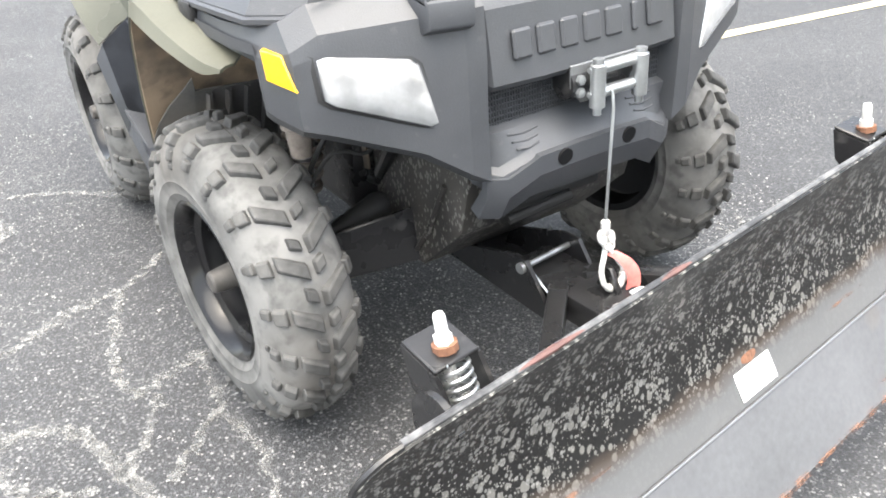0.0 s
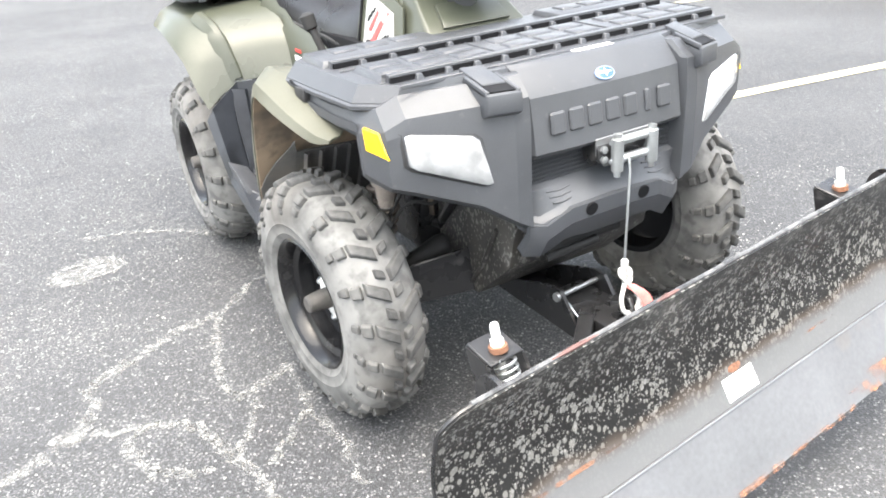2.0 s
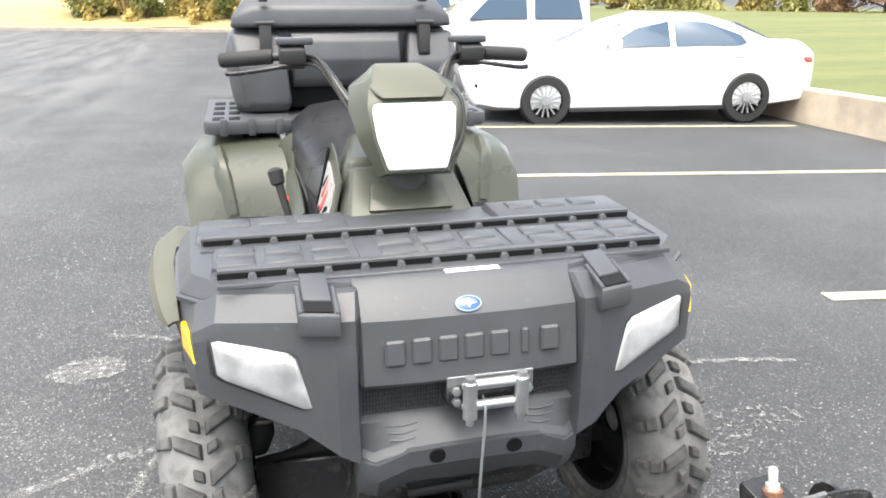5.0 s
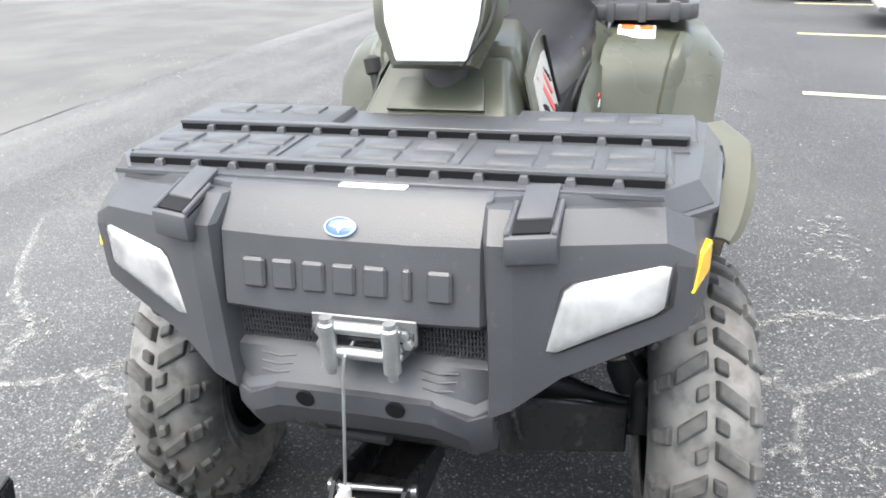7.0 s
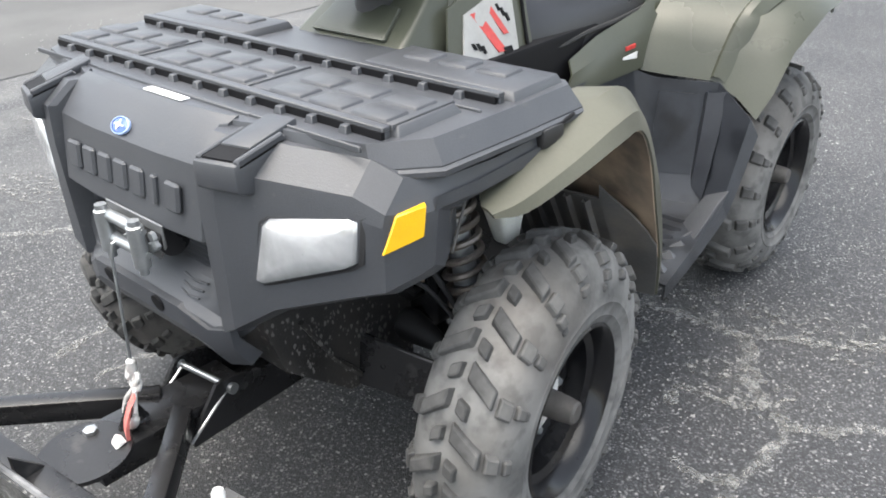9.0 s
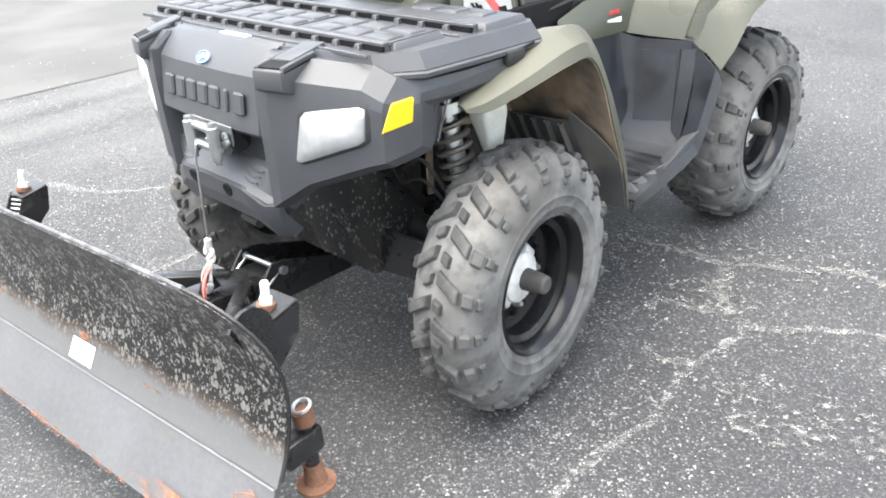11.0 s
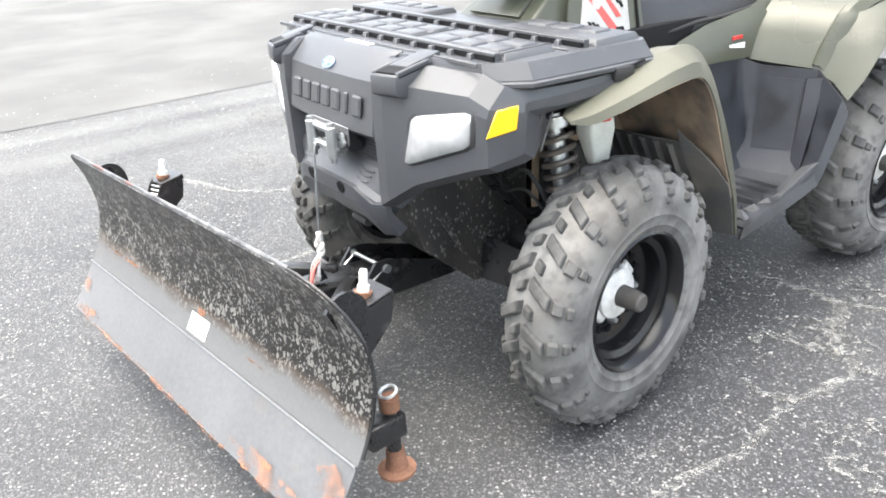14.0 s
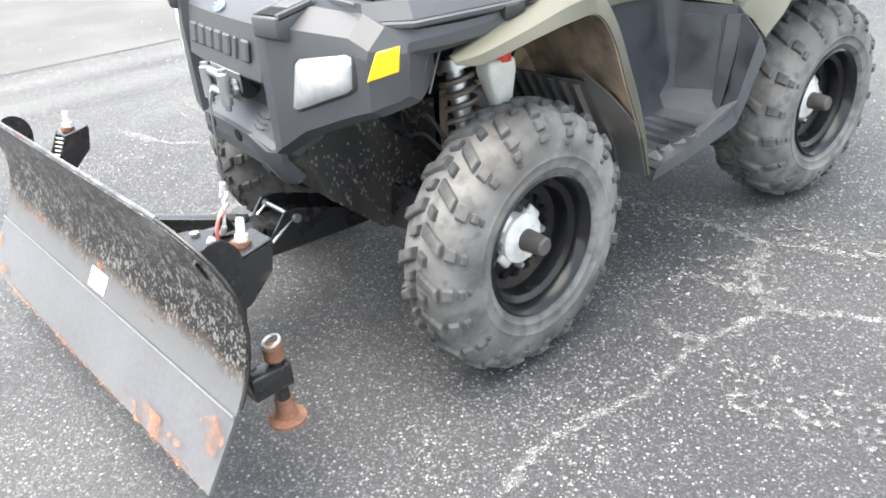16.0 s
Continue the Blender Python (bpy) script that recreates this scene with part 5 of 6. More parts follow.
# rear rack
rr = thing("rear_rack", "", "", None)
rr.parent = atv
for s in (1, -1):
    wing = hull([(s * x, y, z) for x, y in ((0.20, 1.085), (0.465, 1.085), (0.485, 1.12), (0.485, 1.68), (0.20, 1.72)) for z in (0.872, 0.918)], 0.008)
    part("rack_wing", wing, PLASTIC, rr, "grey-black plastic rear rack wing")
    for k in range(3):
        part("rack_rib", hull([(s * (0.24 + 0.09 * k) + dx, y, z) for dx in (-0.012, 0.012) for y in (1.078, 1.10) for z in (0.868, 0.924)], 0.004), PLASTIC, rr)
    for k in range(4):
        for j in range(2):
            part("rack_opening", hull([(s * (0.385 + 0.052 * j) + a, 1.14 + 0.13 * k + c, z) for z in (0.912, 0.9195) for a in (-0.02, 0.02) for c in (-0.04, 0.04)], 0.004), GRILLE, rr)
part("rack_bridge", hull([(x, y, z) for x in (-0.22, 0.22) for y in (1.14, 1.72) for z in (0.872, 0.91)], 0.008), PLASTIC, rr)

# chassis, skid plate, suspension
part("skid_plate", bevel(prism([(-0.320, 0.60), (-0.318, 0.50), (-0.29, 0.40), (-0.15, 0.275), (0.02, 0.265), (0.02, 0.62)], "x", -0.195, 0.195), 0.018, 3), SKID, atv, "black front skid guard splashed with dried mud")
part("skid_groove", tube([(0.199, -0.25, 0.48), (0.1995, -0.18, 0.36), (0.197, -0.12, 0.29)], 0.006, 6), SKID, atv)
part("skid_groove", tube([(-0.199, -0.25, 0.48), (-0.1995, -0.18, 0.36), (-0.197, -0.12, 0.29)], 0.006, 6), SKID, atv)
part("belly_pan", hull([(x, y, z) for x, z in ((-0.24, 0.33), (-0.17, 0.27), (0.17, 0.27), (0.24, 0.33), (0.22, 0.56), (-0.22, 0.56)) for y in (0.05, 1.35)], 0.012), STEEL_BLACK, atv, "black frame and engine underside")
part("inner_body", hull([(x, y, z) for x, y, z in mirror([(0.17, -0.28, 0.74), (0.17, 0.22, 0.74), (0.17, -0.30, 0.53), (0.17, 0.25, 0.53), (0.38, -0.26, 0.795), (0.40, 0.18, 0.80), (0.38, -0.26, 0.765), (0.40, 0.18, 0.775)])], 0.01), GRILLE, atv, "black inner bodywork")
part("inner_body", hull([(x, y, z) for x in (-0.20, 0.20) for y in (0.25, 1.6) for z in (0.5, 0.80)], 0.01), GRILLE, atv)
for s in (1, -1):
    for y in (-0.085, 0.085):
        part("suspension_arm", tube([(s * 0.16, y, 0.33), (s * 0.40, y * 0.3, 0.28)], 0.014, 10), STEEL_BLACK, atv)
    part("drive_shaft", tube([(s * 0.15, 0.0, 0.35), (s * 0.19, 0, 0.348), (s * 0.21, 0, 0.345), (s * 0.26, 0, 0.338), (s * 0.30, 0, 0.33), (s * 0.43, 0, 0.313)], [0.014, 0.030, 0.034, 0.024, 0.012, 0.012], 14), RUBBER_BLACK, atv)
    part("knuckle", hull([(s * x, y, z) for x in (0.385, 0.435) for y, z in ((-0.05, 0.28), (0.05, 0.28), (-0.035, 0.40), (0.035, 0.40))], 0.01), STEEL_BLACK, atv)
    p0, p1 = Vector((s * 0.318, -0.01, 0.685)), Vector((s * 0.385, -0.005, 0.36))
    sh = part("shock_absorber", tube([p0, p0.lerp(p1, 0.12), p0.lerp(p1, 0.121), p0.lerp(p1, 0.55), p0.lerp(p1, 0.551), p1], [0.018, 0.018, 0.022, 0.022, 0.024, 0.024], 14), ZINC, atv, "front strut")
    part("spring", coil(p0.lerp(p1, 0.10), p0.lerp(p1, 0.75), 0.035, 0.0068, 8), SPRINGS, sh, "brown dusty coil spring")
    part("spring_collar", tube([p0.lerp(p1, 0.02), p0.lerp(p1, 0.09)], 0.036, 18), ZINC, sh)
    part("strut_boot", tube([p0.lerp(p1, 0.78), p0.lerp(p1, 0.86), p0.lerp(p1, 1.0)], [0.030, 0.038, 0.030], 14), RUBBER_BLACK, sh)
    part("brake_hose", tube(smooth_line([(s * 0.22, -0.08, 0.60), (s * 0.27, -0.10, 0.55), (s * 0.33, -0.09, 0.57), (s * 0.40, -0.04, 0.42)], 6), 0.005, 8), RUBBER_BLACK, atv)
    part("brake_hose", tube(smooth_line([(s * 0.22, -0.09, 0.57), (s * 0.27, -0.11, 0.52), (s * 0.34, -0.10, 0.53), (s * 0.41, -0.04, 0.40)], 6), 0.004, 8), RUBBER_BLACK, atv)
    part("frame_rail", tube([(s * 0.20, -0.22, 0.74), (s * 0.205, -0.12, 0.55), (s * 0.19, 0.02, 0.40), (s * 0.19, 0.3, 0.36)], 0.016, 10), STEEL_BLACK, atv)
    for y in (RY - 0.1, RY + 0.1):
        part("rear_arm", tube([(s * 0.16, y, 0.34), (s * 0.34, RY + (y - RY) * 0.5, 0.30)], 0.016, 10), STEEL_BLACK, atv)
bottle = part("coolant_bottle", hull([(x, y, z) for x, y, z in ((0.362, 0.018, 0.676), (0.408, 0.018, 0.676), (0.362, 0.092, 0.676), (0.408, 0.092, 0.676), (0.36, 0.016, 0.650), (0.41, 0.016, 0.650), (0.36, 0.094, 0.650), (0.41, 0.094, 0.650), (0.37, 0.046, 0.562), (0.40, 0.046, 0.562), (0.37, 0.086, 0.556), (0.40, 0.086, 0.556))], 0.008, 3), BOTTLE, atv, "cloudy coolant bottle")
part("cap", tube([(0.392, 0.066, 0.670), (0.392, 0.066, 0.698), (0.392, 0.066, 0.702)], [0.021, 0.020, 0.015], 16), RED, bottle, "red cap")
for k in range(3):
    part("edge_strip", tube([(0.462 + 0.003 * k, -0.225 + 0.022 * k, 0.672), (0.466 + 0.003 * k, -0.200 + 0.024 * k, 0.752)], 0.0022, 6), SPLASH, atv, "thin muddy strip behind the bumper")
part("foam_filter", tube([(-0.424, -0.19, 0.645), (-0.424, -0.19, 0.632), (-0.424, -0.19, 0.628), (-0.425, -0.19, 0.605), (-0.426, -0.19, 0.582)], [0.027, 0.028, 0.022, 0.020, 0.016], 14), SPRINGS, atv, "tan dusty cup under the arch")
part("under_strip", hull([(x, y, z) for x, y, z in ((-0.42, -0.20, 0.628), (-0.24, -0.27, 0.600), (-0.42, -0.14, 0.628), (-0.24, -0.20, 0.600), (-0.42, -0.20, 0.616), (-0.24, -0.27, 0.586), (-0.42, -0.14, 0.616), (-0.24, -0.20, 0.586))], 0.004), LINER, atv, "muddy edge under the bumper")


# front lower arm guards, mount plates
for s in (1, -1):
    part("arm_guard", hull([(s * x, y, z) for x, y, z in ((0.185, -0.135, 0.275), (0.185, -0.12, 0.385), (0.385, -0.09, 0.270), (0.385, -0.08, 0.365), (0.185, -0.125, 0.275), (0.385, -0.08, 0.270), (0.185, -0.11, 0.385), (0.385, -0.07, 0.365))], 0.003, 1), STEEL_BLACK, atv, "black steel arm guard")
part("plow_mount", bevel(prism([(-0.40, 0.225), (-0.40, 0.245), (-0.335, 0.325), (-0.30, 0.325), (-0.16, 0.28), (0.30, 0.28), (0.30, 0.225)], "x", -0.09, -0.082), 0.0015, 1), STEEL_BLACK, atv, "black steel plow mount plate")
part("plow_mount", bevel(prism([(-0.40, 0.225), (-0.40, 0.245), (-0.335, 0.325), (-0.30, 0.325), (-0.16, 0.28), (0.30, 0.28), (0.30, 0.225)], "x", 0.036, 0.044), 0.0015, 1), STEEL_BLACK, atv)
part("mount_floor", box((-0.023, -0.02, 0.228), (0.112, 0.64, 0.008), 0.001, 1), STEEL_BLACK, atv)
part("front_tube", tube([(-0.10, -0.30, 0.43), (0.10, -0.30, 0.43)], 0.016, 12), RUBBER_BLACK, atv)
part("tie_rod", tube([(-0.10, -0.30, 0.40), (0.02, -0.33, 0.425)], 0.010, 10), RUBBER_BLACK, atv)

# ---- the snow plow ----
plow = thing("snow_plow", "black steel snow plow blade with a worn grey edge, raised", "snow plow", Matrix.Translation((-0.03, -0.775, 0)) @ pose(0, 0, 0.0, 0, -1.6, 5.6))
PROFILE = [Vector((0, y, z)) for y, z in ((-0.082, 0.150), (-0.045, 0.205), (-0.004, 0.268), (0.022, 0.318), (0.038, 0.37), (0.044, 0.42), (0.038, 0.475), (0.022, 0.53), (0.000, 0.580))]
LINEP = smooth_line(PROFILE, 4)


def blade_at(t):
    f = t * (len(LINEP) - 1)
    i = min(int(f), len(LINEP) - 2)
    return LINEP[i].lerp(LINEP[i + 1], f - i)


XR, XL, RR, RL = -0.628, 0.655, 0.05, 0.15


def blade_cut(x):
    """How much the rounded top corners take off the blade at x, as a share of its profile."""
    d, r = (x - (XL - RL), RL) if x > 0 else ((XR + RR) - x, RR)
    d = min(max(0.0, d), r)
    return (r - math.sqrt(r * r - d * d)) / 0.5


def blade_skin(t0, t1, off, thick):
    secs = []
    xs = [XR + (XL - XR) * i / 44 for i in range(45)]
    xs += [XL - RL * (1 - math.sin(a)) for a in (0.4, 0.7, 1.0, 1.2, 1.35, 1.48)] + [XR + RR * (1 - math.sin(a)) for a in (0.4, 0.8, 1.2, 1.4)]
    for x in sorted(xs):
        tt = t1 - (blade_cut(x) if t1 > 0.9 else 0)
        secs.append([(x, blade_at(t0 + (tt - t0) * k / 16).y + off, blade_at(t0 + (tt - t0) * k / 16).z) for k in range(17)])
    return loft(secs, thick=thick)


blade = part("blade", blade_skin(0.215, 1.0, 0.0, 0.005), BLADE, plow, "black curved blade, chipped and speckled with mud", 50)
part("cutting_edge", blade_skin(0.0, 0.25, -0.007, 0.006), EDGE, plow, "bare grey worn steel cutting edge with rust", 50)
part("top_bead", tube([(XR + RR, 0.002, 0.581), (XL - RL, 0.002, 0.581)], 0.0042, 8), WORN_EDGE, blade, "chipped edge, bare grey in places")
part("worn_ridge", tube([(XR, blade_at(0.25).y - 0.010, blade_at(0.25).z), (XL, blade_at(0.25).y - 0.010, blade_at(0.25).z)], 0.0024, 6), ZINC_DULL, blade, "bare bright ridge along the cutting edge")
for x0, x1 in ((-0.44, -0.34), (-0.22, -0.16)):
    part("red_scuff", tube([(x0, 0.0005, 0.5822), (0.5 * (x0 + x1), 0.0002, 0.5830), (x1, 0.0005, 0.5822)], [0.002, 0.0042, 0.002], 6), RED_WORN, blade, "worn red paint")


def film_patch(x, t, rx, rt, seed):
    """A ragged film of rust lying on the blade's face."""
    r = random.Random(seed)

    def on(px, pt):
        p = blade_at(min(max(pt, 0.0), 1.0))
        return (px, p.y - (0.0140 if pt < 0.26 else 0.0068), p.z)

    b = bmesh.new()
    angles = [2 * math.pi * i / 22 for i in range(22)]
    k = [r.uniform(0.6, 1.15) for _ in angles]
    rings = [[b.verts.new(on(min(max(x + rx * q * f * math.cos(a), XR), XL), t + rt * q * f * math.sin(a))) for a, f in zip(angles, k)] for q in (0.25, 0.5, 0.75, 1.0)]
    b.faces.new(rings[0])
    for r0, r1 in zip(rings, rings[1:]):
        for i in range(22):
            b.faces.new((r0[i], r0[(i + 1) % 22], r1[(i + 1) % 22], r1[i]))
    return b


for k, (x, t, rx, rt) in enumerate(((0.615, 0.17, 0.045, 0.055), (0.42, 0.05, 0.13, 0.048), (0.56, 0.02, 0.09, 0.014), (0.20, 0.014, 0.14, 0.012), (0.02, 0.014, 0.16, 0.012), (-0.18, 0.014, 0.16, 0.012), (-0.36, 0.014, 0.14, 0.013), (-0.52, 0.04, 0.10, 0.034), (-0.59, 0.16, 0.03, 0.05), (0.30, 0.335, 0.06, 0.008), (-0.40, 0.385, 0.14, 0.010))):
    part("rust_film", film_patch(x, t, rx, rt, k), RUST_FILM, blade, "thin ragged rust")
for x, r, q in ((XL, RL, 1), (XR, RR, -1)):
    line = [(x, blade_at(0.27 + (0.99 - r / 0.5 - 0.27) * i / 8)) for i in range(9)] + [(x - q * r * (1 - math.cos(a)), blade_at(1 - r / 0.5 * (1 - math.sin(a)))) for a in [math.pi / 2 * i / 8 for i in range(9)]]
    part("end_bead", tube([(px, p.y, p.z) for px, p in line], 0.0038, 6), STEEL_BLACK, blade)
lab = blade_at(0.315)
part("sticker", move(box((0, 0, 0), (0.088, 0.002, 0.044), 0.0005, 1), Matrix.Translation((0.034, lab.y - 0.0070, lab.z)) @ pose(0, 0, 0, -31, 0, 0)), WHITE, blade, "white paper sticker")
lab = blade_at(0.395)
part("rust_spot", move(lathe([(0, 0), (0, 0.026), (0.003, 0.022), (0.004, 0)], 14, "z"), Matrix.Translation((0.032, lab.y - 0.005, lab.z - 0.002)) @ pose(0, 0, 0, 62) @ Matrix.Diagonal((0.8, 0.4, 0.6, 1))), RUST, blade, "rusty chip")
for s in (1, -1):
    # rounded end rib, spring bracket, spring and bolt
    tip = plow.matrix_world.inverted() @ Vector((0.468, -0.594, 0.554) if s > 0 else (-0.469, -0.653, 0.545))
    x, y, z = tip
    rz = 0.492 if s > 0 else 0.508
    rib = [(0.046, 0.36), (0.036, rz - 0.02)] + [(0.052 + 0.044 * math.cos(a), rz + 0.050 * math.sin(a)) for a in [radians(150 - 16 * i) for i in range(11)]] + [(0.075, 0.36)]
    rx = x + (0.052 if s > 0 else -0.092)
    part("end_rib", prism(rib, "x", rx - 0.004, rx + 0.004), STEEL_BLACK, plow, "black rounded end rib")
    part("spring_bracket", hull([(x + dx, y + dy, z + dz) for dx in (-0.034, 0.034) for dy, dz in ((-0.030, -0.058), (0.034, -0.046), (-0.030, -0.052), (0.034, -0.040))], 0.002, 1), STEEL_BLACK, plow, "black trip spring bracket")
    for dx in (-0.033, 0.033):
        part("bracket_side", bevel(prism([(y - 0.030, z - 0.058), (y + 0.034, z - 0.046), (y + 0.022, z - 0.10), (y - 0.03, z - 0.145), (y - 0.07, z - 0.155), (y - 0.066, z - 0.12)], "x", x + dx - 0.003, x + dx + 0.003), 0.001, 1), STEEL_BLACK, plow)
    part("trip_spring", coil((x, y - 0.016, z - 0.060), (x, y - 0.052, z - 0.150), 0.0200, 0.0030, 9), ZINC, plow, "zinc coil spring")
    part("bolt", tube([(x, y - 0.014, z - 0.09), (x, y - 0.006, z - 0.04), (x, y - 0.001, z - 0.004), (x, y, z)], [0.0078, 0.0078, 0.0078, 0.006], 12), CAST, plow, "pale bolt shank")
    part("nut", tube([(x, y - 0.008, z - 0.050), (x, y - 0.006, z - 0.040)], 0.0165, 10), RUST, plow, "rusty washer")
    part("nut", tube([(x, y - 0.006, z - 0.040), (x, y - 0.004, z - 0.029)], 0.0118, 6), CAST, plow, "pale hex nut")
for z in (0.30, 0.44):
    part("back_beam", box((0, 0.065, z), (1.08, 0.05, 0.04), 0.004, 2), STEEL_BLACK, plow)
for x in (-0.22, 0.22):
    part("back_rib", prism([(0.045, 0.20), (0.05, 0.50), (0.085, 0.46), (0.10, 0.30), (0.07, 0.20)], "x", x - 0.004, x + 0.004), STEEL_BLACK, plow)
# skid shoe on the machine's left end
shoe_at = plow.matrix_world.inverted() @ Vector((0.551, -0.612, 0.168))
shoe = part("skid_shoe", lathe([(0.0, 0.0), (0.0, 0.024), (0.008, 0.035), (0.015, 0.036), (0.019, 0.022), (0.040, 0.018), (0.058, 0.0175), (0.060, 0.0)], 28, "z"), RUST, plow, "rusty round skid shoe")
shoe.matrix_basis = Matrix.Translation(shoe_at)
part("shoe_stem", tube([(0, 0, 0.055), (0, 0, 0.155)], 0.0135, 14), STEEL_BLACK, shoe)
part("shoe_collar", tube([(0, 0, 0.145), (0, 0, 0.170)], 0.0185, 16), RUST, shoe)
part("retaining_ring", tube([(0.015 * math.cos(a), 0.015 * math.sin(a), 0.180 + 0.004 * math.sin(a)) for a in [2 * math.pi * i / 20 for i in range(21)]], 0.0032, 6), ZINC, shoe)
part("shoe_clamp", hull([(dx, dy, z) for dx in (-0.020, 0.020) for dy in (-0.06, 0.020) for z in (0.088, 0.135)], 0.005), STEEL_BLACK, shoe)

# push frame, in the machine's direction
frame_m = plow.matrix_world.inverted()
part("push_tube", move(hull([(x, y, z) for x in (-0.075, 0.030) for y, z in ((-0.26, 0.235), (-0.26, 0.285), (-0.56, 0.245), (-0.56, 0.30))], 0.004), frame_m), STEEL_BLACK, plow, "black square push tube")
for s in (1, -1):
    part("push_arm", move(hull([(s * x - 0.022, y, z) for x, y in ((0.02, -0.40), (0.05, -0.38), (0.32, -0.70), (0.36, -0.69)) for z in (0.255, 0.300)], 0.004), frame_m), STEEL_BLACK, plow)
part("pivot_disc", move(lathe([(0.295, 0), (0.295, 0.075), (0.303, 0.075), (0.303, 0)], 28, "z"), frame_m @ Matrix.Translation((-0.01, -0.56, 0))), STEEL_BLACK, plow)
part("hitch_rod", move(tube([(-0.098, -0.327, 0.308), (-0.082, -0.326, 0.308), (-0.081, -0.326, 0.308), (0.040, -0.308, 0.303), (0.041, -0.308, 0.303), (0.052, -0.306, 0.303)], [0.011, 0.011, 0.006, 0.006, 0.011, 0.011], 12), frame_m), ZINC, plow, "zinc hitch pin")
for x, y in ((-0.080, -0.326), (0.040, -0.308)):
    part("hitch_clip", move(tube([(x, y, 0.306), (x + 0.012, y - 0.10, 0.245)], 0.0032, 6), frame_m), ZINC, plow)
part("hook_tab", move(hull([(x, y, z) for x in (-0.016, -0.006) for y, z in ((-0.50, 0.30), (-0.44, 0.30), (-0.475, 0.345), (-0.46, 0.345))], 0.002, 1), frame_m), STEEL_BLACK, plow)
part("frame_bolt", move(lathe([(0.296, 0), (0.296, 0.013), (0.310, 0.012), (0.312, 0)], 6, "z"), frame_m @ Matrix.Translation((-0.046, -0.53, 0))), ZINC, plow)

hook = part("winch_hook", tube(smooth_line([(-0.008, -0.452, 0.372), (-0.016, -0.458, 0.360), (-0.028, -0.466, 0.340), (-0.026, -0.474, 0.316), (-0.006, -0.478, 0.306), (0.012, -0.478, 0.320), (0.014, -0.474, 0.338)], 6), [0.005] * 20 + [0.0075] * 14 + [0.005] * 3, 10), CAST, atv, "pale cast winch hook")
part("ferrule", tube([(-0.0075, -0.449, 0.428), (-0.0075, -0.4495, 0.424), (-0.008, -0.451, 0.404), (-0.008, -0.4515, 0.400)], [0.005, 0.0085, 0.0085, 0.006], 12), CAST, hook)
for dx, dz, r in ((-0.011, 0.398, 0.0095), (0.009, 0.393, 0.0085), (-0.002, 0.386, 0.0105), (0.010, 0.380, 0.0075)):
    part("rope_loop", tube([(-0.006 + dx + 0.6 * r * math.cos(a), -0.453 + 0.4 * r * math.sin(a), dz + r * math.sin(a)) for a in [2 * math.pi * i / 12 for i in range(13)]], 0.0042, 7), CAST, hook, "pale looped rope end")
part("hook_latch", tube([(-0.004, -0.456, 0.376), (0.014, -0.474, 0.338)], 0.0042, 8), CAST, hook)
strap = [Vector((0.002, -0.462, 0.366)), Vector((0.012, -0.480, 0.358)), Vector((0.018, -0.494, 0.342)), Vector((0.018, -0.500, 0.322)), Vector((0.016, -0.500, 0.306))]
part("pull_strap", loft([[p + Vector((-0.011, 0.006, -0.003)), p + Vector((-0.004, 0.001, 0.003)), p + Vector((0.004, -0.002, 0.004)), p + Vector((0.011, -0.004, -0.001))] for p in smooth_line(strap, 4)], thick=0.006), STRAP, hook, "faded red hook strap")
part("strap_tab", hull([(0.000, -0.500, 0.304), (0.030, -0.504, 0.306), (0.002, -0.524, 0.300), (0.030, -0.528, 0.301), (0.004, -0.512, 0.316), (0.026, -0.516, 0.316)], 0.004), WHITE, hook, "white strap end")

# ---- cargo box on the rear rack ----
cargo = thing("cargo_box", "black plastic cargo box with latched lid on the rear rack", "cargo box", Matrix.Translation((0.012, 1.22, 0.918)) @ Matrix.Diagonal((0.93, 1, 1, 1)))
part("body", hull([(x, y, z) for x, y, z in mirror([(0.33, 0.10, 0.0), (0.40, 0.14, 0.03), (0.42, 0.12, 0.28), (0.36, 0.08, 0.285), (0.38, 0.52, 0.0), (0.42, 0.54, 0.28)])], 0.028, 4), PLASTIC, cargo, "", 40)
for s in (1, -1):
    part("front_lobe", hull([(s * x, y, z) for x, y, z in ((0.235, 0.02, 0.0), (0.385, 0.03, 0.0), (0.425, 0.07, 0.04), (0.448, 0.10, 0.19), (0.415, 0.06, 0.270), (0.24, 0.05, 0.270), (0.212, -0.014, 0.03), (0.375, -0.014, 0.03), (0.402, -0.012, 0.165), (0.225, -0.012, 0.165), (0.24, 0.2, 0.0), (0.42, 0.2, 0.0), (0.43, 0.2, 0.27), (0.24, 0.2, 0.27))], 0.042, 6), PLASTIC, cargo, "rounded black front lobe", 60)
    part("lobe_base", hull([(s * x, y, z) for x, y, z in ((0.225, -0.004, 0.004), (0.372, -0.002, 0.004), (0.412, 0.06, 0.004), (0.225, -0.008, 0.042), (0.378, -0.006, 0.042), (0.424, 0.06, 0.042), (0.24, 0.16, 0.004), (0.41, 0.16, 0.004), (0.24, 0.16, 0.042), (0.42, 0.16, 0.042))], 0.014, 3), PLASTIC_DARK, cargo, "darker foot of the lobe", 50)
part("back_cushion", hull([(x, y, z) for x, y, z in mirror([(0.198, 0.012, 0.110), (0.205, 0.035, 0.085), (0.205, 0.035, 0.268), (0.195, 0.010, 0.240), (0.205, 0.12, 0.08), (0.205, 0.12, 0.272), (0.20, -0.004, 0.18)])], 0.022, 4), PLASTIC, cargo, "moulded backrest cushion", 50)
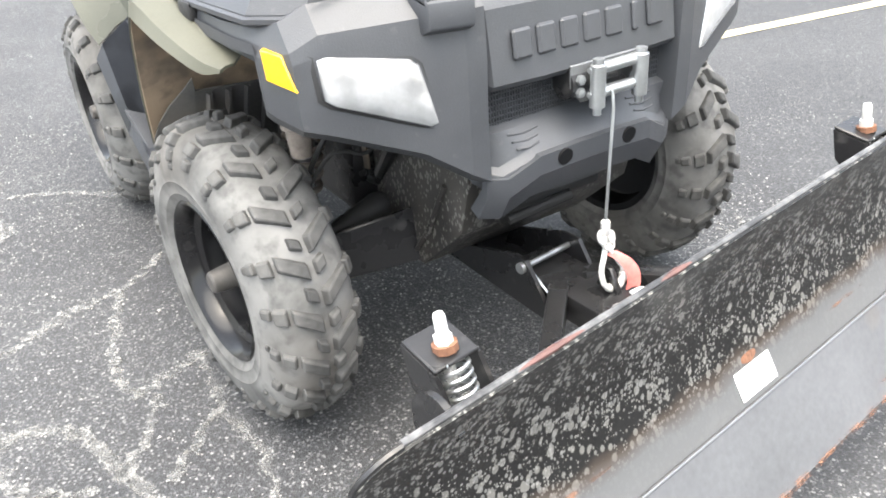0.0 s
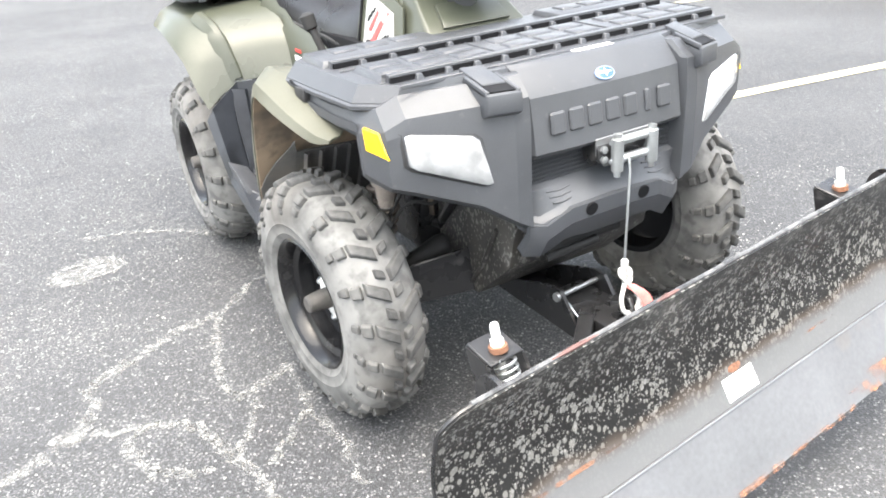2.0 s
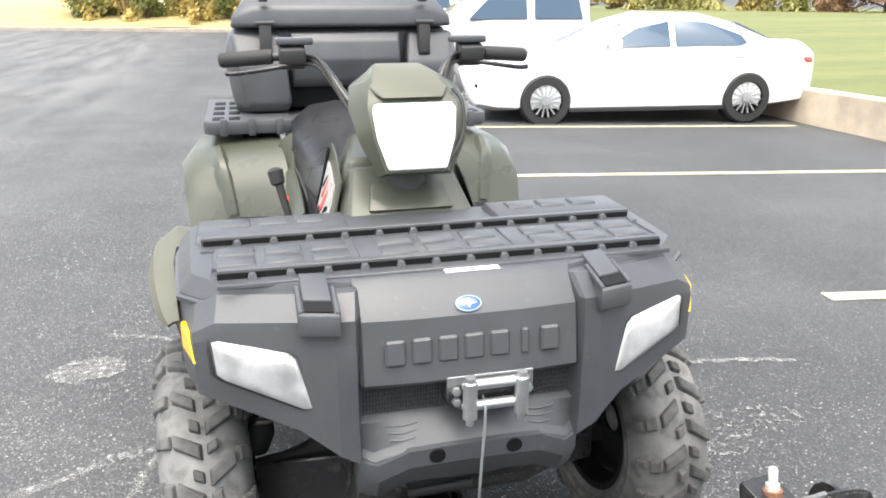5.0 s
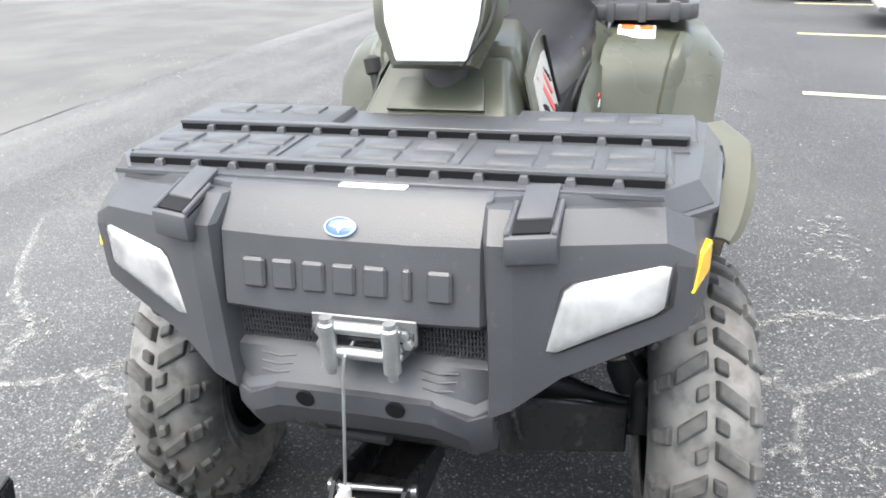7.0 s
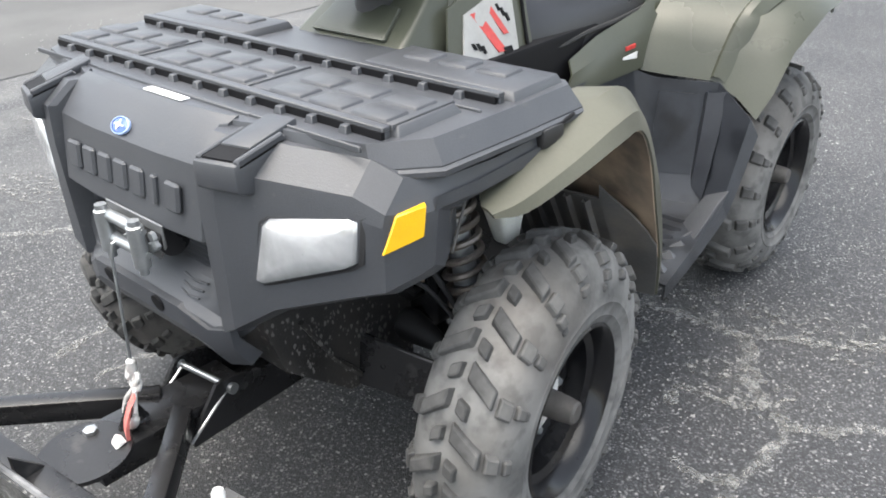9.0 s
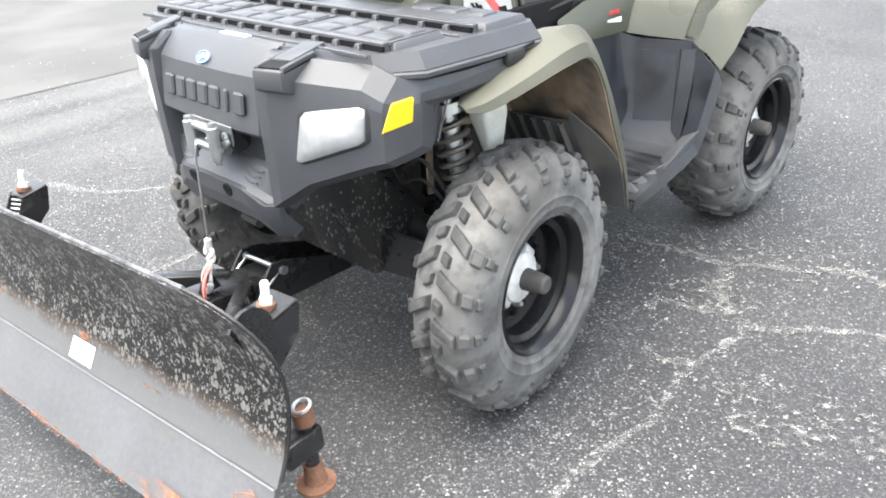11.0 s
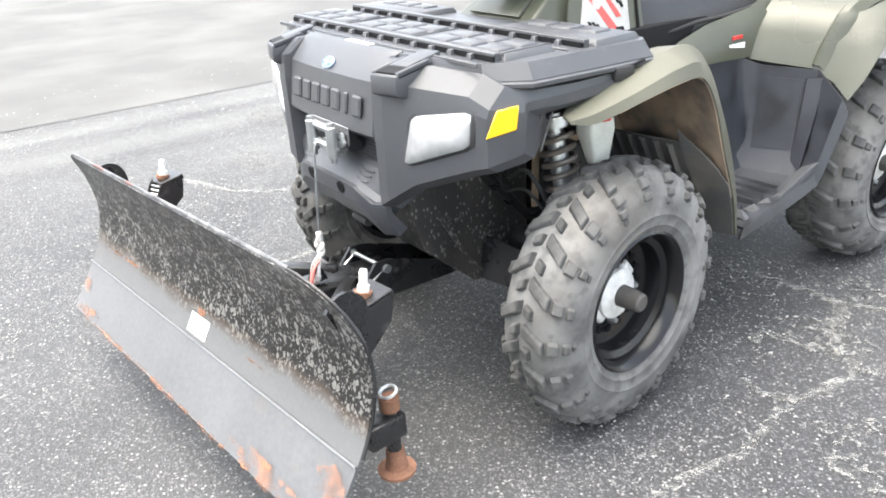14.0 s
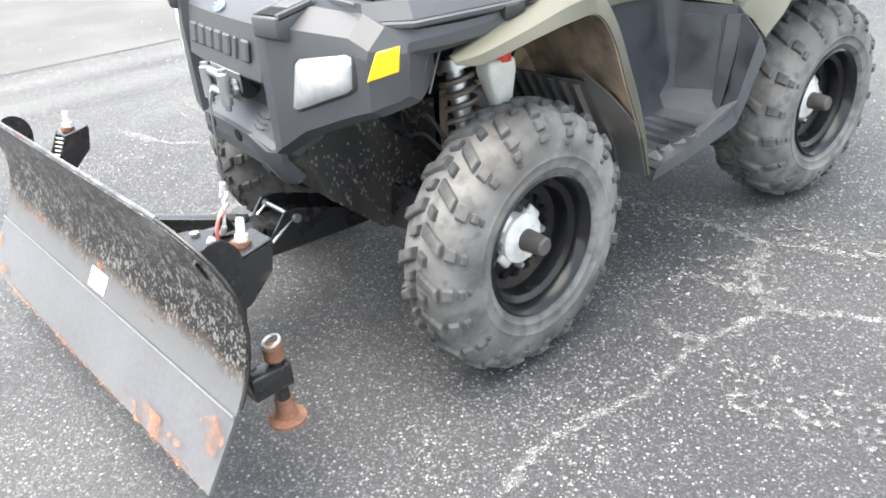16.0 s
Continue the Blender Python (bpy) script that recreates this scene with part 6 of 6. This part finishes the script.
# black plate painted in for the shade below the cushion
part("cavity_shade", hull([(x, y, z) for x in (-0.22, 0.22) for y in (0.085, 0.12) for z in (0.01, 0.14)], 0.005), GRILLE, cargo, "black plate for the shade in the hollow under the cushion")
lid = part("lid", hull([(x, y, z) for x, y, z in mirror([(0.420, 0.06, 0.285), (0.33, 0.025, 0.288), (0.408, 0.055, 0.325), (0.33, 0.040, 0.352), (0.36, 0.10, 0.382), (0.420, 0.55, 0.285), (0.36, 0.52, 0.382)])], 0.014, 4), PLASTIC, cargo, "black lid with a raised rim", 40)
part("lid_panel", hull([(x, y, z) for x in (-0.30, 0.30) for y in (0.12, 0.50) for z in (0.380, 0.390)], 0.004), PLASTIC, lid)
for s in (1, -1):
    lt = part("latch", hull([(s * (0.295 + dx), y, z) for dx in (-0.022, 0.022) for y, z in ((0.0, 0.19), (-0.006, 0.20), (-0.004, 0.30), (0.03, 0.30), (0.03, 0.19))], 0.004), PLASTIC_DARK, cargo, "black rubber latch")
    part("latch_horn", hull([(s * (0.295 + dx), y, z) for dx, z in ((-0.016, 0.37), (0.016, 0.37), (-0.008, 0.425), (0.008, 0.425)) for y in (0.02, 0.05)], 0.003), PLASTIC_DARK, lt)
    part("latch_pin", tube([(s * 0.262, 0.0, 0.302), (s * 0.328, 0.0, 0.302)], 0.008, 8), PLASTIC_DARK, lt)


# ---- parked vehicles ----
def road_wheel(parent, at, r, w, spokes):
    wh = new("wheel")
    wh.parent = parent
    wh.matrix_basis = Matrix.Translation(at) @ pose(0, 0, 0, 0, 0, 0 if at[1] < 0 else 180)
    part("tyre", move(lathe([(-w / 2, r * 0.66), (-w / 2, r * 0.93), (-w * 0.35, r), (w * 0.35, r), (w / 2, r * 0.93), (w / 2, r * 0.66)], 36), pose(0, 0, 0, 0, 0, 90)), RUBBER_BLACK, wh)
    part("rim", move(lathe([(-w * 0.40, r * 0.70), (-w * 0.46, r * 0.68), (-w * 0.46, r * 0.63), (-w * 0.1, r * 0.60), (-w * 0.1, 0.0)], 32), pose(0, 0, 0, 0, 0, 90)), GRILLE, wh)
    sp = bmesh.new()
    for k in range(spokes):
        a = 2 * math.pi * k / spokes
        join(sp, move(hull([(x, -w * 0.42 + y, z) for x, z, y in ((-0.006, 0.03, 0), (0.006, 0.03, 0), (-0.011, r * 0.67, 0), (0.011, r * 0.67, 0), (-0.006, 0.03, 0.03), (0.006, 0.03, 0.03), (-0.011, r * 0.67, 0.03), (0.011, r * 0.67, 0.03))]), pose(0, 0, 0, 0, 360 * k / spokes, 0)))
    join(sp, move(lathe([(-w * 0.45, 0), (-w * 0.45, r * 0.16), (-w * 0.3, r * 0.18), (-w * 0.3, 0)], 20), pose(0, 0, 0, 0, 0, 90)))
    part("spokes", sp, ZINC, wh, "bright alloy spokes")
    return wh


def ring_section(x, w, zb, zs, zt, tw):
    """A cross section of a car body: widest at the belt zs, sill at zb, top at zt with half width tw."""
    half = [(w * 0.80, zb), (w * 0.97, zb + 0.06), (w, zb + 0.25), (w * 0.985, zs - 0.10), (w * 0.95, zs), (tw, zt - 0.02), (tw * 0.6, zt)]
    return [(x, -y, z) for y, z in half] + [(x, y, z) for y, z in half[::-1]]


def sedan(m, paint, label):
    car = thing("sedan", label, "car", m)
    secs = [(-2.38, 0.62, 0.34, 0.60, 0.64, 0.5), (-2.30, 0.76, 0.24, 0.66, 0.72, 0.6), (-2.05, 0.86, 0.20, 0.76, 0.82, 0.70), (-1.4, 0.90, 0.18, 0.86, 0.93, 0.74), (-0.95, 0.90, 0.18, 0.92, 0.98, 0.72), (0.0, 0.905, 0.18, 0.94, 1.0, 0.72), (1.2, 0.905, 0.18, 0.98, 1.04, 0.72), (1.75, 0.90, 0.20, 1.0, 1.07, 0.72), (2.15, 0.86, 0.24, 0.98, 1.07, 0.70), (2.32, 0.80, 0.30, 0.90, 0.98, 0.66), (2.38, 0.70, 0.36, 0.70, 0.74, 0.55)]
    part("body", loft([ring_section(*s) for s in secs], closed=True, caps=True), paint, car, "", 45)
    gl = [(-0.98, 0.76, 0.94, 0.98, 0.70), (-0.30, 0.78, 0.96, 1.32, 0.60), (0.15, 0.78, 0.97, 1.43, 0.57), (0.75, 0.78, 0.99, 1.42, 0.57), (1.25, 0.77, 1.0, 1.30, 0.57), (1.80, 0.72, 1.03, 1.08, 0.62)]
    part("roof", loft([[(x, -w, z0), (x, -w + 0.02, z0 + 0.02), (x, -t, z1 - 0.03), (x, -t * 0.7, z1), (x, t * 0.7, z1), (x, t, z1 - 0.03), (x, w - 0.02, z0 + 0.02), (x, w, z0)] for x, w, z0, z1, t in gl], closed=True, caps=True), paint, car, "", 50)
    for s in (-1, 1):
        for xs in (((-0.62, 0.02), (-0.15, 0.255), (0.28, 0.335), (0.28, 0.02)), ((0.36, 0.02), (0.36, 0.335), (0.80, 0.325), (1.28, 0.16), (1.36, 0.06), (1.25, 0.02))):
            pts = []
            for x, dz in xs:
                for o in (-0.02, 0.012):
                    pts.append((x, s * (0.775 + o - dz * 0.52), 0.985 + dz))
            part("side_window", hull(pts, 0.004, 1), CAR_GLASS, car, "tinted side window")
        # dark strip drawn in for the shadow under the sill
        part("sill_shadow_strip", box((0, s * 0.875, 0.215), (2.2, 0.04, 0.06), 0.01), PLASTIC_DARK, car)
        part("tail_lamp", hull([(x, s * y, z) for x, y, z in ((2.13, 0.86, 0.86), (2.30, 0.79, 0.86), (2.30, 0.80, 0.78), (2.17, 0.875, 0.79), (2.25, 0.5, 0.85), (2.28, 0.5, 0.80))], 0.01), TAIL_RED, car, "red tail lamp")
        part("door_handle", box((0.22, s * 0.895, 0.86), (0.18, 0.03, 0.03), 0.008), paint, car)
        part("door_handle", box((1.18, s * 0.895, 0.88), (0.18, 0.03, 0.03), 0.008), paint, car)
        part("mirror", hull([(x, s * y, z) for x in (-0.62, -0.48) for y in (0.90, 1.05) for z in (0.98, 1.12)], 0.03, 3), paint, car)
        part("door_seam", box((0.32, s * 0.893, 0.60), (0.006, 0.02, 0.56)), CAR_SILVER, car)
        for x in (-1.42, 1.35):
            part("wheel_arch", move(lathe([(-0.09, 0), (-0.09, 0.356), (0.018, 0.356), (0.018, 0)], 36), Matrix.Translation((x, s * 0.835, 0.335)) @ pose(0, 0, 0, 0, 0, 90 * s)), GRILLE, car)
            road_wheel(car, (x, s * 0.82, 0.335), 0.335, 0.215, 15)
    part("windscreen", hull([(x, y, z) for x, w, z in ((-0.90, 0.66, 0.995), (-0.30, 0.53, 1.315), (-0.86, 0.66, 0.985), (-0.26, 0.53, 1.305)) for y in (-w, w)]), CAR_GLASS, car)
    part("rear_window", hull([(x, y, z) for x, w, z in ((1.30, 0.50, 1.30), (1.72, 0.58, 1.11), (1.27, 0.50, 1.28), (1.69, 0.58, 1.10)) for y in (-w, w)]), CAR_GLASS, car)
    return car


def pickup(m, paint, label):
    """A crew cab pickup; its front towards -x."""
    car = thing("pickup_truck", label, "pickup truck", m)
    secs = [(-2.75, 0.80, 0.45, 0.95, 1.0, 0.70), (-2.65, 0.92, 0.40, 1.02, 1.08, 0.80), (-1.5, 0.97, 0.38, 1.10, 1.16, 0.86), (-1.2, 0.97, 0.38, 1.14, 1.2, 0.86), (0.95, 0.97, 0.38, 1.14, 1.2, 0.86), (1.0, 0.97, 0.40, 1.12, 1.16, 0.90), (2.70, 0.96, 0.42, 1.12, 1.16, 0.90), (2.80, 0.92, 0.50, 1.10, 1.13, 0.86)]
    part("body", loft([ring_section(*s) for s in secs], closed=True, caps=True), paint, car, "", 40)
    gl = [(-1.35, 0.86, 1.15, 1.18, 0.80), (-0.65, 0.86, 1.16, 1.78, 0.68), (-0.45, 0.86, 1.16, 1.87, 0.66), (0.75, 0.86, 1.16, 1.87, 0.66), (0.98, 0.86, 1.16, 1.75, 0.68), (1.02, 0.86, 1.16, 1.20, 0.78)]
    part("cab", loft([[(x, -w, z0), (x, -t, z1 - 0.06), (x, -t * 0.85, z1), (x, t * 0.85, z1), (x, t, z1 - 0.06), (x, w, z0)] for x, w, z0, z1, t in gl], closed=True, caps=True), paint, car, "", 50)
    for s in (-1, 1):
        for xs in (((-1.0, 0.05), (-0.55, 0.47), (-0.05, 0.52), (-0.05, 0.05)), ((0.08, 0.05), (0.08, 0.52), (0.78, 0.50), (0.86, 0.05))):
            part("side_window", hull([(x, s * (0.865 + o - dz * 0.29), 1.18 + dz) for x, dz in xs for o in (-0.03, 0.012)], 0.006, 1), CAR_GLASS, car, "tinted side window")
        part("headlamp", hull([(x, s * y, z) for x, y, z in ((-2.76, 0.55, 0.80), (-2.76, 0.55, 0.97), (-2.66, 0.90, 0.82), (-2.66, 0.90, 0.98), (-2.5, 0.93, 0.98), (-2.5, 0.93, 0.84))], 0.01), LENS, car)
        part("tail_lamp", hull([(x, s * y, z) for x, y, z in ((2.82, 0.78, 0.80), (2.82, 0.78, 1.08), (2.70, 0.965, 0.80), (2.70, 0.965, 1.08), (2.6, 0.97, 0.82), (2.6, 0.97, 1.06))], 0.01), TAIL_RED, car, "red tail lamp")
        for x in (-1.85, 1.75):
            part("wheel_arch", move(lathe([(-0.09, 0), (-0.09, 0.46), (0.02, 0.46), (0.02, 0)], 32), Matrix.Translation((x, s * 0.895, 0.42)) @ pose(0, 0, 0, 0, 0, 90 * s)), GRILLE, car)
            road_wheel(car, (x, s * 0.87, 0.39), 0.39, 0.26, 6)
    part("front_bumper", hull([(x, y, z) for x, y in ((-2.85, 0.7), (-2.7, 0.98), (-2.5, 0.98)) for z in (0.42, 0.66) for y in (-y, y)], 0.02), CAR_SILVER, car)
    part("rear_bumper", hull([(x, y, z) for x in (2.75, 2.92) for z in (0.48, 0.68) for y in (-0.93, 0.93)], 0.02), CAR_SILVER, car)
    part("front_grille", box((-2.76, 0, 0.86), (0.06, 1.0, 0.26), 0.01), GRILLE, car)
    part("tailgate", box((2.80, 0, 0.92), (0.04, 1.5, 0.34), 0.01), paint, car)
    return car


along = Matrix.Rotation(LOT, 4, "Z")
sedan(Matrix.Translation((4.70, 8.22, -0.262)) @ along @ Matrix.Scale(0.95, 4), CAR_WHITE, "white four-door sedan parked against the retaining wall")
pickup(Matrix.Translation((4.25, 11.4, -0.29)) @ along, CAR_SILVER, "silver-white crew cab pickup parked beside the sedan")
pickup(Matrix.Translation((5.1, 22.9, -0.306)) @ pose(0, 0, 0, 0, 0, -6), CAR_WHITE, "white pickup truck parked across the lot")
pickup(Matrix.Translation((6.3, 34.6, -0.306)) @ pose(0, 0, 0, 0, 0, 176), CAR_DARK, "dark pickup truck with red tail lamps far across the lot")

# ---- distance ----
def leaf_cloud(centre, size, n, leaf, seed, lumps=9):
    """Many small leaf blades in uneven lumps."""
    r = random.Random(seed)
    cs = [(r.gauss(0, 0.42), r.gauss(0, 0.42), r.uniform(-0.85, 0.8), r.uniform(0.25, 0.5)) for _ in range(lumps)]
    verts, faces = [], []
    for _ in range(n):
        cx, cy, cz, cr = cs[r.randrange(lumps)]
        d = Vector((r.gauss(0, 1), r.gauss(0, 1), r.gauss(0, 1))).normalized() * cr * r.uniform(0.4, 1.05)
        p = Vector((centre[0] + size[0] * (cx + d.x), centre[1] + size[1] * (cy + d.y), max(centre[2] + size[2] * (cz + d.z), 0.1)))
        a = Vector((r.gauss(0, 1), r.gauss(0, 1), r.gauss(0, 1))).normalized()
        c = a.orthogonal().normalized()
        e = a.cross(c)
        k = leaf * r.uniform(0.6, 1.4)
        i = len(verts)
        verts += [p - c * k, p + e * k * 0.45, p + c * k, p - e * k * 0.45]
        faces.append((i, i + 1, i + 2, i + 3))
    me = bpy.data.meshes.new("crown")
    me.from_pydata(verts, [], faces)
    return me


def tree(name, at, height, width, mat, seed, label, category, leaf=0.12, n=2600, trunk=True):
    t = thing(name, label, category, Matrix.Translation(at), "trees and shrubs round the lot")
    r = random.Random(seed)
    if trunk:
        b = tube([(0, 0, -0.2), (r.uniform(-.1, .1), 0, height * 0.3), (r.uniform(-.3, .3), r.uniform(-.2, .2), height * 0.62), (r.uniform(-.3, .3), 0, height * 0.95)], [0.035 * height, 0.026 * height, 0.016 * height, 0.004 * height], 8)
        for k in range(9):
            a, z = r.uniform(0, 6.28), height * r.uniform(0.25, 0.75)
            tube([(0, 0, z), (width * 0.22 * math.cos(a), width * 0.22 * math.sin(a), z + height * 0.09), (width * 0.45 * math.cos(a), width * 0.45 * math.sin(a), z + height * 0.22)], [0.012 * height, 0.008 * height, 0.002 * height], 6, bm=b)
        part("trunk", b, BARK, t)
    else:
        b = bmesh.new()
        for k in range(10):
            a = r.uniform(0, 6.28)
            tube([(0, 0, -0.1), (width * 0.15 * math.cos(a), width * 0.15 * math.sin(a), height * 0.4), (width * 0.4 * math.cos(a), width * 0.4 * math.sin(a), height * 0.85)], [0.03, 0.02, 0.006], 5, bm=b)
        part("branch_frame", b, BARK, t)
    me = leaf_cloud((0, 0, height * (0.62 if trunk else 0.5)), (width * 0.5, width * 0.5, height * (0.42 if trunk else 0.5)), n, leaf, seed + 1, 14)
    me.materials.append(mat)
    ob = new("crown", me)
    ob.parent = t
    return t


rnd = random.Random(11)
mats = [LEAF_YELLOW, LEAF_GREEN, LEAF_OLIVE, LEAF_YELLOW, LEAF_OLIVE]
for i in range(22):
    s = 4.5 + 0.75 * i + rnd.uniform(-0.3, 0.3)
    d = rnd.uniform(2.6, 5.0)
    if s < 18.6:
        tree("shrub", far(s, d, 0.3), rnd.uniform(2.0, 3.4), rnd.uniform(1.8, 2.6), mats[i % 5], 30 + i, "unkempt yellow-green autumn shrub on the bank", "shrub", 0.11, 1500, False)
for i in range(9):
    s = 3.0 + 1.8 * i + rnd.uniform(-0.5, 0.5)
    tree("tree", far(s, rnd.uniform(5, 8), 0.7), rnd.uniform(6.0, 8.5), rnd.uniform(3.2, 4.6), mats[(i * 2) % 5], 70 + i, "slender autumn tree with yellow leaves behind the shrubs", "tree", 0.15, 2600)

# wooden fence, house, lamp pole
fence = thing("fence", "weathered grey wooden board fence", "fence", Matrix.Translation((-0.3, 43.4, 0.35)) @ pose(0, 0, 0, 0, 0, -8))
me_board = None
for i in range(53):
    if me_board is None:
        ob = part("board", box((0, 0, 0.9), (0.168, 0.022, 1.8), 0.004, 1), FENCE_WOOD, fence, smooth=0)
        me_board = ob.data
    else:
        ob = new("board", me_board)
        ob.parent = fence
    ob.location = (0.18 * i, rnd.uniform(-0.008, 0.008), rnd.uniform(-0.03, 0.02))
for z in (0.4, 1.4):
    part("rail", box((4.7, 0.05, z), (9.6, 0.05, 0.09)), FENCE_WOOD, fence, smooth=0)

house = thing("house", "white sided house with dark windows behind the fence", "house", Matrix.Translation((2.2, 50.0, 0.5)) @ pose(0, 0, 0, 0, 0, -8))
part("wall", box((3.0, 3.5, 2.6), (7.0, 7.0, 5.2)), SIDING, house, smooth=0)
for k in range(17):
    part("clapboard", hull([(x, y, z) for x in (-0.5, 6.5) for y, z in ((-0.03, 0.3 * k), (0.01, 0.3 * k), (0.01, 0.3 * k + 0.28), (-0.005, 0.3 * k + 0.28))]), SIDING, house, smooth=0)
part("roof", hull([(x, y, z) for x in (-0.9, 6.9) for y, z in ((-0.5, 5.1), (3.5, 7.6), (7.5, 5.1), (3.5, 7.4))]), ROOFING, house)
for x, z in ((3.4, 1.9), (0.9, 1.9), (3.4, 4.0), (0.9, 4.0)):
    w = part("window", box((x, -0.02, z), (0.95, 0.10, 1.0), 0.02), SIDING, house)
    part("pane", box((x, -0.06, z), (0.8, 0.04, 0.85)), CAR_GLASS, w)
pole = thing("lamp_pole", "pale tapered light pole beside the lot", "light pole", Matrix.Translation((7.6, 34.8, -0.306)))
part("shaft", tube([(0, 0, 0), (0, 0, 9)], [0.11, 0.07], 14), POLE, pole)
part("base", tube([(0, 0, 0), (0, 0, 0.6)], 0.24, 18), CONCRETE, pole)
part("arm", tube([(0, 0, 8.9), (-0.6, -0.3, 9.0)], 0.04, 8), POLE, pole)
part("lamp_head", hull([(x, y, z) for x in (-1.15, -0.55) for y in (-0.5, -0.15) for z in (8.95, 9.08)], 0.02), POLE, pole)

# trees beyond the lawn and behind the parked cars
far_trees = [(0.228, 48, 6.5, 2.6, LEAF_OLIVE), (0.262, 52, 4.0, 3.2, LEAF_YELLOW), (0.30, 60, 3.6, 3.2, LEAF_OLIVE), (0.445, 62, 2.8, 3.6, LEAF_YELLOW), (0.505, 62, 3.9, 4.6, LEAF_OLIVE), (0.535, 60, 3.4, 3.6, LEAF_OLIVE), (0.58, 60, 2.8, 2.8, LEAF_YELLOW), (0.612, 58, 4.8, 4.2, LEAF_OLIVE), (0.655, 58, 3.6, 4.4, LEAF_RUST), (0.685, 58, 5.8, 6.2, LEAF_RUST), (0.718, 58, 5.6, 6.0, LEAF_RUST), (0.748, 58, 6.0, 6.4, LEAF_RUST), (0.778, 58, 5.6, 5.6, LEAF_OLIVE), (0.805, 57, 6.0, 6.4, LEAF_RUST), (0.83, 57, 6.0, 6.0, LEAF_YELLOW)]
for i, (k, d, h, w, mt) in enumerate(far_trees):
    x, y = -0.95 + d * k, -1.7 + d * math.sqrt(1 - k * k)
    tree("tree", (x, y, -0.3 if k < 0.4 else -1.0), h, w, mt, 130 + i, "autumn tree in the distance beyond the lawn" if k > 0.4 else "small autumn tree beyond the parked cars", "tree", 0.17, 2400)
sedan(Matrix.Translation((38.5, 33.5, -0.75)) @ pose(0, 0, 0, 0, 0, -40), material("blue car paint", (0.08, 0.14, 0.24), 0.25, coat=1.0, bump=0), "blue car far beyond the lawn")
